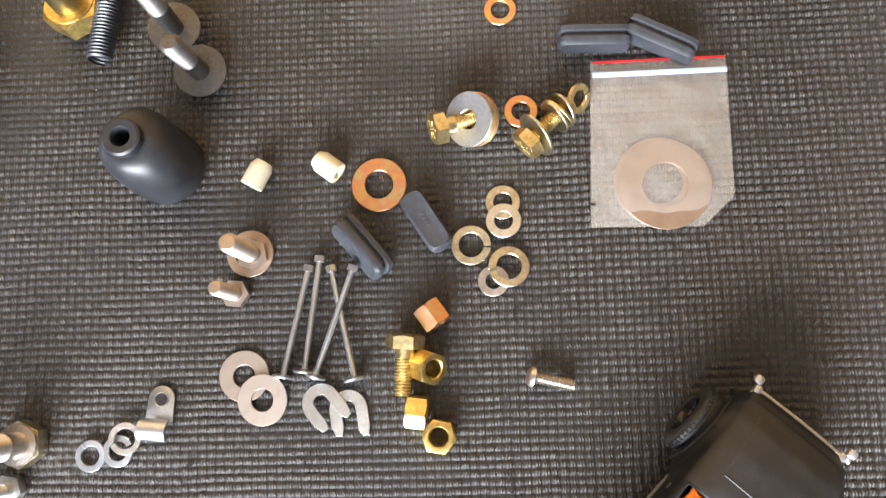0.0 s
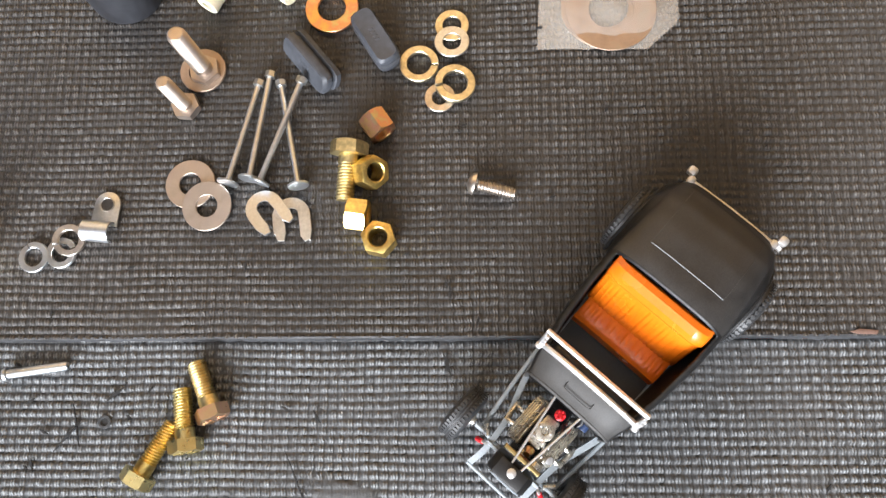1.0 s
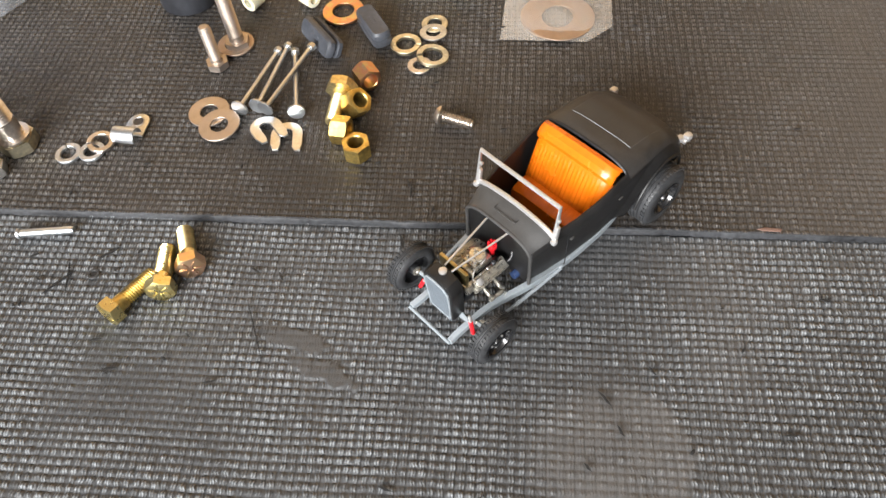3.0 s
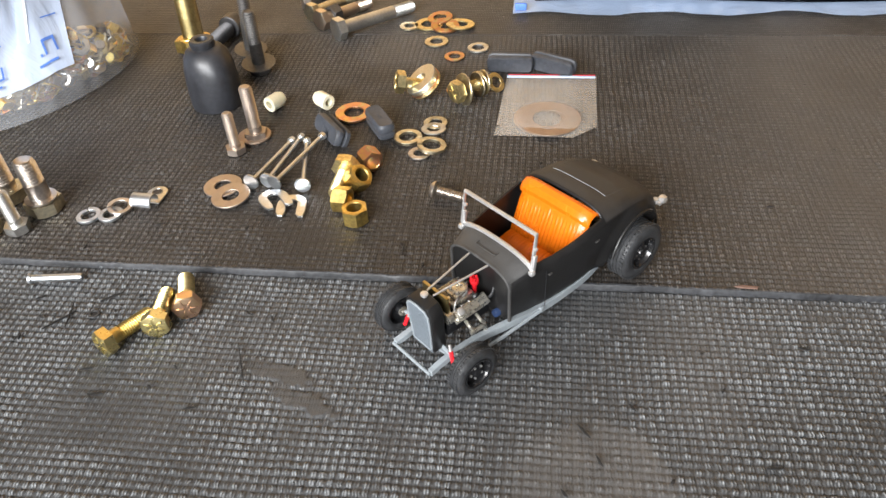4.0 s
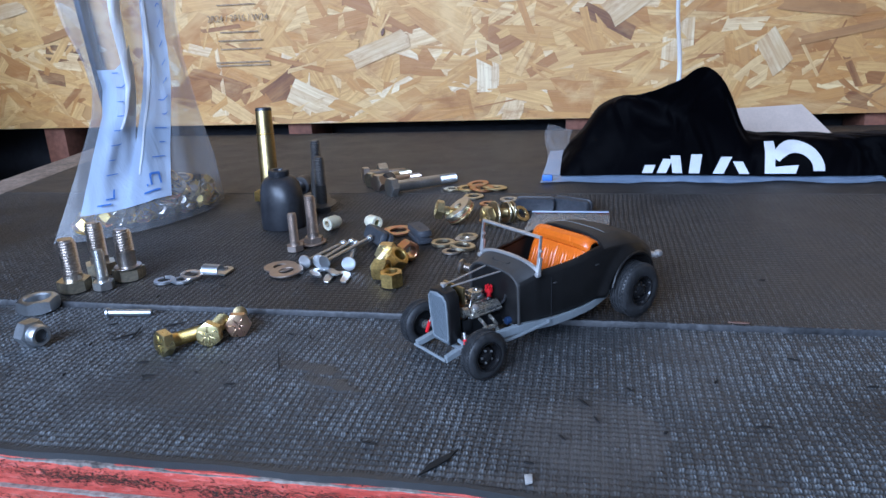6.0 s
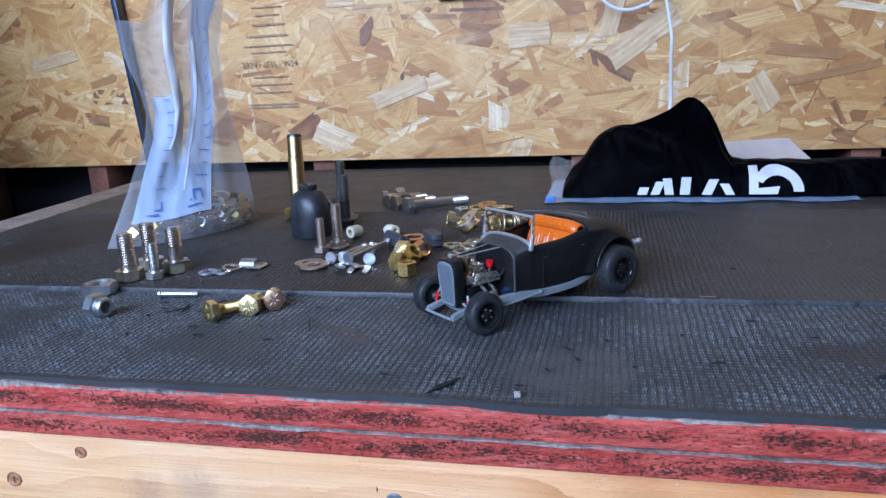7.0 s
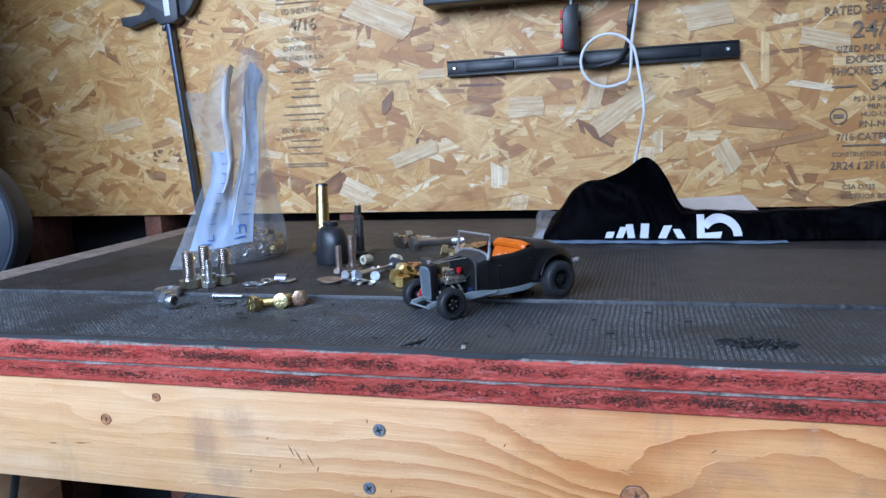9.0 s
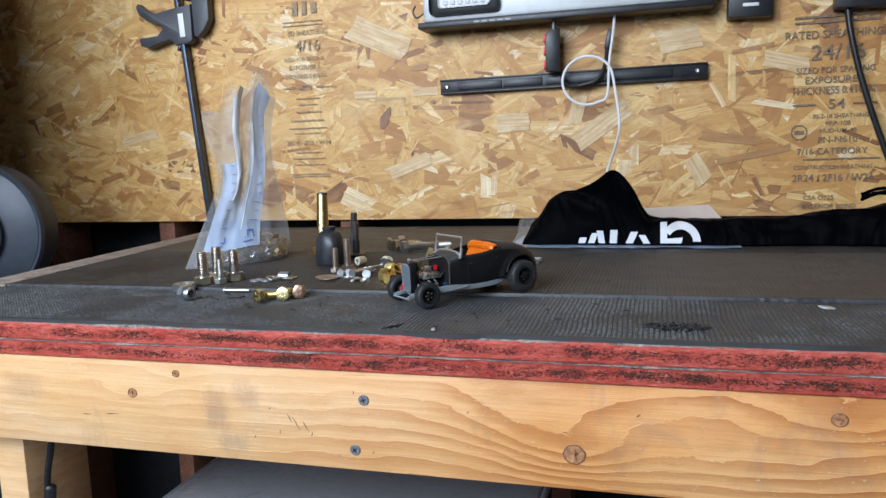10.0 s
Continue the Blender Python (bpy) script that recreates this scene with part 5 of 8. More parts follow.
def seat_cushion():
    bm = bmesh.new()
    rows = []
    prof = [(-0.0705, 0.0232), (-0.0680, 0.0238), (-0.0650, 0.0238), (-0.0615, 0.0230), (-0.0592, 0.0210), (-0.0588, 0.0150), (-0.0588, 0.0130)]
    ny = 60
    for k, (x, z) in enumerate(prof):
        row = []
        for j in range(ny + 1):
            v = -1 + 2 * j / ny
            groove = -0.0005 * (1 - abs(math.sin(v * 11 * math.pi))) if 0 < k < 4 else 0
            row.append(bm.verts.new((x, v * 0.0205, z + groove - 0.0012 * v ** 6)))
        rows.append(row)
    for a, b in zip(rows, rows[1:]):
        for j in range(ny):
            bm.faces.new((a[j], a[j + 1], b[j + 1], b[j]))
    bmesh.ops.recalc_face_normals(bm, faces=bm.faces[:])
    return bm


part("seat_cushion", seat_cushion(), ORANGE, car, "glossy orange pleated seat cushion")
part("dash", box(0.003, 0.036, 0.007, 0.0008, pose(-0.0425, 0, 0.034)), PLASTIC_BLACK, car)

# windscreen frame
ws = part("windscreen_frame", tube([(-0.0395, -0.0232, 0.0425), (-0.0425, -0.0236, 0.0588), (-0.0425, 0.0214, 0.0588), (-0.0395, 0.0222, 0.0425)], 0.00105, 8), CHROME, car, "worn silver windscreen frame")
part("base_bar", tube([(-0.0395, 0.0226 * math.cos(a), 0.0405 + 0.0050 * math.sin(a)) for a in [math.pi * k / 16 for k in range(17)]], 0.0012, 8), CHROME, ws)
for s in (-1, 1):
    part("stanchion", joined(box(0.0022, 0.0020, 0.0100, 0.0006, pose(-0.0400, s * 0.0226, 0.0440, 0, -8, 0)), box(0.0030, 0.0030, 0.0028, 0.0011, pose(-0.0386, s * 0.0230, 0.0402)),
                             box(0.0017, 0.0017, 0.0017, 0.0006, pose(-0.0413, s * 0.0224, 0.0520))), CHROME, ws)

# radiator shell and grille
shell_out = [(-0.0088, 0.0085), (-0.0072, 0.0065), (0.0072, 0.0065), (0.0088, 0.0085), (0.0100, 0.0300), (0.0096, 0.0355), (0.0070, 0.0382), (0, 0.0392), (-0.0070, 0.0382), (-0.0096, 0.0355), (-0.0100, 0.0300)]
shell_out = [(y * 0.88, z + 0.0030 * max(0.0, 0.030 - z) / 0.0235) for y, z in shell_out]
sh = outline_plate(shell_out, 0.0075, 0.0011)
sh.transform(pose(-0.0010, 0, 0, 0, 3, 0) @ pose(0, 0, 0, 90, 0, 90))
shell = part("radiator_shell", sh, BODY_BLACK, car, "black radiator shell")
gr = outline_plate([(y * 0.82, 0.0225 + (z - 0.0225) * 0.86) for y, z in shell_out], 0.0006, 0.0002)
gr.transform(pose(0.0060, 0, 0, 0, 3, 0) @ pose(0, 0, 0, 90, 0, 90))
grille = part("grille", gr, GRILLE_GREY, shell, "grey plastic radiator grille")
part("grille_rim", tube([(0.0067 + 0.052 * z, y * 0.82, 0.0225 + (z - 0.0225) * 0.86) for y, z in shell_out], 0.00050, 6, True), FRAME_GREY, shell)
for k in range(17):
    part("grille_bar", box(0.0004, 0.00030, 0.0250, at=pose(0.0079, (k - 8) * 0.00082, 0.0225, 0, 3, 0)), GRILLE_GREY, shell, smooth=False)
part("radiator_cap", lathe([(0.0011, 0), (0.0012, 0.0008), (0.0018, 0.0011), (0.0018, 0.0020), (0.0010, 0.0024)], 20), CHROME, shell, "silver radiator cap", at=pose(0.0040, 0, 0.0387))

# stay rods
for s in (-1, 1):
    part("stay_rod", tube([(0.0010, s * 0.0022, 0.0388), (-0.0295, s * 0.0062, 0.0405)], 0.00048, 8), CHROME, car)

# chassis
for s in (-1, 1):
    rail_pts = [(0.0135, s * 0.0125 - 0.0008, 0.0060), (0.0050, s * 0.0122, 0.0082), (-0.010, s * 0.0135, 0.0098), (-0.030, s * 0.0168, 0.0090), (-0.050, s * 0.0188, 0.0075), (-0.075, s * 0.0195, 0.0082), (-0.090, s * 0.0185, 0.0110), (-0.105, s * 0.017, 0.0150), (-0.125, s * 0.015, 0.0150)]
    rail_pts = [(px, py + s * (0.0024 if px < -0.02 else 0.0), pz + (0.0032 if px < -0.02 else 0.0)) for px, py, pz in rail_pts]
    lev = []
    for p in curve_pts(rail_pts, 5):
        tall = 0.0017 + 0.0005 * min(1.0, max(0.0, (-0.004 - p.x) / 0.020))
        lev.append([(p.x, p.y + dy, p.z + dz * tall) for dy, dz in ((-0.0012, -1), (0.0012, -1), (0.0014, -0.8), (0.0014, 0.8), (0.0012, 1), (-0.0012, 1))])
    part("frame_rail", rings(lev), FRAME_GREY, car, "grey plastic chassis rail", smooth=False)
    part("radius_rod", tube([(-0.002, s * 0.0190, 0.0080), (-0.024, s * 0.0212, 0.0095), (-0.046, s * 0.0230, 0.0118)], 0.0009, 8), FRAME_GREY, car)
    part("rod_end", box(0.0026, 0.0014, 0.0026, 0.0006, pose(-0.0465, s * 0.0228, 0.0122)), FRAME_GREY, car)
    part("shock_absorber", tube([(0.0035, s * 0.0150, 0.0150), (0.0042, s * 0.0172, 0.0085)], 0.0010, 10), RED, car, "red shock absorber")
    part("shock_rod", tube([(0.0028, s * 0.0135, 0.0178), (0.0036, s * 0.0152, 0.0145)], 0.0007, 8), CHROME, car)
    part("steering_arm", tube([(0.0005, s * 0.0150, 0.0105), (-0.0030, s * 0.0185, 0.0105)], 0.0012, 8), ENGINE, car)
part("spreader_bar", tube([(0.0140, -0.0142, 0.0055), (0.0140, 0.0122, 0.0055)], 0.00085, 8), FRAME_GREY, car, "grey front spreader bar")
part("front_axle", tube(curve_pts([(0.0, -0.0215, 0.0110), (0.0, -0.0155, 0.0105), (0.001, -0.009, 0.0068), (0.001, 0.009, 0.0068), (0.0, 0.0155, 0.0105), (0.0, 0.0215, 0.0110)], 5), 0.0011, 8), FRAME_GREY, car)
part("transverse_spring", tube(curve_pts([(0.0020, -0.0135, 0.0100), (0.0020, 0.0, 0.0125), (0.0020, 0.0135, 0.0100)], 6), 0.0010, 6), FRAME_GREY, car)
part("radiator_core", box(0.0016, 0.0165, 0.0090, 0.0003, pose(-0.0022, 0, 0.0342)), BRASSY, car, "tan radiator tank behind the shell")
part("rear_axle", tube([(-0.108, -0.024, 0.0155), (-0.108, 0.024, 0.0155)], 0.0020, 10), BODY_BLACK, car)
part("floor_pan", box(0.094, 0.030, 0.0014, 0.0003, pose(-0.078, 0, 0.0115)), FRAME_GREY, car)

for s in (-1, 1):
    for r, w, rr, x, yo, zz in ((0.0122, 0.0086, 0.0074, 0.0, 0.0293 if s > 0 else 0.0325, FZ), (0.0155, 0.0116, 0.0084, -0.1080, 0.0340, 0.0)):
        wt = wheel("", r, w, rr, x == 0)
        wt.parent = car
        wt.matrix_basis = pose(x, s * (yo - w / 2), zz + r, 0, 0, 0 if s > 0 else 180)

# engine
eng = part("engine_block", joined(box(0.020, 0.0085, 0.0120, 0.0012, pose(-0.0155, 0, 0.0160)), box(0.006, 0.0120, 0.0070, 0.001, pose(-0.0055, 0, 0.0165)),
                                  box(0.010, 0.0100, 0.0070, 0.001, pose(-0.0250, 0, 0.0130))), PLASTIC_BLACK, car, "black plastic engine block")
for s in (-1, 1):
    part("valve_cover", joined(box(0.0205, 0.0060, 0.0016, 0.0004, pose(-0.0155, s * 0.0072, 0.0232, s * -32, 0, 0)), box(0.0188, 0.0046, 0.0034, 0.0008, pose(-0.0155, s * 0.0072, 0.0232, s * -32, 0, 0) @ pose(0, 0, 0.0012))), ENGINE, eng, "silver finned valve cover")
    for k in range(4):
        part("cover_fin", box(0.0165, 0.0004, 0.0008, 0.0001, pose(-0.0155, s * 0.0072, 0.0232, s * -32, 0, 0) @ pose(0, (k - 1.5) * 0.0011, 0.0031)), ENGINE, eng)
    man = [tube(curve_pts([(x, s * 0.0095, 0.0200), (x + 0.0005, s * 0.0128, 0.0192), (x - 0.0015, s * 0.0134, 0.0160)], 4), 0.0009, 8) for x in (-0.0105, -0.0170)]
    man.append(tube(curve_pts([(-0.0095, s * 0.0138, 0.0162), (-0.0165, s * 0.0142, 0.0158), (-0.0185, s * 0.0142, 0.0120), (-0.0188, s * 0.0138, 0.0085)], 4), 0.0011, 8))
    part("exhaust_header", joined(*man), ENGINE, eng, "silver exhaust header")
part("intake_manifold", box(0.0135, 0.0065, 0.0040, 0.0010, pose(-0.0155, 0, 0.0245)), ENGINE, eng)
carb = part("carburettor", joined(box(0.0060, 0.0055, 0.0042, 0.0008, pose(-0.0145, 0, 0.0285)), box(0.0025, 0.0070, 0.0020, 0.0005, pose(-0.0118, 0, 0.0292))), ENGINE, eng, "silver carburettor")
part("air_horn", lathe([(0.0036, 0), (0.0038, 0.0010), (0.0032, 0.0013), (0.0016, 0.0012), (0.0012, 0.0003)], 24), ENGINE, carb, "round silver carburettor top", at=pose(-0.0160, 0, 0.0305))
part("distributor", joined(lathe([(0.0012, 0.0235), (0.0012, 0.0285), (0.0022, 0.0285), (0.0022, 0.0300), (0.0012, 0.0306)], 16),
                           *[box(0.0009, 0.0009, 0.0020, 0.0002, pose(0.0015 * math.cos(k * 1.047), 0.0015 * math.sin(k * 1.047), 0.0312)) for k in range(6)]), RED, eng, "red distributor cap", at=pose(-0.0245, 0.0005, 0))
part("fan_pulley", lathe([(0.0034, 0), (0.0038, 0.0004), (0.0030, 0.0010), (0.0038, 0.0016), (0.0034, 0.0020)], 24), COPPER, eng, at=pose(-0.0035, 0.001, 0.0225, 0, 90, 0))
part("alternator", lathe([(0.0010, 0), (0.0026, 0.0003), (0.0028, 0.0034), (0.0012, 0.0040)], 20), ENGINE, eng, at=pose(-0.0055, 0.0062, 0.0245, 0, 90, 0))
part("starter", lathe([(0.0018, 0), (0.0020, 0.0004), (0.0020, 0.0060), (0.0016, 0.0064)], 18), ENGINE_BLUE, eng, at=pose(-0.0265, 0.0115, 0.0145, 0, -90, 0))
for s in (-1, 1):
    for k in range(4):
        x = -0.0090 - 0.0042 * k
        part("cover_bolt", lathe([(0.0006, 0), (0.0006, 0.0006), (0.0003, 0.0008)], 8), CHROME, eng, at=pose(x + 0.001, s * 0.0072, 0.0232, s * -32, 0, 0) @ pose(0, -0.0026, 0.0010))
part("fuel_line", tube(curve_pts([(-0.0130, 0.0030, 0.0290), (-0.0095, 0.0042, 0.0285), (-0.0075, 0.0050, 0.0225), (-0.0070, 0.0048, 0.0165)], 5), 0.00035, 6), CHROME, eng)
part("throttle_arm", box(0.0030, 0.0005, 0.0012, 0.0001, pose(-0.0160, 0.0036, 0.0292, 0, 25, 0)), CHROME, eng)
part("water_pump", lathe([(0.0030, 0), (0.0030, 0.0012), (0.0016, 0.0016), (0.0016, 0.0024)], 18), ENGINE, eng, at=pose(-0.0055, 0, 0.0205, 0, 90, 0))
part("fan_belt", tube([(-0.0022, 0.0062 + 0.0024 * math.cos(a), 0.0240 + 0.0024 * math.sin(a)) if math.sin(a + 0.6) > 0 else (-0.0022, 0.001 + 0.0036 * math.cos(a), 0.0215 + 0.0036 * math.sin(a)) for a in [2 * math.pi * k / 24 for k in range(24)]], 0.0004, 6, True), PLASTIC_BLACK, eng)
part("oil_filter", lathe([(0.0010, 0), (0.0018, 0.0004), (0.0018, 0.0040), (0.0010, 0.0044)], 16), PLASTIC_BLACK, eng, at=pose(-0.0080, -0.0060, 0.0150, 0, 0, 0))
for k, (ox, oy) in enumerate(((0.0013, 0.0012), (0.0013, -0.0012), (-0.0013, 0.0012), (-0.0013, -0.0012))):
    part("carb_bolt", lathe([(0.0007, 0), (0.0007, 0.0012), (0.0003, 0.0014)], 8), CHROME, carb, at=pose(-0.0145 + ox * 1.7, oy * 1.9, 0.0305))
part("carb_float_bowl", box(0.0022, 0.0040, 0.0026, 0.0005, pose(-0.0185, 0, 0.0280)), CHROME, carb)
part("breather_cap", lathe([(0.0010, 0), (0.0010, 0.0018), (0.0017, 0.0020), (0.0017, 0.0028), (0.0008, 0.0031)], 14), CHROME, eng, at=pose(-0.0088, 0.0072, 0.0248, -38, 0, 0))
part("coil", lathe([(0.0012, 0), (0.0013, 0.0040), (0.0006, 0.0048)], 14), PLASTIC_BLACK, eng, at=pose(-0.0225, 0.0045, 0.0255, 0, 60, 30))
part("thermostat_housing", lathe([(0.0020, 0), (0.0020, 0.0010), (0.0013, 0.0020), (0.0013, 0.0036)], 16), COPPER, eng, at=pose(-0.0070, 0.0005, 0.0262, 0, 40, 0))
part("valley_cover", box(0.0150, 0.0060, 0.0012, 0.0003, pose(-0.0160, 0, 0.0222)), PLASTIC_BLACK, eng)
for s in (-1, 1):
    part("cover_gasket", box(0.0192, 0.0052, 0.0006, 0.0002, pose(-0.0155, s * 0.0068, 0.0235, s * -38, 0, 0) @ pose(0, 0, -0.0016)), PLASTIC_BLACK, eng)
part("hose", tube(curve_pts([(-0.024, 0.0075, 0.0225), (-0.0275, 0.0090, 0.0250), (-0.0300, 0.0080, 0.0280)], 5), 0.0008, 8), PLASTIC_BLACK, eng)

# tail lamps and rear bar
part("rear_bar", tube([(-0.1325, -0.0220, 0.0277), (-0.1330, 0.0, 0.0279), (-0.1325, 0.0240, 0.0277)], 0.0011, 8), CHROME, car, "thin silver rear bar")
for s in (-1, 1):
    part("tail_lamp", joined(box(0.0040, 0.0034, 0.0034, 0.0012, pose(-0.1325, s * 0.0205, 0.0280)), box(0.0042, 0.0042, 0.0040, 0.0014, pose(-0.1358, s * 0.0225, 0.0284))), CHROME, car, "chipped silver tail lamp")
    part("lamp_stalk", tube([(-0.122, s * 0.0180, 0.0215), (-0.1300, s * 0.0215, 0.0290)], 0.0011, 8), CHROME, car)

# ---- loose hardware on the rear mat ----
def ring_thing(name, label, category, ro, ri, h, mat, x, y, z=0.0, group="", tilt=(0, 0), rz=0):
    o = solo(name, washer_body(ro, ri, h), mat, label, category, group)
    o.matrix_basis = pose(S * x, S * y, z, tilt[0], tilt[1], rz)
    return o


def lock_thing(label, ro, ri, h, mat, x, y, z, rz, group="lock washers", tilt=(0, 0)):
    o = solo("lock_washer", split_washer_body(ro, ri, h), mat, label, "washer", group)
    o.matrix_basis = pose(S * x, S * y, z, tilt[0], tilt[1], rz)
    return o


ring_thing("flat_washer", "large copper-tinted flat washer lying on the mat", "washer", 0.0131, 0.0068, 0.0018, COPPER, -0.0084, 0.1813, 0.0001)
lock_thing("pale yellow spring lock washer lying on the mat", 0.0093, 0.0058, 0.0022, PALEGOLD, 0.0367, 0.1488, 0.0001, -8)
lock_thing("pale yellow spring lock washer leaning on a flat washer", 0.0095, 0.0059, 0.0022, PALEGOLD, 0.0545, 0.1373, 0.0014, 190, tilt=(2, -7))
ring_thing("flat_washer", "small bare steel flat washer under a lock washer", "washer", 0.0072, 0.0037, 0.0011, STEEL, 0.047, 0.131, 0.0001)
ring_thing("flat_washer", "small yellow zinc flat washer on the mat", "washer", 0.0081, 0.0045, 0.0010, PALEGOLD, 0.053, 0.170, 0.0001, "small yellow washers")
ring_thing("flat_washer", "small pale zinc flat washer overlapping another", "washer", 0.0083, 0.0044, 0.0010, ZINC, 0.053, 0.1605, 0.0010, "small yellow washers", (-4, 0))
ring_thing("flat_washer", "bare steel flat washer lying under another", "washer", 0.0118, 0.0052, 0.0011, DULLSTEEL, -0.0755, 0.0885, 0.0001, "steel washers")
ring_thing("flat_washer", "bare steel flat washer lying on another", "washer", 0.0118, 0.0052, 0.0011, DULLSTEEL, -0.066, 0.077, 0.0012, "steel washers", (3, -3))
lock_thing("bright split lock washer beside the pipe clamp", 0.0072, 0.0044, 0.0018, BRIGHT, -0.150, 0.0525, 0.0001, 120)
lock_thing("bright split lock washer under another", 0.0072, 0.0044, 0.0018, BRIGHT, -0.1365, 0.0545, 0.0001, 20)
lock_thing("copper-tinted split lock washer lying on another", 0.0074, 0.0046, 0.0018, STEEL, -0.1325, 0.0605, 0.0018, 200, tilt=(-4, -4))
ring_thing("flat_washer", "copper-tinted flat washer beside the yellow bolt", "washer", 0.0080, 0.0044, 0.0013, COPPER, 0.0639, 0.2165, 0.0001)
ring_thing("flat_washer", "copper-tinted flat washer near the grey rubber pads", "washer", 0.0079, 0.0045, 0.0013, COPPER, 0.0556, 0.2715, 0.0001, "washer pile")

# pile of washers behind
for k, (wx, wy, wz, ro, ri, mt, tl) in enumerate((
        (0.0735, 0.287, 0.0001, 0.0084, 0.0046, ZINC, (0, 0)), (0.0375, 0.298, 0.0001, 0.0095, 0.0052, PALEGOLD, (0, 0)), (0.0265, 0.332, 0.0001, 0.0118, 0.0065, YELLOW, (0, 0)),
        (0.0415, 0.326, 0.0016, 0.0118, 0.0058, COPPER, (5, 5)), (0.0545, 0.329, 0.0014, 0.0118, 0.0060, YELLOW, (-4, 3)), (0.0095, 0.328, 0.0001, 0.0078, 0.0042, PALEGOLD, (0, 0)),
        (0.0355, 0.340, 0.0026, 0.0105, 0.0055, COPPER, (4, -4)))):
    ring_thing("flat_washer", "yellow and copper zinc washer in a loose pile", "washer", ro, ri, 0.0014, mt, wx, wy, wz, "washer pile", tl)


def nylon_spacer(x, y, heading):
    prof = [(0.0028, 0), (0.0052, 0), (0.0055, 0.0004), (0.0055, 0.0100), (0.0040, 0.0132), (0.0034, 0.0133), (0.0028, 0.0128)]
    o = solo("nylon_spacer", lathe(prof, 36, True), NYLON, "cream nylon spacer sleeve lying on the mat", "spacer", "nylon spacers")
    c = lying(S * x, S * y, 0.0056, heading)
    o.matrix_basis = c @ pose(0, 0, -0.0066)
    return o


nylon_spacer(-0.0688, 0.1880, 62)
nylon_spacer(-0.0335, 0.1908, -38 + 180)


def rubber_pad(x0, y0, x1, y1, standing, label, z=0.0):
    """Oblong rubber pad with rounded ends and a grooved waist."""
    L = S * math.hypot(x1 - x0, y1 - y0) + 0.006
    a = math.degrees(math.atan2(y1 - y0, x1 - x0))
    W, H = 0.0120, 0.0108

    def oval(w, l):
        """Long octagon: square ends with cut corners."""
        a, b, c = l / 2, w / 2, w * 0.30
        return [(a - c, -b), (a - c * 0.3, -b + c * 0.3), (a, -b + c), (a, b - c), (a - c * 0.3, b - c * 0.3), (a - c, b),
                (-a + c, b), (-a + c * 0.3, b - c * 0.3), (-a, b - c), (-a, -b + c), (-a + c * 0.3, -b + c * 0.3), (-a + c, -b)]

    lev = []
    for w, l, zz in ((W - 0.003, L - 0.003, 0), (W, L, 0.0012), (W, L, 0.0036), (W - 0.0035, L - 0.0035, 0.0044), (W - 0.0035, L - 0.0035, 0.0058), (W, L, 0.0066), (W, L, 0.0092), (W - 0.0022, L - 0.0022, H), (W - 0.006, L - 0.006, H - 0.0004)):
        lev.append([(px, py, zz) for px, py in oval(w, l)])
    t = thing("rubber_pad", label, "rubber pad", "rubber pads")
    m = pose(S * (x0 + x1) / 2, S * (y0 + y1) / 2, z, 0, 0, a)
    if standing:
        m = m @ pose(0, 0, W / 2, standing, 0, 0) @ pose(0, 0, -H / 2)
    t.matrix_basis = m
    part("pad", rings(lev), RUBBER, t)
    part("raised_mark", joined(*[box(0.0010, 0.0022, 0.0003, 0.0001, pose((k - 1.5) * 0.0020, 0, H - 0.0004)) for k in range(4)]), RUBBER, t)
    return t


rubber_pad(-0.0252, 0.1604, -0.0073, 0.1384, 62, "slate grey rubber pad standing on edge on the mat")
rubber_pad(0.0084, 0.1719, 0.0220, 0.1499, 0, "slate grey oblong rubber pad lying flat on the mat")
rubber_pad(0.0870, 0.2516, 0.1164, 0.2505, 90, "slate grey grooved rubber pad on its edge behind the zip bag")
rubber_pad(0.1210, 0.2558, 0.1478, 0.2415, 90, "slate grey grooved rubber pad on its edge behind the zip bag")


def bolt_up(x, y, d, length, thread, mat, label, rz=0, tilt=(0, 0), af=None, head_h=None, group="", flange=0.0, head_mat=None, pitch=None):
    b = hex_bolt(label, d, length, thread, mat, head_mat, af, head_h, group, flange=flange, pitch=pitch)
    b.matrix_basis = pose(S * x, S * y, 0.0008 * (tilt[0] > 0), tilt[0], tilt[1], rz)
    return b


bolt_up(-0.0715, 0.1477, 0.0088, 0.0335, 0.031, DULLSTEEL, "bare steel bolt standing on its head beside a washer", 10, af=0.0132, head_h=0.0052, group="standing bolts")
ring_thing("flat_washer", "dull steel flat washer under a standing bolt", "washer", 0.0112, 0.0068, 0.0013, SHIM, -0.0735, 0.1487, 0.0001)
bolt_up(-0.0800, 0.1287, 0.0072, 0.0255, 0.0245, DULLSTEEL, "small steel bolt standing on its head", 25, af=0.0118, head_h=0.0045, group="standing bolts")

# three large bolts and a smaller one at the end of the row
bolt_up(-0.2091, 0.0335, 0.0125, 0.0285, 0.027, STEEL, "large coarse bolt standing on its hex head", 12, af=0.0190, head_h=0.0080, group="large standing bolts", head_mat=PALEGOLD, pitch=0.0019)
bolt_up(-0.2128, 0.0692, 0.0125, 0.0300, 0.027, STEEL, "large coarse bolt standing on its hex head", 40, af=0.0190, head_h=0.0080, group="large standing bolts", head_mat=PALEGOLD, pitch=0.0019)
bolt_up(-0.1824, 0.0590, 0.0125, 0.0285, 0.018, STEEL, "large part-threaded bolt standing on its hex head", 5, af=0.0190, head_h=0.0080, group="large standing bolts", head_mat=PALEGOLD, pitch=0.0019, flange=0.0093)
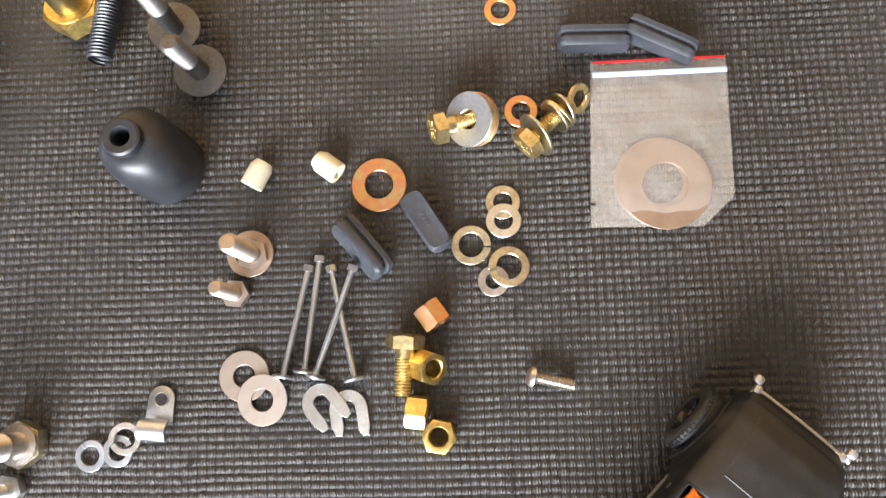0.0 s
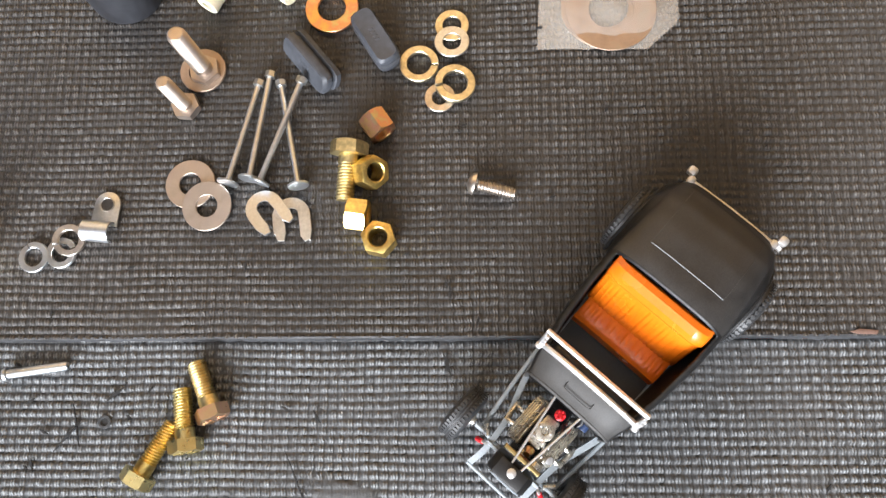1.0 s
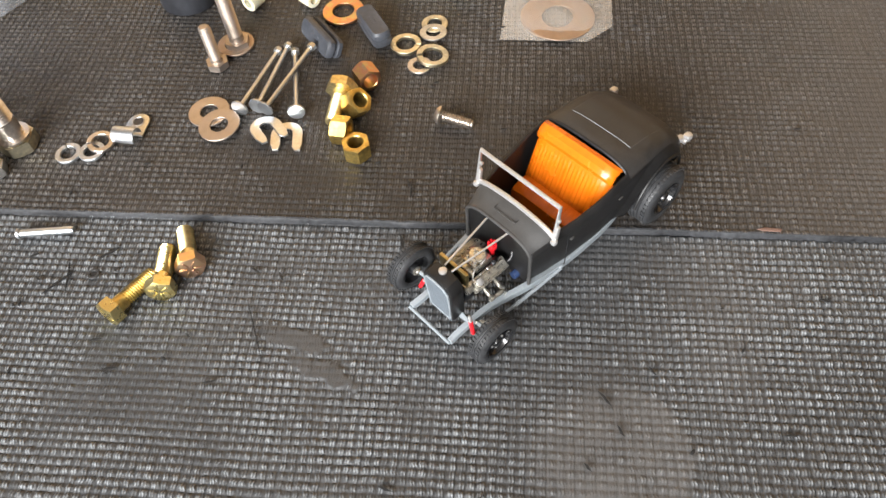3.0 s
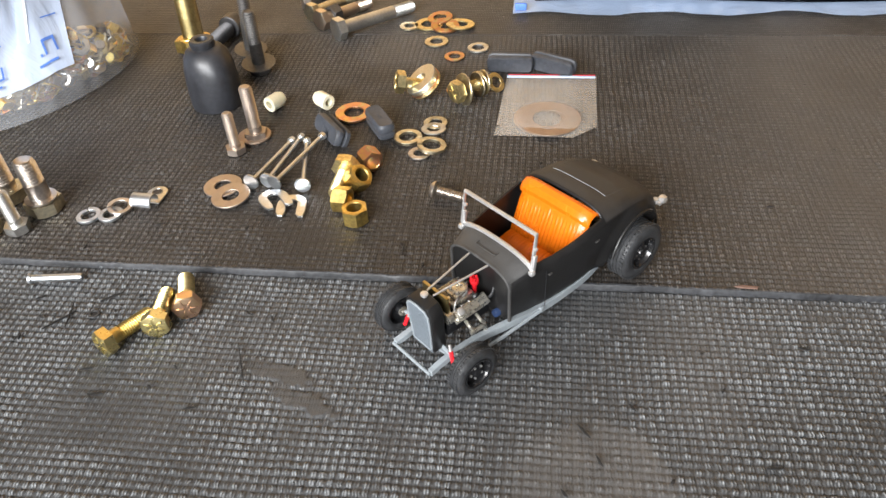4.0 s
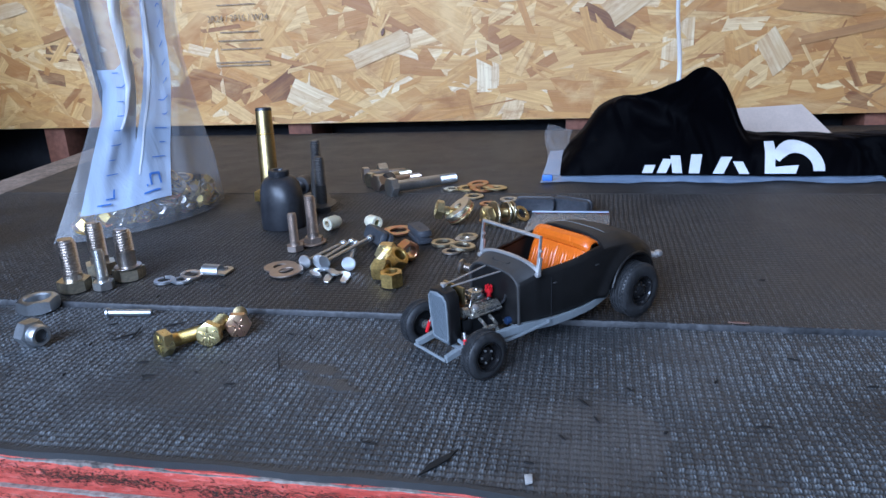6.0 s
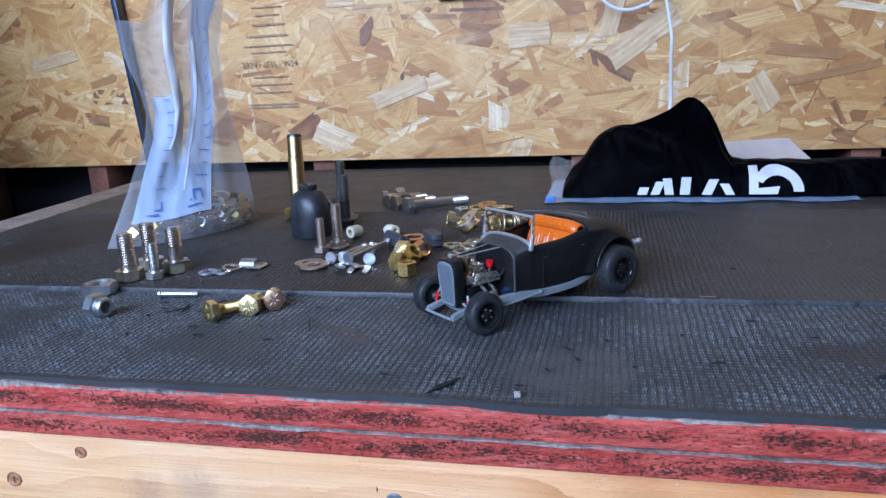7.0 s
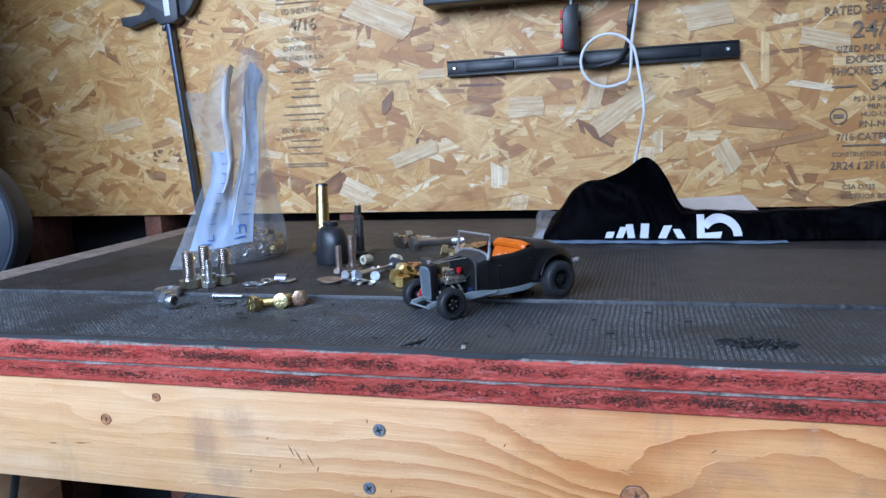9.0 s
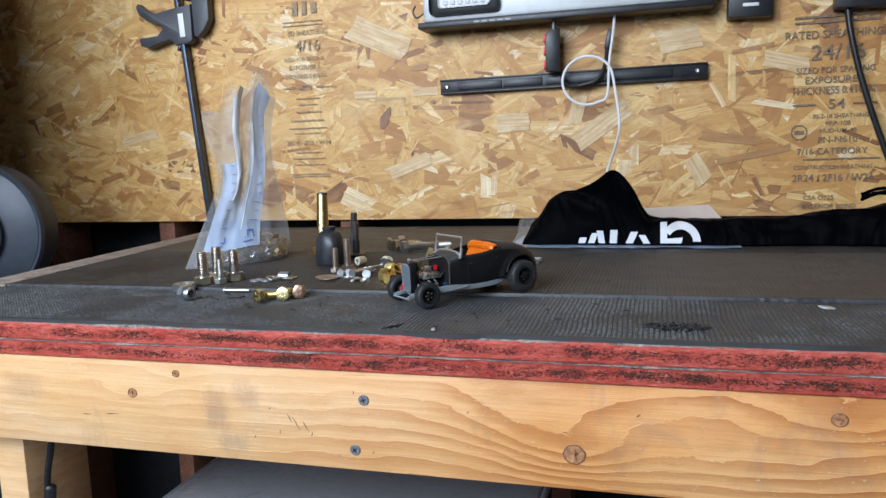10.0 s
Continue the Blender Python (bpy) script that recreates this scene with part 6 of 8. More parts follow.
bolt_up(-0.1887, 0.0377, 0.0076, 0.0230, 0.021, ZINC, "medium zinc bolt standing on its hex head", 20, af=0.0125, head_h=0.0055, group="standing bolts")

# dark flanged bolts behind the boot
bolt_up(-0.0994, 0.2444, 0.0098, 0.0455, 0.028, PHOSPHATE, "dark phosphate flange bolt standing on its head", 15, (8, 2), af=0.0150, head_h=0.0060, group="flange bolts", flange=0.0128, pitch=0.0019)
bolt_up(-0.1140, 0.2683, 0.0098, 0.0560, 0.032, PHOSPHATE, "dark phosphate flange bolt standing on its head", 35, (7, 2), af=0.0150, head_h=0.0060, group="flange bolts", flange=0.0128, pitch=0.0019)


def socket_bolt():
    """Black oxide cap screw lying on its side."""
    t = thing("cap_screw", "black oxide socket cap screw lying on the mat", "screw")
    part("head", lathe([(0.0085, 0), (0.0092, 0.0006), (0.0092, 0.0105), (0.0085, 0.0112), (0.0055, 0.0112), (0.0055, 0.005)], 36), OXIDE, t)
    part("thread", thread_body(0.0062, -0.052, 0.0, 0.0018), OXIDE, t, at=Matrix.Identity(4))
    t.matrix_basis = lying(-0.1385, 0.2905, 0.0092, 83)
    return t


socket_bolt()


def rubber_boot():
    """Bell-shaped rubber cover with a small neck and bore."""
    prof = [(0.0190, 0.0), (0.0212, 0.0004), (0.0216, 0.0020), (0.0214, 0.0120), (0.0208, 0.0220), (0.0198, 0.0300), (0.0182, 0.0365), (0.0150, 0.0412), (0.0118, 0.0432),
            (0.0088, 0.0440), (0.0060, 0.0436), (0.0060, 0.0400), (0.0150, 0.0340), (0.0185, 0.0220), (0.0190, 0.0050)]
    bm = lathe([(r * 0.86, z) for r, z in prof], 64, True)
    for v in bm.verts:
        a = math.atan2(v.co.y, v.co.x) - radians(-40)
        k = max(0.0, math.cos(a)) ** 2
        up = math.exp(-((v.co.z - 0.024) / 0.016) ** 2) if v.co.xy.length > 0.010 else 0
        v.co.x += 0.0056 * k * up * math.cos(radians(-40))
        v.co.y += 0.0056 * k * up * math.sin(radians(-40))
        side = max(0.0, math.cos(math.atan2(v.co.y, v.co.x) - radians(75))) ** 3 * math.exp(-((v.co.z - 0.034) / 0.007) ** 2)
        if v.co.xy.length > 0.010:
            v.co *= 1.0
            v.co.x += 0.0022 * side * math.cos(radians(75))
            v.co.y += 0.0022 * side * math.sin(radians(75))
    t = thing("rubber_boot", "black bell-shaped rubber boot standing on the mat", "rubber boot", at=pose(-0.1120, 0.1865, 0.0))
    part("bell", bm, BOOT, t)
    part("neck", lathe([(0.0040, 0.0380), (0.0040, 0.0478), (0.0046, 0.0488), (0.0076, 0.0490), (0.0086, 0.0482), (0.0087, 0.0450), (0.0078, 0.0425), (0.0078, 0.0380)], 48, True), BOOT, t, "raised neck round the bore")
    return t


rubber_boot()


def brass_stud():
    """Tall dull yellow bolt on its head, ringed near the top."""
    t = thing("tall_bolt", "tall dull yellow zinc bolt standing on a gold hex head", "bolt")
    part("head", hex_body(0.0270, 0.0100), GOLD, t)
    part("washer_face", lathe([(0.0130, 0.0099), (0.0128, 0.0106), (0.0090, 0.0108)], 40), GOLD, t)
    part("shank", lathe([(0.0084, 0.009), (0.0082, 0.060), (0.0080, 0.0622), (0.0071, 0.0624), (0.0071, 0.0640), (0.0079, 0.0642), (0.0076, 0.0855), (0.0066, 0.0868)], 36), BRASSY, t)
    part("band", lathe([(0.0073, 0.0626), (0.0083, 0.0629), (0.0083, 0.0638), (0.0073, 0.0640)], 36, True), GOLD, t)
    part("tip", lathe([(0.0077, 0.0850), (0.0077, 0.0872), (0.0068, 0.0882)], 36), OXIDE, t)
    t.matrix_basis = pose(-0.1605, 0.2690, 0.0008, -9.5, -2.5, 0)
    return t


brass_stud()


def lying_bolt(x0, y0, x1, y1, d, thread, mat, label, af=None, head_h=None, group="", marks=False, head_mat=None, z=0.0, spin=0, dip=None):
    """Bolt lying from the head at (x0, y0) to its tip at (x1, y1)."""
    L = S * math.hypot(x1 - x0, y1 - y0)
    af = af or d * 1.5
    head_h = head_h or d * 0.62
    length = L - head_h
    b = hex_bolt(label, d, length, min(thread, length), mat, head_mat, af, head_h, group, marks)
    h = math.degrees(math.atan2(y1 - y0, x1 - x0))
    if dip is None:
        dip = math.degrees(math.atan2(af / 2 - d / 2, L))
    b.matrix_basis = lying(S * x0, S * y0, z + af / 2, h, dip, spin)
    return b


# yellow bolts with washers stacked on them
lying_bolt(0.0197, 0.2046, 0.0477, 0.2136, 0.0078, 0.018, YELLOW, "yellow zinc bolt threaded through a stack of washers", 0.0140, 0.0060, "washer bolts", True, z=0.0065, dip=16)
for k, (ro, mt) in enumerate(((0.0126, YELLOW), (0.0128, COPPER), (0.0124, PALEGOLD), (0.0126, PALEGOLD), (0.0128, ZINC))):
    o = solo("flat_washer", washer_body(ro, 0.0046, 0.0014), mt, "zinc washer stacked on a yellow bolt", "washer", "stacked washers")
    lean = Vector((-0.56, -0.24, 0.79)).normalized()
    base = Vector((S * 0.0417, S * 0.2106, 0.0078)) + lean * 0.0015 * k
    o.matrix_basis = Matrix.Translation(base) @ lean.to_track_quat("Z", "Y").to_matrix().to_4x4()
lying_bolt(0.0635, 0.1945, 0.0880, 0.2170, 0.0078, 0.030, YELLOW, "yellow zinc bolt with washers and a lock washer", 0.0140, 0.0060, "washer bolts", True, z=0.0032, dip=2)
for off, ro, mt, tl in ((0.0082, 0.0112, PALEGOLD, 6), (0.0205, 0.0088, PALEGOLD, 3), (0.0228, 0.0088, YELLOW, -4), (0.0255, 0.0088, PALEGOLD, 8)):
    o = solo("flat_washer", washer_body(ro, 0.0042, 0.0015), mt, "zinc washer stacked on a yellow bolt", "washer", "stacked washers")
    o.matrix_basis = lying(S * 0.0635, S * 0.1945, 0.0100, 43, 2) @ pose(0, 0, off, tl, tl, 0)
o = solo("lock_washer", split_washer_body(0.0072, 0.0042, 0.0018), YELLOW, "yellow split lock washer at a bolt's end", "washer", "lock washers")
o.matrix_basis = pose(S * 0.0915, S * 0.2205, 0.0048, 50, 20, 40)


def long_rivet(xh, yh, xt, yt, z0, z1, label):
    """Nail-like pin with a domed head and a flared tip."""
    p, q = Vector((S * xh, S * yh, z0)), Vector((S * xt, S * yt, z1))
    t = thing("long_pin", label, "pin", "long pins")
    L = (q - p).length
    part("head", lathe([(0.0048, 0), (0.0050, 0.0004), (0.0050, 0.0010), (0.0026, 0.0019)], 28), BRIGHT, t)
    part("shank", lathe([(0.0014, 0.001), (0.0014, L - 0.002), (0.0013, L)], 16), BRIGHT, t)
    part("tip", hex_body(0.0046, 0.0030, seg=24), ZINC, t, "small hex end", at=pose(0, 0, L - 0.0012))
    t.matrix_basis = Matrix.Translation(p) @ (q - p).to_track_quat("Z", "Y").to_matrix().to_4x4()
    return t


long_rivet(-0.0555, 0.087, -0.0435, 0.1398, 0.0050, 0.0028, "bright zinc long-shank pin with a round head")
long_rivet(-0.0450, 0.089, -0.0380, 0.1442, 0.0050, 0.0028, "bright zinc long-shank pin with a round head")
long_rivet(-0.0400, 0.087, -0.0208, 0.1384, 0.0050, 0.0075, "bright zinc long-shank pin lying across another")
long_rivet(-0.0205, 0.085, -0.0323, 0.1392, 0.0050, 0.0028, "bright zinc long-shank pin with a round head")


def fork_shim(x, y, rz, mat, label, z=0.0, tilt=(0, 0)):
    """Flat U-shaped shim with two broad legs, one cut shorter."""
    pts = [(0.0088 * math.cos(math.pi * k / 14), 0.0088 * math.sin(math.pi * k / 14)) for k in range(15)]
    pts += [(-0.0088, -0.0060), (-0.0072, -0.0110), (-0.0042, -0.0112), (-0.0032, -0.0075), (-0.0034, -0.0020)]
    pts += [(0.0034 * math.cos(math.pi - math.pi * k / 8), 0.0034 * math.sin(math.pi - math.pi * k / 8) + 0.0004) for k in range(1, 8)]
    pts += [(0.0034, -0.0020), (0.0034, -0.0100), (0.0052, -0.0128), (0.0078, -0.0122), (0.0088, -0.0080)]
    o = solo("fork_shim", outline_plate(pts, 0.0013, 0.00018), mat, label, "shim", "fork shims", smooth=False)
    o.matrix_basis = pose(S * x, S * y, z, tilt[0], tilt[1], rz)
    return o


fork_shim(-0.0245, 0.0715, 8, ZINC, "flat steel fork shim lying on the mat", 0.0001)
fork_shim(-0.0372, 0.0748, 38, BRIGHT, "bright zinc fork shim lying across another", 0.0019, (-3, 4))


def nut_thing(x, y, z, m, mat, label, af=0.0143, h=0.0105, r=0.0042, name="hex_nut", group="yellow nuts"):
    o = solo(name, hex_body(af, h, r, True), mat, label, "nut", group)
    o.matrix_basis = pose(S * x, S * y, z) @ m
    return o


nut_thing(0.0170, 0.1150, 0.0063, pose(0, 0, 0, 90, 0, 35) @ pose(0, 0, -0.0055), COPPER, "copper-tinted hex nut lying on one flat", 0.0126, 0.0112)
lying_bolt(0.0044, 0.1062, 0.0020, 0.0775, 0.0090, 0.0185, YELLOW, "short yellow zinc hex bolt lying on the mat", 0.0155, 0.0062, "yellow bolts", spin=0)
nut_thing(0.0146, 0.0905, 0.0078, pose(0, 0, 0, 42, 0, 70) @ pose(0, 0, -0.006), GOLD, "gold zinc lock nut tipped against a bolt", 0.0135, 0.0108)
nut_thing(0.0088, 0.0700, 0.0068, pose(0, 0, 0, 90, 0, 82) @ pose(0, 0, -0.0048, 0, 0, 9), GOLD, "gold zinc hex nut standing on one flat", 0.0136, 0.0096)
nut_thing(0.0190, 0.0585, 0.0001, pose(0, 0, 0, 0, 0, 18), GOLD, "gold zinc hex nut lying flat on the mat", 0.0138, 0.0098)


def machine_screw():
    """Round-head machine screw lying on the mat."""
    t = thing("machine_screw", "dull steel round-head machine screw lying on the mat", "screw")
    part("head", lathe([(0.0012, -0.0034), (0.0032, -0.0028), (0.0048, -0.0014), (0.0052, 0.0), (0.0030, 0.0004)], 32), STEEL, t)
    part("thread", thread_body(0.0031, 0.0002, 0.0195, 0.0014, 18), STEEL, t)
    t.matrix_basis = lying(S * 0.0640, S * 0.0848, 0.0052, math.degrees(math.atan2(-0.005, 0.020)), 7)
    return t


machine_screw()


def pipe_clamp():
    """Small bent strap with a holed tab and a rolled loop."""
    t = thing("pipe_clamp", "small bright zinc pipe clamp strap on the mat", "clamp")
    tab = bmesh.new()
    pts = []
    for k in range(17):
        a = math.pi * k / 16
        pts.append((0.0062 * math.cos(a), 0.0062 * math.sin(a)))
    pts += [(-0.0064, -0.010), (0.0064, -0.010)]
    outer = outline_plate(pts, 0.0012, 0.0002)
    part("tab", outer, ZINC, t)
    part("hole", lathe([(0.0030, 0.0011), (0.0030, 0.0014)], 24), OXIDE, t)
    part("hole_rim", washer_body(0.0036, 0.0029, 0.0017), ZINC, t)
    loop = []
    for r, order in ((0.0050, 1), (0.0040, -1)):
        arc = [(-0.0135 + -0.0002 + r * math.sin(a), 0.0044 + r * math.cos(a)) for a in [radians(-100 + 200 * k / 14) for k in range(15)]]
        loop += arc[::order]
    lp = outline_plate([(yy, zz) for yy, zz in loop], 0.0130)
    lp.transform(pose(-0.0065, 0, 0.0) @ Matrix(((0, 0, 1, 0), (1, 0, 0, 0), (0, 1, 0, 0), (0, 0, 0, 1))))
    part("loop", lp, BRIGHT, t)
    t.matrix_basis = pose(S * -0.1160, S * 0.0785, 0.0003, 0, 0, -6)
    return t


pipe_clamp()


def pin_thing():
    o = solo("clevis_pin", lathe([(0.0026, 0), (0.0030, 0.0003), (0.0030, 0.0016), (0.0021, 0.0019), (0.0021, 0.0275), (0.0016, 0.0290), (0.0011, 0.0290), (0.0011, 0.0260)], 28), BRIGHT, "bright zinc clevis pin lying on the front mat", "pin")
    o.matrix_basis = lying(-0.1510, -0.0035, FZ + 0.0030, 8, 1.2)
    return o


pin_thing()
lying_bolt(-0.0895, -0.0525, -0.0745, -0.0255, 0.0080, 0.020, GOLD, "yellow zinc hex bolt with grade lines on its head", 0.0130, 0.0056, "grade bolts", True, head_mat=OLIVE, z=FZ, spin=10)
lying_bolt(-0.0665, -0.0385, -0.0715, -0.0100, 0.0086, 0.019, OLIVE, "yellow zinc hex bolt leaning beside another", 0.0130, 0.0056, "grade bolts", True, head_mat=OLIVE, z=FZ, spin=25)
lying_bolt(-0.0545, -0.0240, -0.0660, 0.0020, 0.0086, 0.018, YELLOW, "copper-tinted hex bolt with radial grade lines", 0.0130, 0.0056, "grade bolts", True, head_mat=PINKISH, z=FZ, spin=5)
nut_thing(-0.2159, 0.0042, FZ, pose(0, 0, 0, 0, 0, 10), BRIGHT, "wide thin bright zinc jam nut lying flat", 0.0225, 0.0085, 0.0075, "jam_nut", "bright nuts")


def lug_nut():
    t = thing("flare_nut", "bright zinc flare nut lying on its side", "nut", "bright nuts")
    part("hex", hex_body(0.0150, 0.0085, 0.0045, True), BRIGHT, t)
    part("collar", lathe([(0.0040, 0.008), (0.0064, 0.008), (0.0064, 0.0125), (0.0055, 0.0140), (0.0040, 0.0140)], 36, True), BRIGHT, t)
    part("bore", lathe([(0.0042, 0.001), (0.0042, 0.012)], 28), OXIDE, t)
    t.matrix_basis = lying(-0.1740, -0.0440, FZ + 0.0075, -18)
    return t


lug_nut()

# bundle of long bolts at the back
for args in ((-0.0500, 0.3030, 0.0080, 0.3600, 0.0105, 0.022, ZINC, "grey long hex bolt lying in a bundle", 0.0165, 0.0072),
             (-0.0695, 0.3230, -0.0340, 0.3690, 0.0092, 0.016, WARMSTEEL, "warm grey hex bolt lying in a bundle", 0.0155, 0.0065),
             (-0.0975, 0.3680, -0.0545, 0.3920, 0.0088, 0.020, STEEL, "steel hex bolt lying in a bundle", 0.0140, 0.0065),
             (-0.0825, 0.3400, -0.0490, 0.3870, 0.0088, 0.018, PALEGOLD, "pale yellow hex bolt lying in a bundle", 0.0140, 0.0065)):
    lying_bolt(*args[:6], args[6], args[7], args[8], args[9], "bundled bolts")
nut_thing(-0.0795, 0.3850, 0.0070, pose(0, 0, 0, 90, 0, 120) @ pose(0, 0, -0.005), ZINC, "zinc hex nut on a bundled bolt", 0.0150, 0.010, 0.0046, group="bundle nuts")
nut_thing(-0.0590, 0.3380, 0.0072, pose(0, 0, 0, 90, 0, 145) @ pose(0, 0, -0.005), PHOSPHATE, "grey hex nut among bundled bolts", 0.0145, 0.009, 0.0047, group="bundle nuts")


# ---- wear and crumbs on the mats ----
SLIT = simple("cut_rubber", (0.008, 0.008, 0.008), 0.8, 0.0, 0.3, 400, 0.3, 0.0002)
CRUMB = simple("pale_crumb", (0.42, 0.41, 0.39), 0.7, 0.0, 0.15, 800, 0.4, 0.0002)


def slit(x, y, L, a, z, w=0.0007):
    o = solo("mat_cut", outline_plate([(-L / 2, 0), (-L * 0.1, w), (L / 2, 0), (L * 0.15, -w * 0.8)], 0.0007), SLIT, "short dark cut in the mat", "cut", "mat cuts")
    o.matrix_basis = pose(x, y, z + 0.0004, 0, 0, a)


for sx, sy, sl, sa, sz in ((0.122, 0.117, 0.003, 60, 0), (0.048, 0.036, 0.004, 110, 0), (-0.120, -0.030, 0.018, 50, FZ), (-0.100, -0.012, 0.012, 40, FZ), (0.165, -0.062, 0.005, 130, FZ),
                           (0.030, 0.050, 0.003, 20, 0), (-0.132, 0.024, 0.004, 100, 0), (0.062, 0.020, 0.004, 80, 0), (0.150, -0.090, 0.006, 120, FZ), (-0.090, -0.060, 0.006, 20, FZ), (0.205, -0.050, 0.004, 60, FZ), (0.250, 0.08, 0.004, 10, 0)):
    slit(sx, sy, sl, sa, sz)
slit(0.0875, -0.1300, 0.024, 58, FZ, 0.0022)
slit(-0.0155, -0.0510, 0.034, -66, FZ, 0.0004)
slit(-0.1165, -0.0255, 0.019, -76, FZ, 0.0005)
slit(0.0495, 0.0320, 0.011, -88, 0.0, 0.0005)
slit(0.0480, 0.0010, 0.012, -70, FZ, 0.0011)
slit(0.1440, -0.0760, 0.009, -50, FZ, 0.0007)
dimple = thing("mat_hole", "small round hole with a raised rim in the mat", "hole", at=pose(-0.104, -0.024, FZ - 0.0003))
part("rim", washer_body(0.0030, 0.0017, 0.0008, 24), TYRE, dimple)
part("bore", lathe([(0.0018, 0.0), (0.0018, 0.0003)], 20), SLIT, dimple)
rng = random.Random(77)
for k in range(20):
    near = k < 12
    slit(rng.uniform(-0.15, -0.02) if near else rng.uniform(-0.05, 0.30), rng.uniform(-0.085, 0.005) if near else rng.uniform(-0.13, -0.02), rng.uniform(0.0025, 0.0075), rng.uniform(0, 180), FZ)
for k in range(12):
    slit(rng.uniform(-0.10, 0.30), rng.uniform(0.03, 0.20), rng.uniform(0.002, 0.004), rng.uniform(0, 180), 0.0)


def torn_hole():
    """Frayed worn-through spot near the front edge."""
    rng = random.Random(8)
    t = thing("frayed_hole", "dark frayed worn-through spot in the mat", "worn spot")
    ring0 = [(0.021 * math.cos(a) * rng.uniform(0.7, 1.25), 0.0095 * math.sin(a) * rng.uniform(0.6, 1.3)) for a in [2 * math.pi * k / 46 for k in range(46)]]
    lev = [[(x * f, y * f, z * rng.uniform(0.3, 1.6)) for x, y in ring0] for f, z in ((1.15, -0.0003), (1.0, 0.0013), (0.85, 0.0006), (0.6, 0.0010), (0.3, 0.0003))]
    part("crater", rings(lev, cap0=False), SLIT, t)
    for k in range(90):
        a, r = rng.uniform(0, 6.28), rng.uniform(0.15, 1.25)
        part("shred", box(rng.uniform(0.001, 0.005), rng.uniform(0.0006, 0.0014), rng.uniform(0.0005, 0.0014), 0.0002, pose(0.020 * r * math.cos(a), 0.011 * r * math.sin(a), 0.0011, rng.uniform(-30, 30), rng.uniform(-30, 30), rng.uniform(0, 180))), TYRE if k % 3 else SLIT, t)
    t.matrix_basis = pose(0.314, -0.100, FZ - 0.0003)


torn_hole()


def crumbs():
    """Specks of pale and dark debris over the mats."""
    rng = random.Random(31)
    for name, mt, label, count in (("pale_specks", CRUMB, "scattered pale specks of debris on the mat", 16), ("dark_specks", SLIT, "scattered dark rubber crumbs on the mat", 160)):
        bits = []
        for k in range(count):
            x, y = rng.uniform(-0.30, 0.55), rng.uniform(-0.14, 0.45)
            r = rng.uniform(0.0002, 0.00055) * (1.0 if k % 9 else 1.7)
            z = (FZ if y < SEAM else 0.0) + r * 0.5 + 0.0004
            b = bmesh.new()
            bmesh.ops.create_icosphere(b, subdivisions=1, radius=r, matrix=pose(x, y, z, 0, 0, rng.uniform(0, 180)) @ Matrix.Diagonal((rng.uniform(0.7, 2.2), 1, 0.7, 1)))
            bits.append(b)
        o = solo(name, joined(*bits), mt, label, "debris", kind="stuff")


crumbs()
o = solo("foil_scrap", outline_plate([(0, 0), (0.010, 0.002), (0.013, -0.003), (0.006, -0.006), (0.002, -0.004)], 0.0015, 0.0003), CRUMB, "small white scrap lying on the front mat", "scrap")
o.matrix_basis = pose(0.431, -0.013, FZ + 0.0006, 4, 6, 0)
o = solo("foil_scrap", outline_plate([(0, 0), (0.003, 0.001), (0.0035, -0.0035), (0.001, -0.005)], 0.0012, 0.0002), CRUMB, "tiny white scrap near the bench edge", "scrap")
o.matrix_basis = pose(0.1225, -0.1345, FZ + 0.0006, 4, 6, 0)
o = solo("paint_spot", outline_plate([(-0.006, 0.0), (-0.002, 0.0012), (0.006, 0.0006), (0.005, -0.0012), (-0.003, -0.001)], 0.0006, 0.0002), simple("orange_paint", (0.15, 0.09, 0.07), 0.7), "small orange paint spot on the mat seam", "paint spot")
o.matrix_basis = pose(0.2255, SEAM + 0.0016, 0.0001)


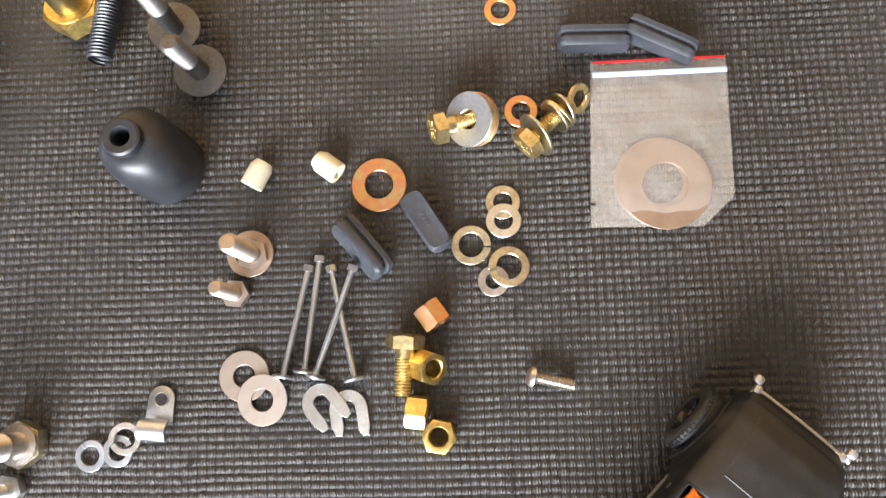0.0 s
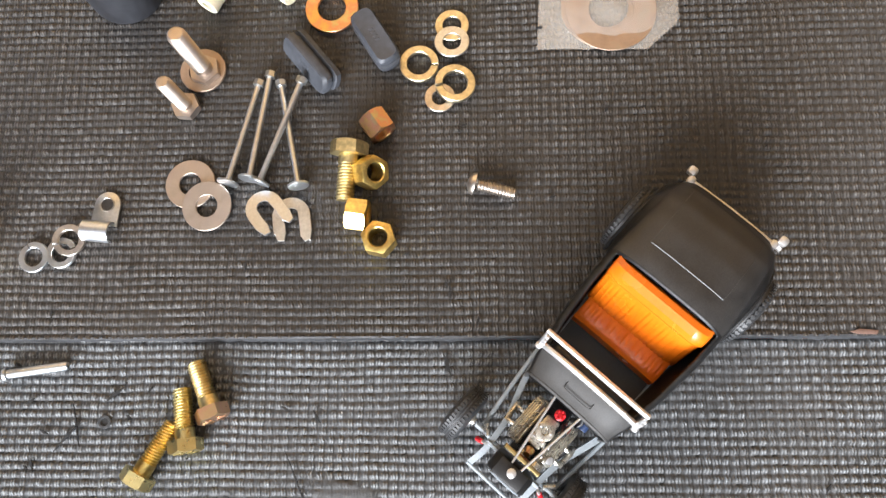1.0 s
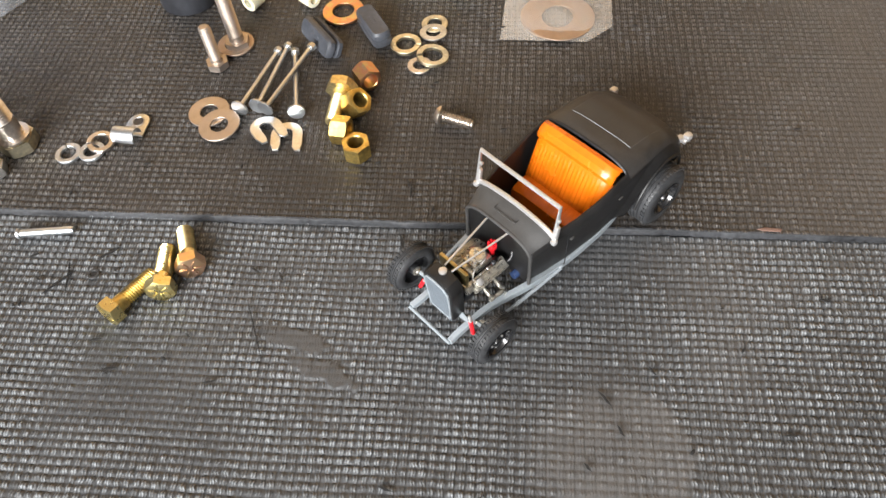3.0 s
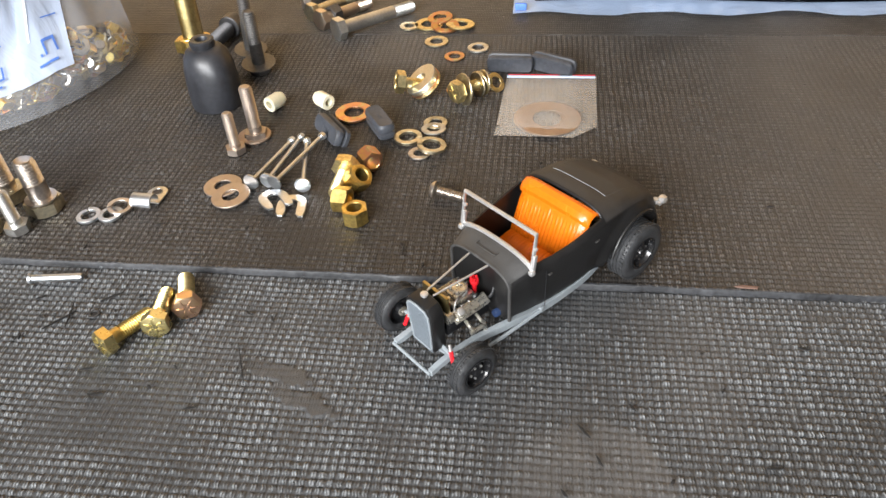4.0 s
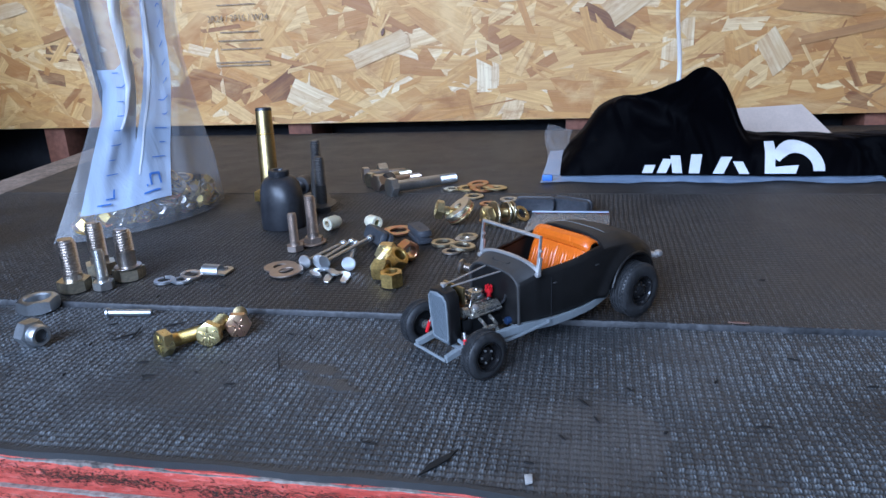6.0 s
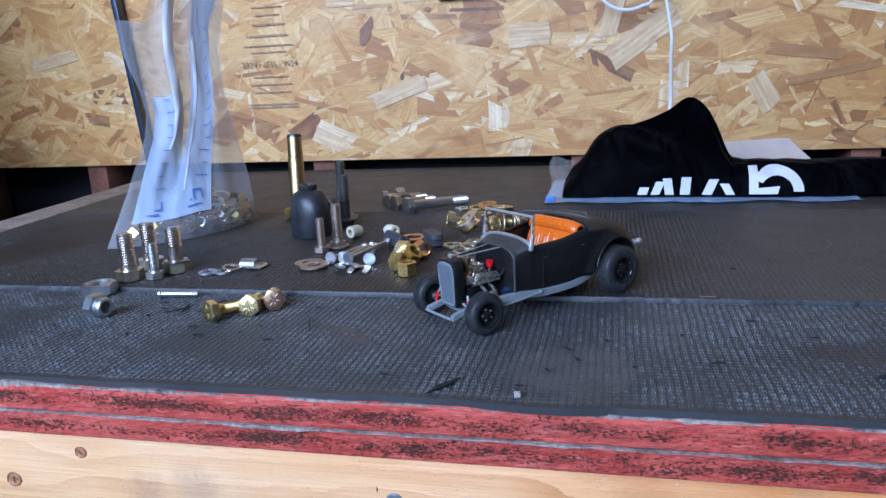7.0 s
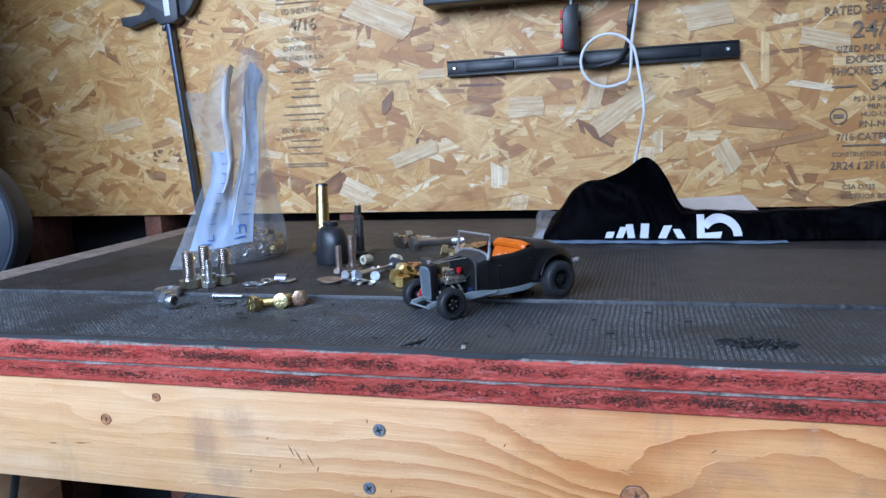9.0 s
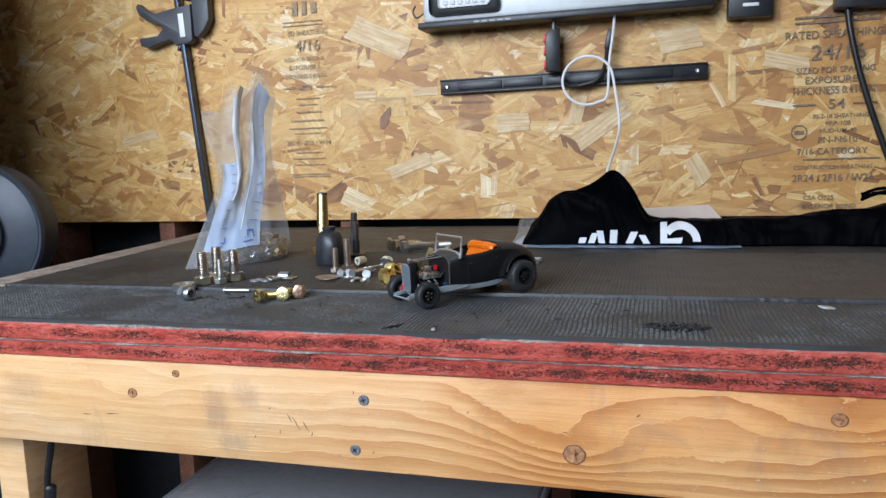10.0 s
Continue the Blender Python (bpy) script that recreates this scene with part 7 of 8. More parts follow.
# ---- small zip bag with shim washers ----
def zip_bag():
    t = thing("zip_bag", "small clear zip bag holding large shim washers", "plastic bag")
    c = [(0.0955, 0.2300), (0.0910, 0.1485), (0.142, 0.1470), (0.157, 0.161), (0.1595, 0.2300)]
    bm = bmesh.new()
    n = 44
    tl, bl, br, tr = c[0], c[1], (0.1575, 0.1470), c[4]
    for side in (0, 1):
        rows = []
        for i in range(n + 1):
            row = []
            for j in range(n + 1):
                u, v = j / n, i / n
                x = (tl[0] * (1 - u) + tr[0] * u) * (1 - v) + (bl[0] * (1 - u) + br[0] * u) * v
                y = (tl[1] * (1 - u) + tr[1] * u) * (1 - v) + (bl[1] * (1 - u) + br[1] * u) * v
                right = 0.1575 - max(0.0, 0.161 - y) * 1.07
                x = min(x, bl[0] + (x - bl[0]) * (right - bl[0]) / (br[0] - bl[0])) if y < 0.161 else x
                puff = min(1, 6 * u * (1 - u)) * min(1, 6 * v * (1 - v))
                z = 0.0006 + side * (0.0042 * puff + 0.0010 * noise.noise(Vector((x * 90, y * 90, 2))) + 0.0005 * noise.noise(Vector((x * 240, y * 200, 5))))
                row.append(bm.verts.new((x, y, z + 0.0002 * side)))
            rows.append(row)
        for a, b in zip(rows, rows[1:]):
            for j in range(n):
                vs = (a[j], a[j + 1], b[j + 1], b[j])
                bm.faces.new(vs)
    part("film", bm, FILM_SMALL, t)
    part("zip_strip", box(0.0630, 0.0026, 0.0009, 0.0003, pose(0.1270, 0.2215, 0.0042, 0, 0, 0)), FILM_MILK, t, "white zip closure strip")
    part("red_line", box(0.0625, 0.0011, 0.0005, 0.0001, pose(0.1275, 0.2290, 0.0016, 0, 0, 0)), RED, t, "red line along the zip edge")
    return t


zip_bag()
for dx, dy, dz, mt in ((0.0, 0.0, 0.0009, STEEL), (0.0022, -0.0018, 0.0019, COPPER)):
    o = solo("shim_washer", washer_body(0.0213, 0.0105, 0.0008, 64), SHIM, "thin copper-toned shim washer inside the zip bag", "washer", "shim washers")
    o.matrix_basis = pose(0.1240 + dx, 0.1690 + dy, dz)


# ---- big clear bag of hardware ----
def sheet(fn, nu, nv):
    bm = bmesh.new()
    rows = [[bm.verts.new(fn(j / nu, i / nv)) for j in range(nu + 1)] for i in range(nv + 1)]
    for a, b in zip(rows, rows[1:]):
        for j in range(nu):
            bm.faces.new((a[j], a[j + 1], b[j + 1], b[j]))
    bmesh.ops.recalc_face_normals(bm, faces=bm.faces[:])
    return bm


BAG_L, BAG_R = Vector((-0.290, 0.125)), Vector((-0.216, 0.281))


def on_table(tab, v):
    for (a, x), (b, y) in zip(tab, tab[1:]):
        if v <= b:
            t = (v - a) / (b - a)
            return x + (y - x) * t
    return tab[-1][1]


BAG_LEFT = [(0, 0.0), (0.25, 0.17), (0.48, 0.31), (0.58, 0.335), (0.68, 0.32), (0.85, 0.26), (1.0, 0.24)]
BAG_RIGHT = [(0, 1.0), (0.2, 0.97), (0.45, 0.90), (0.62, 0.86), (0.8, 0.86), (1.0, 0.92)]
BAG_TOP = [(0, 0.205), (0.22, 0.203), (0.34, 0.222), (0.44, 0.240), (0.60, 0.232), (0.74, 0.262), (0.84, 0.252), (1.0, 0.222)]


def bag_side(front):
    along = BAG_R - BAG_L
    d = along.normalized()
    nrm = Vector((d.y, -d.x))

    def fn(u, v):
        lo, hi = on_table(BAG_LEFT, v), on_table(BAG_RIGHT, v)
        s = lo + (hi - lo) * u
        arch = max(0.0, 1 - (u * 2 - 1) ** 2) ** 0.7
        belly = (0.026 * math.exp(-(v / 0.18) ** 2) + 0.010) * arch
        crease = 0.0018 * math.sin(11 * (u - 0.30 * v) + 1.2) * min(1, v * 2.2) + 0.0012 * math.sin(23 * (u - 0.34 * v)) * min(1, v * 3)
        wr = noise.noise(Vector((u * 4, v * 3, 3.0 + front * 5))) * 0.0035 * min(1, v * 3) + noise.noise(Vector((u * 15, v * 9, 9.0 + front))) * 0.0010
        side = (belly if front else -belly * 0.8) + (wr + crease) * (1 if front else -0.7)
        p = BAG_L + along * s + nrm * side
        return (p.x, p.y, max(0.0008, v * on_table(BAG_TOP, u)))

    return fn


bag = thing("hardware_bag", "tall clear plastic bag of loose hardware with blue print", "plastic bag")
part("front_film", sheet(bag_side(1), 60, 60), FILM, bag)
part("back_film", sheet(bag_side(0), 60, 60), FILM, bag)


def bag_panel(low, high, v0, v1, lift, mat, name, label="", nu=16, nv=44):
    """Piece laid on the front film; low and high give its (left, right) share of the width at v0 and v1."""
    f = bag_side(1)

    def fn(u, v):
        a, b = (low[k] + (high[k] - low[k]) * v for k in (0, 1))
        x, y, z = f(a + (b - a) * u, v0 + (v1 - v0) * v)
        return (x + lift * 0.9, y - lift * 0.4, z)

    return part(name, sheet(fn, nu, nv), mat, bag, label)


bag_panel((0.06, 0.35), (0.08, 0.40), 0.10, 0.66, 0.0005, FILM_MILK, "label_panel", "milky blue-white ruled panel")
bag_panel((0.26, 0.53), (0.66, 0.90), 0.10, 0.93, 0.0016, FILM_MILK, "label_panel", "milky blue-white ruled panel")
# painted highlights along two folds of the film
bag_panel((0.20, 0.215), (0.34, 0.50), 0.42, 0.99, 0.0030, FOLD_HIGHLIGHT, "bright_fold", "fold of film with its highlight painted white")
bag_panel((0.36, 0.37), (0.60, 0.64), 0.20, 0.80, 0.0024, FOLD_HIGHLIGHT, "bright_fold", "fold of film with its highlight painted white")


def tick(c0, c1, v, name="print_mark", h=0.0035):
    bag_panel((c0, c1), (c0, c1), v, v + h, 0.0030, INK_BLUE, name, nu=5, nv=2)


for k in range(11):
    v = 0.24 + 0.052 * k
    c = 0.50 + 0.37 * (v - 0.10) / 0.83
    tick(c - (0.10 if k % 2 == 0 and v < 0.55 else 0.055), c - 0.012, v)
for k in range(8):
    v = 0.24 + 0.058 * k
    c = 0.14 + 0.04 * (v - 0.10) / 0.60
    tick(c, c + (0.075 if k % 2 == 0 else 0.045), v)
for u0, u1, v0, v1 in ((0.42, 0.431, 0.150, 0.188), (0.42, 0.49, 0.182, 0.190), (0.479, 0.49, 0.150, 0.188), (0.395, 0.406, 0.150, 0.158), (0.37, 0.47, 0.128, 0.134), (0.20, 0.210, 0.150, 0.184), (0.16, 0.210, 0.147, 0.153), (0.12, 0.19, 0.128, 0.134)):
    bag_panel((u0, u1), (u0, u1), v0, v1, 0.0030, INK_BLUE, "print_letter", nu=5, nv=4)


def bag_contents():
    rng = random.Random(21)
    mats = [PALEGOLD, GOLD, CHROMATE, YELLOW, ZINC, PALEGOLD, GOLD, COPPER, STEEL, OXIDE]
    c = (BAG_L + BAG_R) / 2
    d = (BAG_R - BAG_L).normalized()
    nrm = Vector((d.y, -d.x))
    for k in range(300):
        s = rng.uniform(-0.066, 0.066) if k < 120 else rng.uniform(-0.020, 0.068)
        room = max(0.1, 1 - (s / 0.082) ** 2)
        z = rng.uniform(0.005, 0.008) + rng.random() ** 1.6 * (0.030 if s > -0.01 else 0.012) * room
        reach = 0.0165 - 0.20 * max(0.0, z - 0.008)
        p = c + d * s + nrm * (max(-0.004, min(reach, rng.gauss(0.013, 0.006))) * room ** 0.7)
        m = pose(p.x, p.y, z, rng.uniform(-60, 60), rng.uniform(-60, 60), rng.uniform(0, 360))
        kind = rng.random()
        mt = rng.choice(mats)
        if kind < 0.45:
            o = solo("flat_washer", washer_body(rng.uniform(0.006, 0.0095), 0.004, 0.0014, 28), mt, "loose washer inside the clear bag", "washer", "bagged hardware")
        elif kind < 0.8:
            o = solo("hex_nut", hex_body(rng.uniform(0.010, 0.0145), 0.008, 0.0036, True, 24), mt, "loose hex nut inside the clear bag", "nut", "bagged hardware")
        else:
            o = solo("bolt_stub", joined(hex_body(0.012, 0.005, seg=24), lathe([(0.0036, 0.004), (0.0036, 0.012)], 16)), mt, "loose short bolt inside the clear bag", "bolt", "bagged hardware")
        o.matrix_basis = m


bag_contents()


# ---- velvet pouch on a blue zip bag ----
def pouch():
    prof = [(0.112, 0.004), (0.1135, 0.016), (0.122, 0.026), (0.136, 0.042), (0.144, 0.057), (0.154, 0.067), (0.170, 0.074), (0.193, 0.081), (0.215, 0.089), (0.230, 0.097), (0.238, 0.1045), (0.249, 0.1035), (0.262, 0.090), (0.276, 0.064), (0.284, 0.042), (0.293, 0.036),
            (0.30, 0.034), (0.36, 0.034), (0.434, 0.033), (0.47, 0.035), (0.53, 0.042), (0.585, 0.048), (0.62, 0.054), (0.80, 0.052)]

    def ridge(x):
        for (a, p), (b, q) in zip(prof, prof[1:]):
            if a <= x <= b:
                return p + (q - p) * (x - a) / (b - a)
        return prof[-1][1] if x > 0.5 else 0.0

    def fn(u, v):
        x = 0.112 + (0.80 - 0.112) * u
        yn = 0.359 + 0.004 * math.sin(u * 14)
        crest = 0.340 + 0.70 * max(0.0, 0.226 - x) + 0.044 * min(1.0, max(0.0, (x - 0.262) / 0.036))
        yf = crest + 0.11
        h = sum(ridge(x + dx) for dx in (-0.006, -0.003, 0, 0.003, 0.006)) / 5
        tall = min(1.0, h / 0.09) if x < 0.29 else 0.25
        fold = 0.0065 * math.sin((x - 0.1) * 62 + v * 13 + 3 * noise.noise(Vector((x * 12, v * 2, 5)))) * tall * math.sin(min(1, v * 2) * math.pi)
        wr = 0.008 * noise.noise(Vector((x * 24 + v * 2, v * 3, 1.0))) + 0.0025 * noise.noise(Vector((x * 60, v * 8, 4.0)))
        if v < 0.45:
            k = v / 0.45
            y = yn + (crest - yn) * k ** 1.3
            z = h * math.sin(k * math.pi / 2) ** 0.85
        else:
            k = (v - 0.45) / 0.55
            y = crest + (yf - crest) * k
            z = h * (math.cos(k * math.pi / 2) ** 0.8 if k < 1 else 0)
        e = min(1, v * 6, (1 - v) * 6)
        return (x, y - (wr + fold) * e, max(0.0030, 0.003 + z + (wr + fold) * e * 0.7))

    t = thing("velvet_pouch", "black velvet drawstring pouch with white printed shapes", "pouch")
    part("cloth", sheet(fn, 170, 64), VELVET, t)

    def on_cloth(x, z):
        """Point on the near face of the cloth at height z."""
        u, lo, hi = (x - 0.112) / 0.688, 0.0, 0.44
        for _ in range(22):
            mid = (lo + hi) / 2
            if fn(u, mid)[2] < z:
                lo = mid
            else:
                hi = mid
        p = fn(u, lo)
        return (p[0], p[1] - 0.0012, p[2] + 0.0004)

    def print_ring(cx, cz, ro, ri, a0, a1):
        return sheet(lambda u, v: on_cloth(cx + (ri + (ro - ri) * v) * math.cos(radians(a0 + (a1 - a0) * u)), cz + (ri + (ro - ri) * v) * math.sin(radians(a0 + (a1 - a0) * u))), 36, 4)

    def print_quad(a, b, c, d):
        def q(u, v):
            x = (a[0] * (1 - u) + b[0] * u) * (1 - v) + (d[0] * (1 - u) + c[0] * u) * v
            z = (a[1] * (1 - u) + b[1] * u) * (1 - v) + (d[1] * (1 - u) + c[1] * u) * v
            return on_cloth(x, z)
        return sheet(q, 8, 8)

    # white printed emblem: thick ring, bars and slanted strokes
    part("print_arc", print_ring(0.331, 0.0075, 0.0260, 0.0160, 0, 148), INK_WHITE, t, "white printed ring shape")
    part("print_bar", print_quad((0.3045, 0.005), (0.3135, 0.005), (0.3135, 0.0330), (0.3045, 0.0330)), INK_WHITE, t)
    part("print_bar", print_quad((0.3100, 0.005), (0.3320, 0.005), (0.3340, 0.0130), (0.3100, 0.0110)), INK_WHITE, t)
    for dx, sl, hh, w in ((0.192, 0.004, 0.009, 0.010), (0.206, 0.008, 0.016, 0.009), (0.221, -0.004, 0.020, 0.009), (0.236, 0.002, 0.021, 0.010), (0.258, 0.010, 0.018, 0.010), (0.282, -0.009, 0.013, 0.009)):
        part("print_stroke", print_quad((dx, 0.0045), (dx + w, 0.0045), (dx + w + sl * 0.7, 0.0045 + hh * 0.9), (dx + sl * 0.7, 0.0045 + hh * 0.9)), INK_WHITE, t)
    for k, (a, b2) in enumerate(((0.0, 0.006), (0.010, 0.010), (0.018, 0.003))):
        part("drawstring", tube(curve_pts([(0.555, 0.375, 0.057 + b2), (0.580, 0.372 + a, 0.064 + b2), (0.605, 0.375, 0.060 + b2), (0.63, 0.385, 0.060), (0.66, 0.39, 0.056)], 6), 0.0022, 8), VELVET, t)
    return t


pouch()


def blue_bag():
    t = thing("large_zip_bag", "large clear zip bag with blue edge under the pouch", "plastic bag")

    def fn(u, v):
        x = 0.094 + 0.314 * u
        y = 0.336 + 0.16 * v + 0.004 * math.sin(u * 20)
        return (x, y, 0.0012 + 0.0016 * abs(noise.noise(Vector((x * 40, y * 40, 7)))))

    part("film", sheet(fn, 60, 20), FILM_BLUE, t)

    def fn2(u, v):
        x = 0.093 + 0.028 * u + 0.004 * math.sin(v * 6)
        y = 0.362 + 0.14 * v
        return (x, y, 0.003 + 0.030 * v * (1 - u * 0.3) + 0.003 * noise.noise(Vector((u * 6, v * 6, 1))))

    part("flap", sheet(fn2, 10, 24), FILM, t, "milky crumpled flap of the bag")
    part("slider", box(0.010, 0.0035, 0.006, 0.001, pose(0.1005, 0.3425, 0.005)), INK_BLUE, t, "blue zip slider")
    return t


blue_bag()
card = outline_plate([(-0.105, 0), (0.082, 0), (0.045, 0.066), (-0.085, 0.058)], 0.0012)
solo("card_sheet", card, CARD, "pale kraft card leaning behind the pouch", "card", at=pose(0.335, 0.500, 0.001, 38, 0, 0))

# ---- on the wall ----
def wall_clamp():
    """Quick-grip bar clamp hung against the wall."""
    t = thing("bar_clamp", "dark grey quick-grip bar clamp with steel bar hanging on the wall", "clamp")
    part("bar", box(0.0090, 0.0180, 0.60, 0.0006, pose(0, 0, 0)), BAR_STEEL, t, "blued steel bar", at=pose(-0.624, WALL - 0.016, 0.300, 0, 0, 0) @ pose(0, 0, 0, 0, -5.0, 0) @ pose(0, 0, 0.005))
    outline = [(0.022, 0.052), (-0.026, 0.046), (-0.062, 0.040), (-0.082, 0.046), (-0.100, 0.062), (-0.106, 0.056), (-0.100, 0.040), (-0.080, 0.026), (-0.052, 0.016), (-0.047, 0.008),
               (-0.060, -0.004), (-0.085, -0.006), (-0.103, -0.006), (-0.101, -0.022), (-0.084, -0.027), (-0.050, -0.018), (-0.030, -0.014), (-0.018, -0.026), (0.012, -0.024), (0.022, -0.018)]
    bm = outline_plate(outline, 0.022, 0.003)
    bm.transform(pose(-0.626, WALL - 0.006, 0.396, 90, 0, 0) @ Matrix.Diagonal((1.0, 1.0, 1.0, 1)))
    part("grip_body", bm, CLAMP_GREY, t, "dark grey plastic pistol grip")
    jaw = outline_plate([(0.024, 0.070), (0.062, 0.070), (0.062, 0.020), (0.050, 0.000), (0.034, -0.014), (0.026, -0.010)], 0.020, 0.003)
    jaw.transform(pose(-0.626, WALL - 0.007, 0.396, 90, 0, 0))
    part("jaw", jaw, CLAMP_GREY, t)
    part("jaw_pad", box(0.040, 0.022, 0.012, 0.003, pose(-0.600, WALL - 0.017, 0.462)), PHOSPHATE, t)
    part("sticker", box(0.012, 0.0006, 0.046, 0.0002, pose(-0.626, WALL - 0.0285, 0.408, 0, -3, 0)), WHITE_PLASTIC, t, "worn white paper sticker")
    part("trigger", box(0.006, 0.010, 0.014, 0.002, pose(-0.640, WALL - 0.018, 0.366, 0, 25, 0)), OXIDE, t)
    t.location = (0.006, 0, 0.004)
    return t


wall_clamp()


def tool_rail():
    t = thing("tool_rail", "long black plastic magnetic tool rail screwed to the wall", "tool rail")
    part("channel", joined(box(0.470, 0.010, 0.0240, 0.001, pose(0, 0, 0)), box(0.470, 0.013, 0.003, 0.0005, pose(0, -0.001, 0.0118)), box(0.470, 0.013, 0.003, 0.0005, pose(0, -0.001, -0.0118))), PLASTIC_BLACK, t)
    for x0, w in ((-0.160, 0.082), (-0.080, 0.070), (0.07, 0.215), (-0.205, 0.0)):
        if w:
            part("insert", box(w, 0.004, 0.014, 0.0012, pose(x0, -0.006, 0)), PLASTIC_BLACK, t)
    for x0 in (-0.222, 0.219):
        part("rail_screw", lathe([(0.0040, 0), (0.0040, 0.0008), (0.0020, 0.0022)], 20), PALEGOLD if x0 < 0 else ZINC, t, at=pose(x0, -0.005, 0, 90, 0, 0))
    t.matrix_basis = pose(0.1480, WALL - 0.0075, 0.2610, 0, -0.3, 0)
    return t


tool_rail()


def shop_light():
    t = thing("shop_light", "silver shop light bar with a white lamp window on the wall", "work light")
    part("housing", box(0.500, 0.045, 0.120, 0.006, pose(0.0, 0, 0.066)), PLASTIC_SILVER, t, "silver painted housing")
    part("base_rail", box(0.500, 0.054, 0.011, 0.002, pose(-0.008, -0.002, 0.0)), PLASTIC_BLACK, t)
    bez = part("bezel", box(0.128, 0.006, 0.095, 0.010, pose(-0.172, -0.0235, 0.062)), PLASTIC_BLACK, t, "black lamp bezel")
    part("lens", box(0.094, 0.004, 0.070, 0.006, pose(-0.172, -0.0262, 0.062)), WHITE_PLASTIC, bez, "white lamp window with raised beads")
    part("lamp_beads", joined(*[box(0.0085, 0.003, 0.0085, 0.0024, pose(-0.172 + (k % 6 - 2.5) * 0.0135, -0.0285, 0.036 + (k // 6) * 0.014)) for k in range(18)]), INK_WHITE, bez)
    part("label_bars", joined(*[box(0.010, 0.0006, 0.0028, at=pose(-0.150 + 0.014 * k, -0.0292, 0.0)) for k in range(5)]), PHOSPHATE, t, smooth=False)
    part("end_hook", tube(curve_pts([(-0.252, 0.0, 0.028), (-0.268, 0.0, 0.020), (-0.275, 0.0, 0.030), (-0.270, 0.0, 0.042)], 5), 0.0016, 8), OXIDE, t)
    part("end_screw", lathe([(0.0055, 0), (0.0055, 0.002), (0.003, 0.003)], 20), ZINC, t, at=pose(-0.2505, 0, 0.035, 0, -90, 0))
    t.matrix_basis = pose(0.1465, WALL - 0.0325, 0.3650)
    return t


shop_light()


def charger(x, z, w, h, label):
    t = thing("battery_charger", label, "charger")
    part("case", box(w, 0.030, h, 0.003), PLASTIC_BLACK, t)
    part("mark_bar", box(0.024, 0.0006, 0.0052, 0.0002, pose(0, -0.0152, -h / 2 + 0.020)), INK_WHITE, t)
    t.matrix_basis = pose(x, WALL - 0.0175, z, 0, 1.5, 0)
    return t


charger(0.4470, 0.3830, 0.069, 0.085, "black plastic battery charger with a pale mark")
charger(0.6230, 0.3850, 0.100, 0.085, "black plastic power adapter on the wall")
solo("power_cable", tube(curve_pts([(0.578, WALL - 0.018, 0.345), (0.584, WALL - 0.022, 0.300), (0.604, WALL - 0.022, 0.220), (0.640, WALL - 0.020, 0.115), (0.672, WALL - 0.02, 0.04), (0.70, WALL - 0.025, 0.012)], 8), 0.0048, 12), PLASTIC_BLACK, "thick black power cable hanging down the wall", "cable").location = (0.013, 0, 0.003)


def tail_light():
    t = thing("bicycle_light", "black bicycle light with red lenses hanging from a cord", "bicycle light")
    part("case", outline_plate([(-0.011, -0.035), (0.014, -0.037), (0.014, 0.037), (-0.006, 0.034), (-0.0115, 0.022)], 0.024, 0.003, pose(0, 0.012, 0, 90, 0, 0)), PLASTIC_BLACK, t)
    for k, zz in enumerate((-0.024, 0.0, 0.021)):
        part("red_lens", box(0.005, 0.019, 0.014, 0.0015, pose(-0.0118, 0, zz)), RED, t, "red translucent lens")
    part("cord", tube(curve_pts([(0.004, 0, 0.036), (0.004, 0, 0.055), (-0.002, 0, 0.075), (0.002, 0, 0.11)], 6), 0.0042, 8), PHOSPHATE, t, "braided grey cord")
    t.matrix_basis = pose(0.124, WALL - 0.035, 0.3090, 0, 0, 8)
    return t


tail_light()


def usb_lead():
    t = thing("usb_lead", "short black charging lead with a sleeve on the wall", "cable")
    part("plug", box(0.011, 0.008, 0.034, 0.002, pose(0.2105, WALL - 0.030, 0.318, 0, 12, 0)), PLASTIC_BLACK, t)
    part("lead", tube(curve_pts([(0.207, WALL - 0.030, 0.303), (0.203, WALL - 0.028, 0.275), (0.190, WALL - 0.026, 0.252), (0.165, WALL - 0.024, 0.245), (0.140, WALL - 0.026, 0.243), (0.128, WALL - 0.026, 0.262)], 8), 0.0034, 10), PLASTIC_BLACK, t)
    ribs = [tube([(0.158 + 0.003 * k, WALL - 0.024, 0.2425 + 0.0006 * k), (0.1592 + 0.003 * k, WALL - 0.024, 0.2428 + 0.0006 * k)], 0.0052, 10) for k in range(9)]
    part("strain_relief", joined(*ribs), PLASTIC_BLACK, t)
    t.location = (0.011, 0, 0.0045)
    return t


usb_lead()
loop = [(0.2315, WALL - 0.040, 0.46), (0.2310, WALL - 0.038, 0.36), (0.222, WALL - 0.036, 0.285)]
loop += [(0.185 + 0.043 * math.cos(a), WALL - 0.036 - 0.003 * k / 12, 0.2545 + 0.041 * math.sin(a)) for k, a in enumerate([radians(-40 - 300 * k / 12) for k in range(13)])]
loop += [(0.2315, WALL - 0.045, 0.238), (0.2400, WALL - 0.07, 0.180), (0.2370, WALL - 0.12, 0.145), (0.2290, WALL - 0.2450, 0.100), (0.2240, WALL - 0.2650, 0.060)]
solo("white_cable", tube(curve_pts(loop, 6), 0.0023, 10), WHITE_PLASTIC, "thin white cable looped on the wall, running to the pouch", "cable")


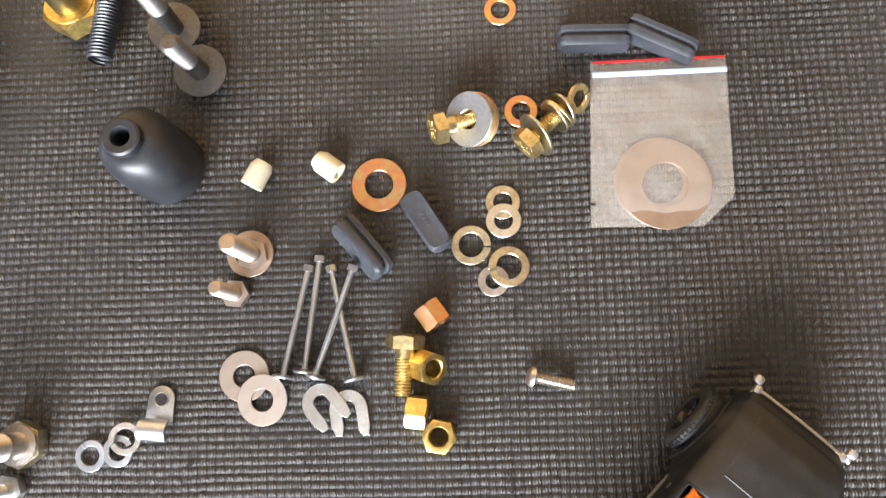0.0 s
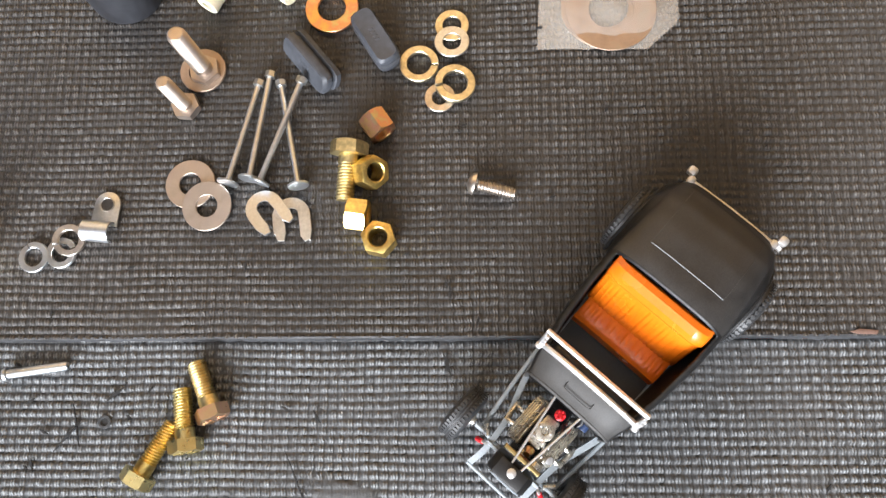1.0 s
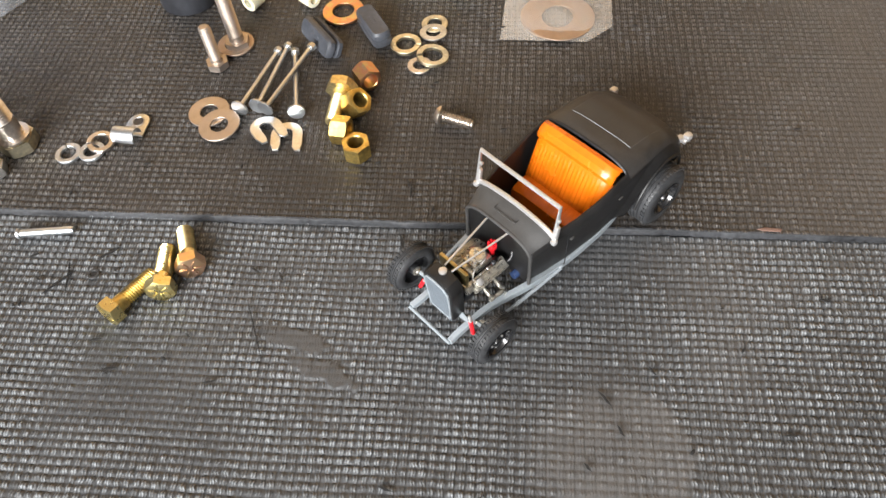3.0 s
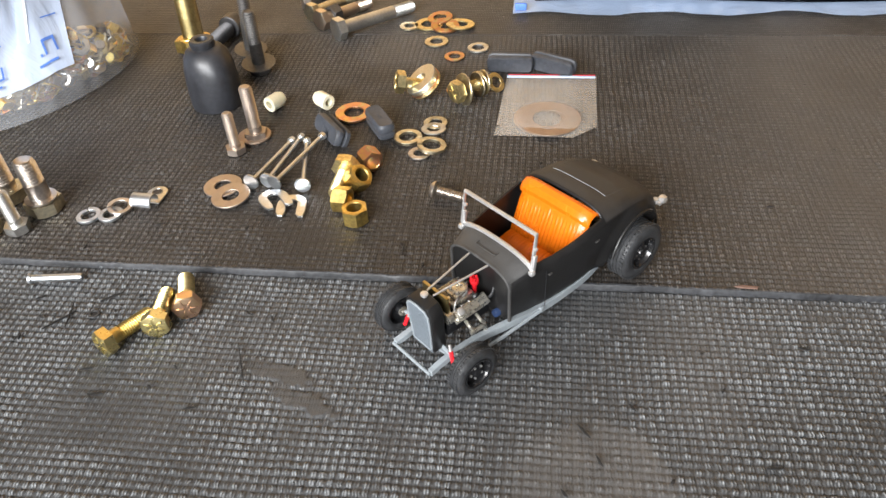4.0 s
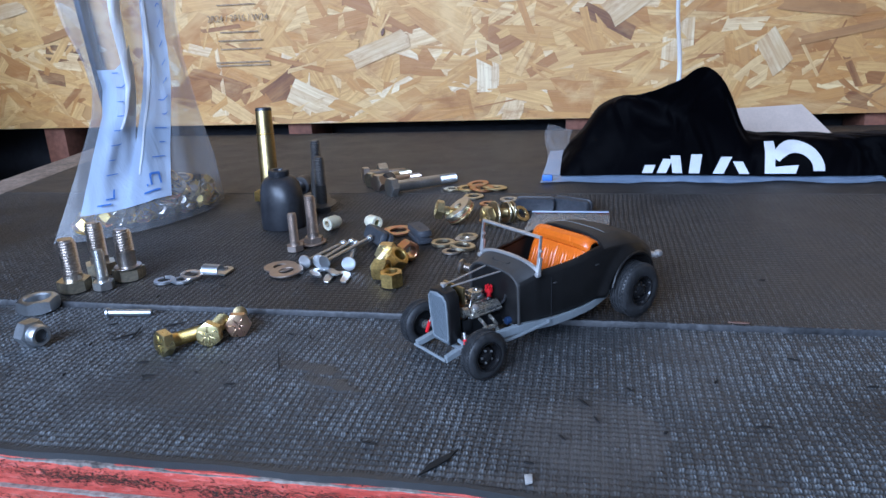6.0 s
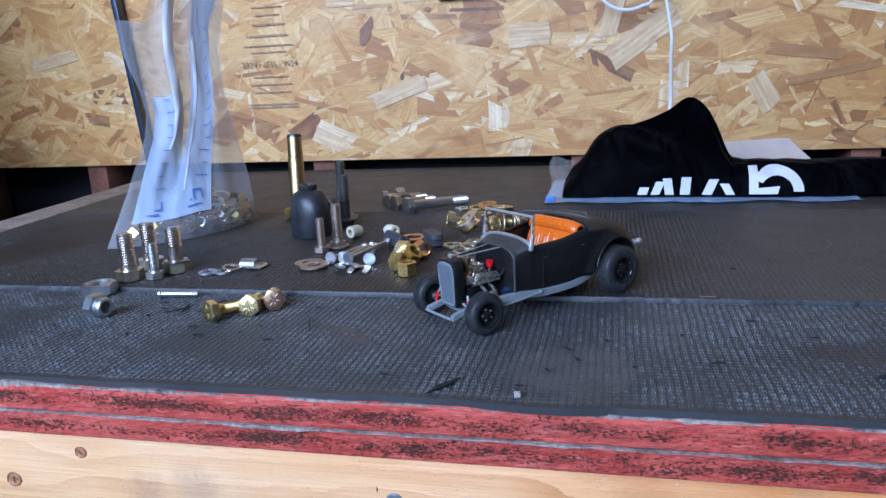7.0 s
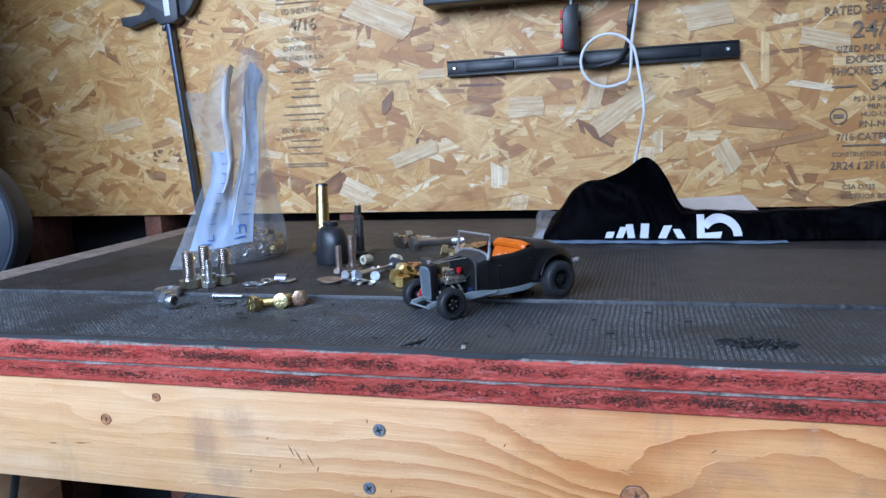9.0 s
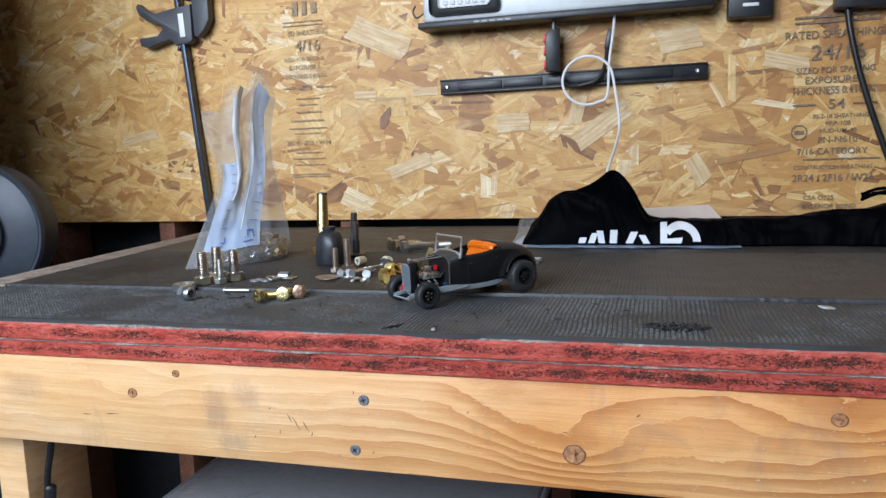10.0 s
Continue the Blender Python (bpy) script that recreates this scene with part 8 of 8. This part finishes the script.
# ---- beyond and below the bench ----
def drum():
    """Round grey ribbed end of a machine standing beside the bench."""
    t = thing("machine_drum", "round dark grey painted metal guard beside the bench", "machine guard")
    part("shell", lathe([(0.055, 0.010), (0.098, 0.0), (0.112, -0.006), (0.116, -0.014), (0.116, -0.060), (0.108, -0.068)], 64), DRUM, t)
    part("boss", lathe([(0.058, -0.005), (0.062, 0.018), (0.056, 0.026), (0.028, 0.030)], 48), DRUM, t)
    part("rim_bead", lathe([(0.110, -0.008), (0.118, -0.005), (0.121, -0.012), (0.117, -0.018)], 64, True), DRUM, t)
    part("stand", box(0.12, 0.06, 0.90, 0.01, pose(0, 0, 0)), DRUM, t, at=pose(0, -0.45, -0.035) @ pose(0, 0, 0, 90, 0, 0))
    t.matrix_basis = pose(-0.835, 0.305, 0.030, 0, 0, 0) @ pose(0, 0, 0, 90, 0, 12)
    return t


drum()
solo("bench_leg", box(0.038, 0.089, 0.80, 0.0015, pose(-0.372, -0.047, -0.535)), PINE, "pine bench leg under the rail", "bench leg", kind="structure")
solo("bench_leg", box(0.038, 0.089, 0.80, 0.0015, pose(0.98, -0.047, -0.535)), PINE, "pine bench leg under the rail", "bench leg", kind="structure")


def tub():
    """Translucent storage tub on a low shelf, full of yellowish things."""
    t = thing("storage_tub", "translucent plastic storage tub under the bench", "storage tub")
    part("lid", outline_plate([(-0.215, -0.19), (0.215, -0.19), (0.225, 0.17), (-0.225, 0.17)], 0.012, 0.003, pose(0, 0, 0.10)), FILM_TUB, t)
    part("rim", tube([(-0.22, -0.195, 0.104), (0.22, -0.195, 0.104), (0.23, 0.175, 0.104), (-0.23, 0.175, 0.104)], 0.006, 8, True), PLASTIC_SILVER, t)
    part("walls", joined(box(0.42, 0.003, 0.20, at=pose(0, -0.18, 0)), box(0.42, 0.003, 0.20, at=pose(0, 0.16, 0)), box(0.003, 0.34, 0.20, at=pose(-0.21, -0.01, 0)), box(0.003, 0.34, 0.20, at=pose(0.21, -0.01, 0))), FILM_TUB, t)
    t.matrix_basis = pose(-0.055, 0.10, -0.375, 0, 0, 0)
    return t


tub()
rng = random.Random(5)
for k in range(14):
    o = solo("packet", box(rng.uniform(0.05, 0.09), rng.uniform(0.04, 0.07), 0.05, 0.012), YELLOW if k % 3 == 0 else CARD, "yellowish packet inside the storage tub", "packet", "tub packets")
    o.matrix_basis = pose(-0.055 + rng.uniform(-0.14, 0.14), 0.09 + rng.uniform(-0.10, 0.10), -0.375 + rng.uniform(-0.04, 0.03), rng.uniform(-20, 20), rng.uniform(-20, 20), rng.uniform(0, 180))
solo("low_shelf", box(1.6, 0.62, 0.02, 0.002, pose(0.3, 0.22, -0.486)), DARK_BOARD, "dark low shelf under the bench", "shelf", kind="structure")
hang = thing("hose_fitting", "black rubber hose end hanging under the bench", "hose")
part("hose", tube(curve_pts([(-0.325, -0.08, -0.142), (-0.328, -0.08, -0.16), (-0.336, -0.082, -0.20), (-0.34, -0.08, -0.26)], 5), 0.0035, 10), PLASTIC_BLACK, hang)
part("collar", lathe([(0.004, 0), (0.006, 0.002), (0.006, 0.03), (0.004, 0.032)], 20), OXIDE, hang, at=pose(-0.3385, -0.081, -0.235, 0, 10, 0))
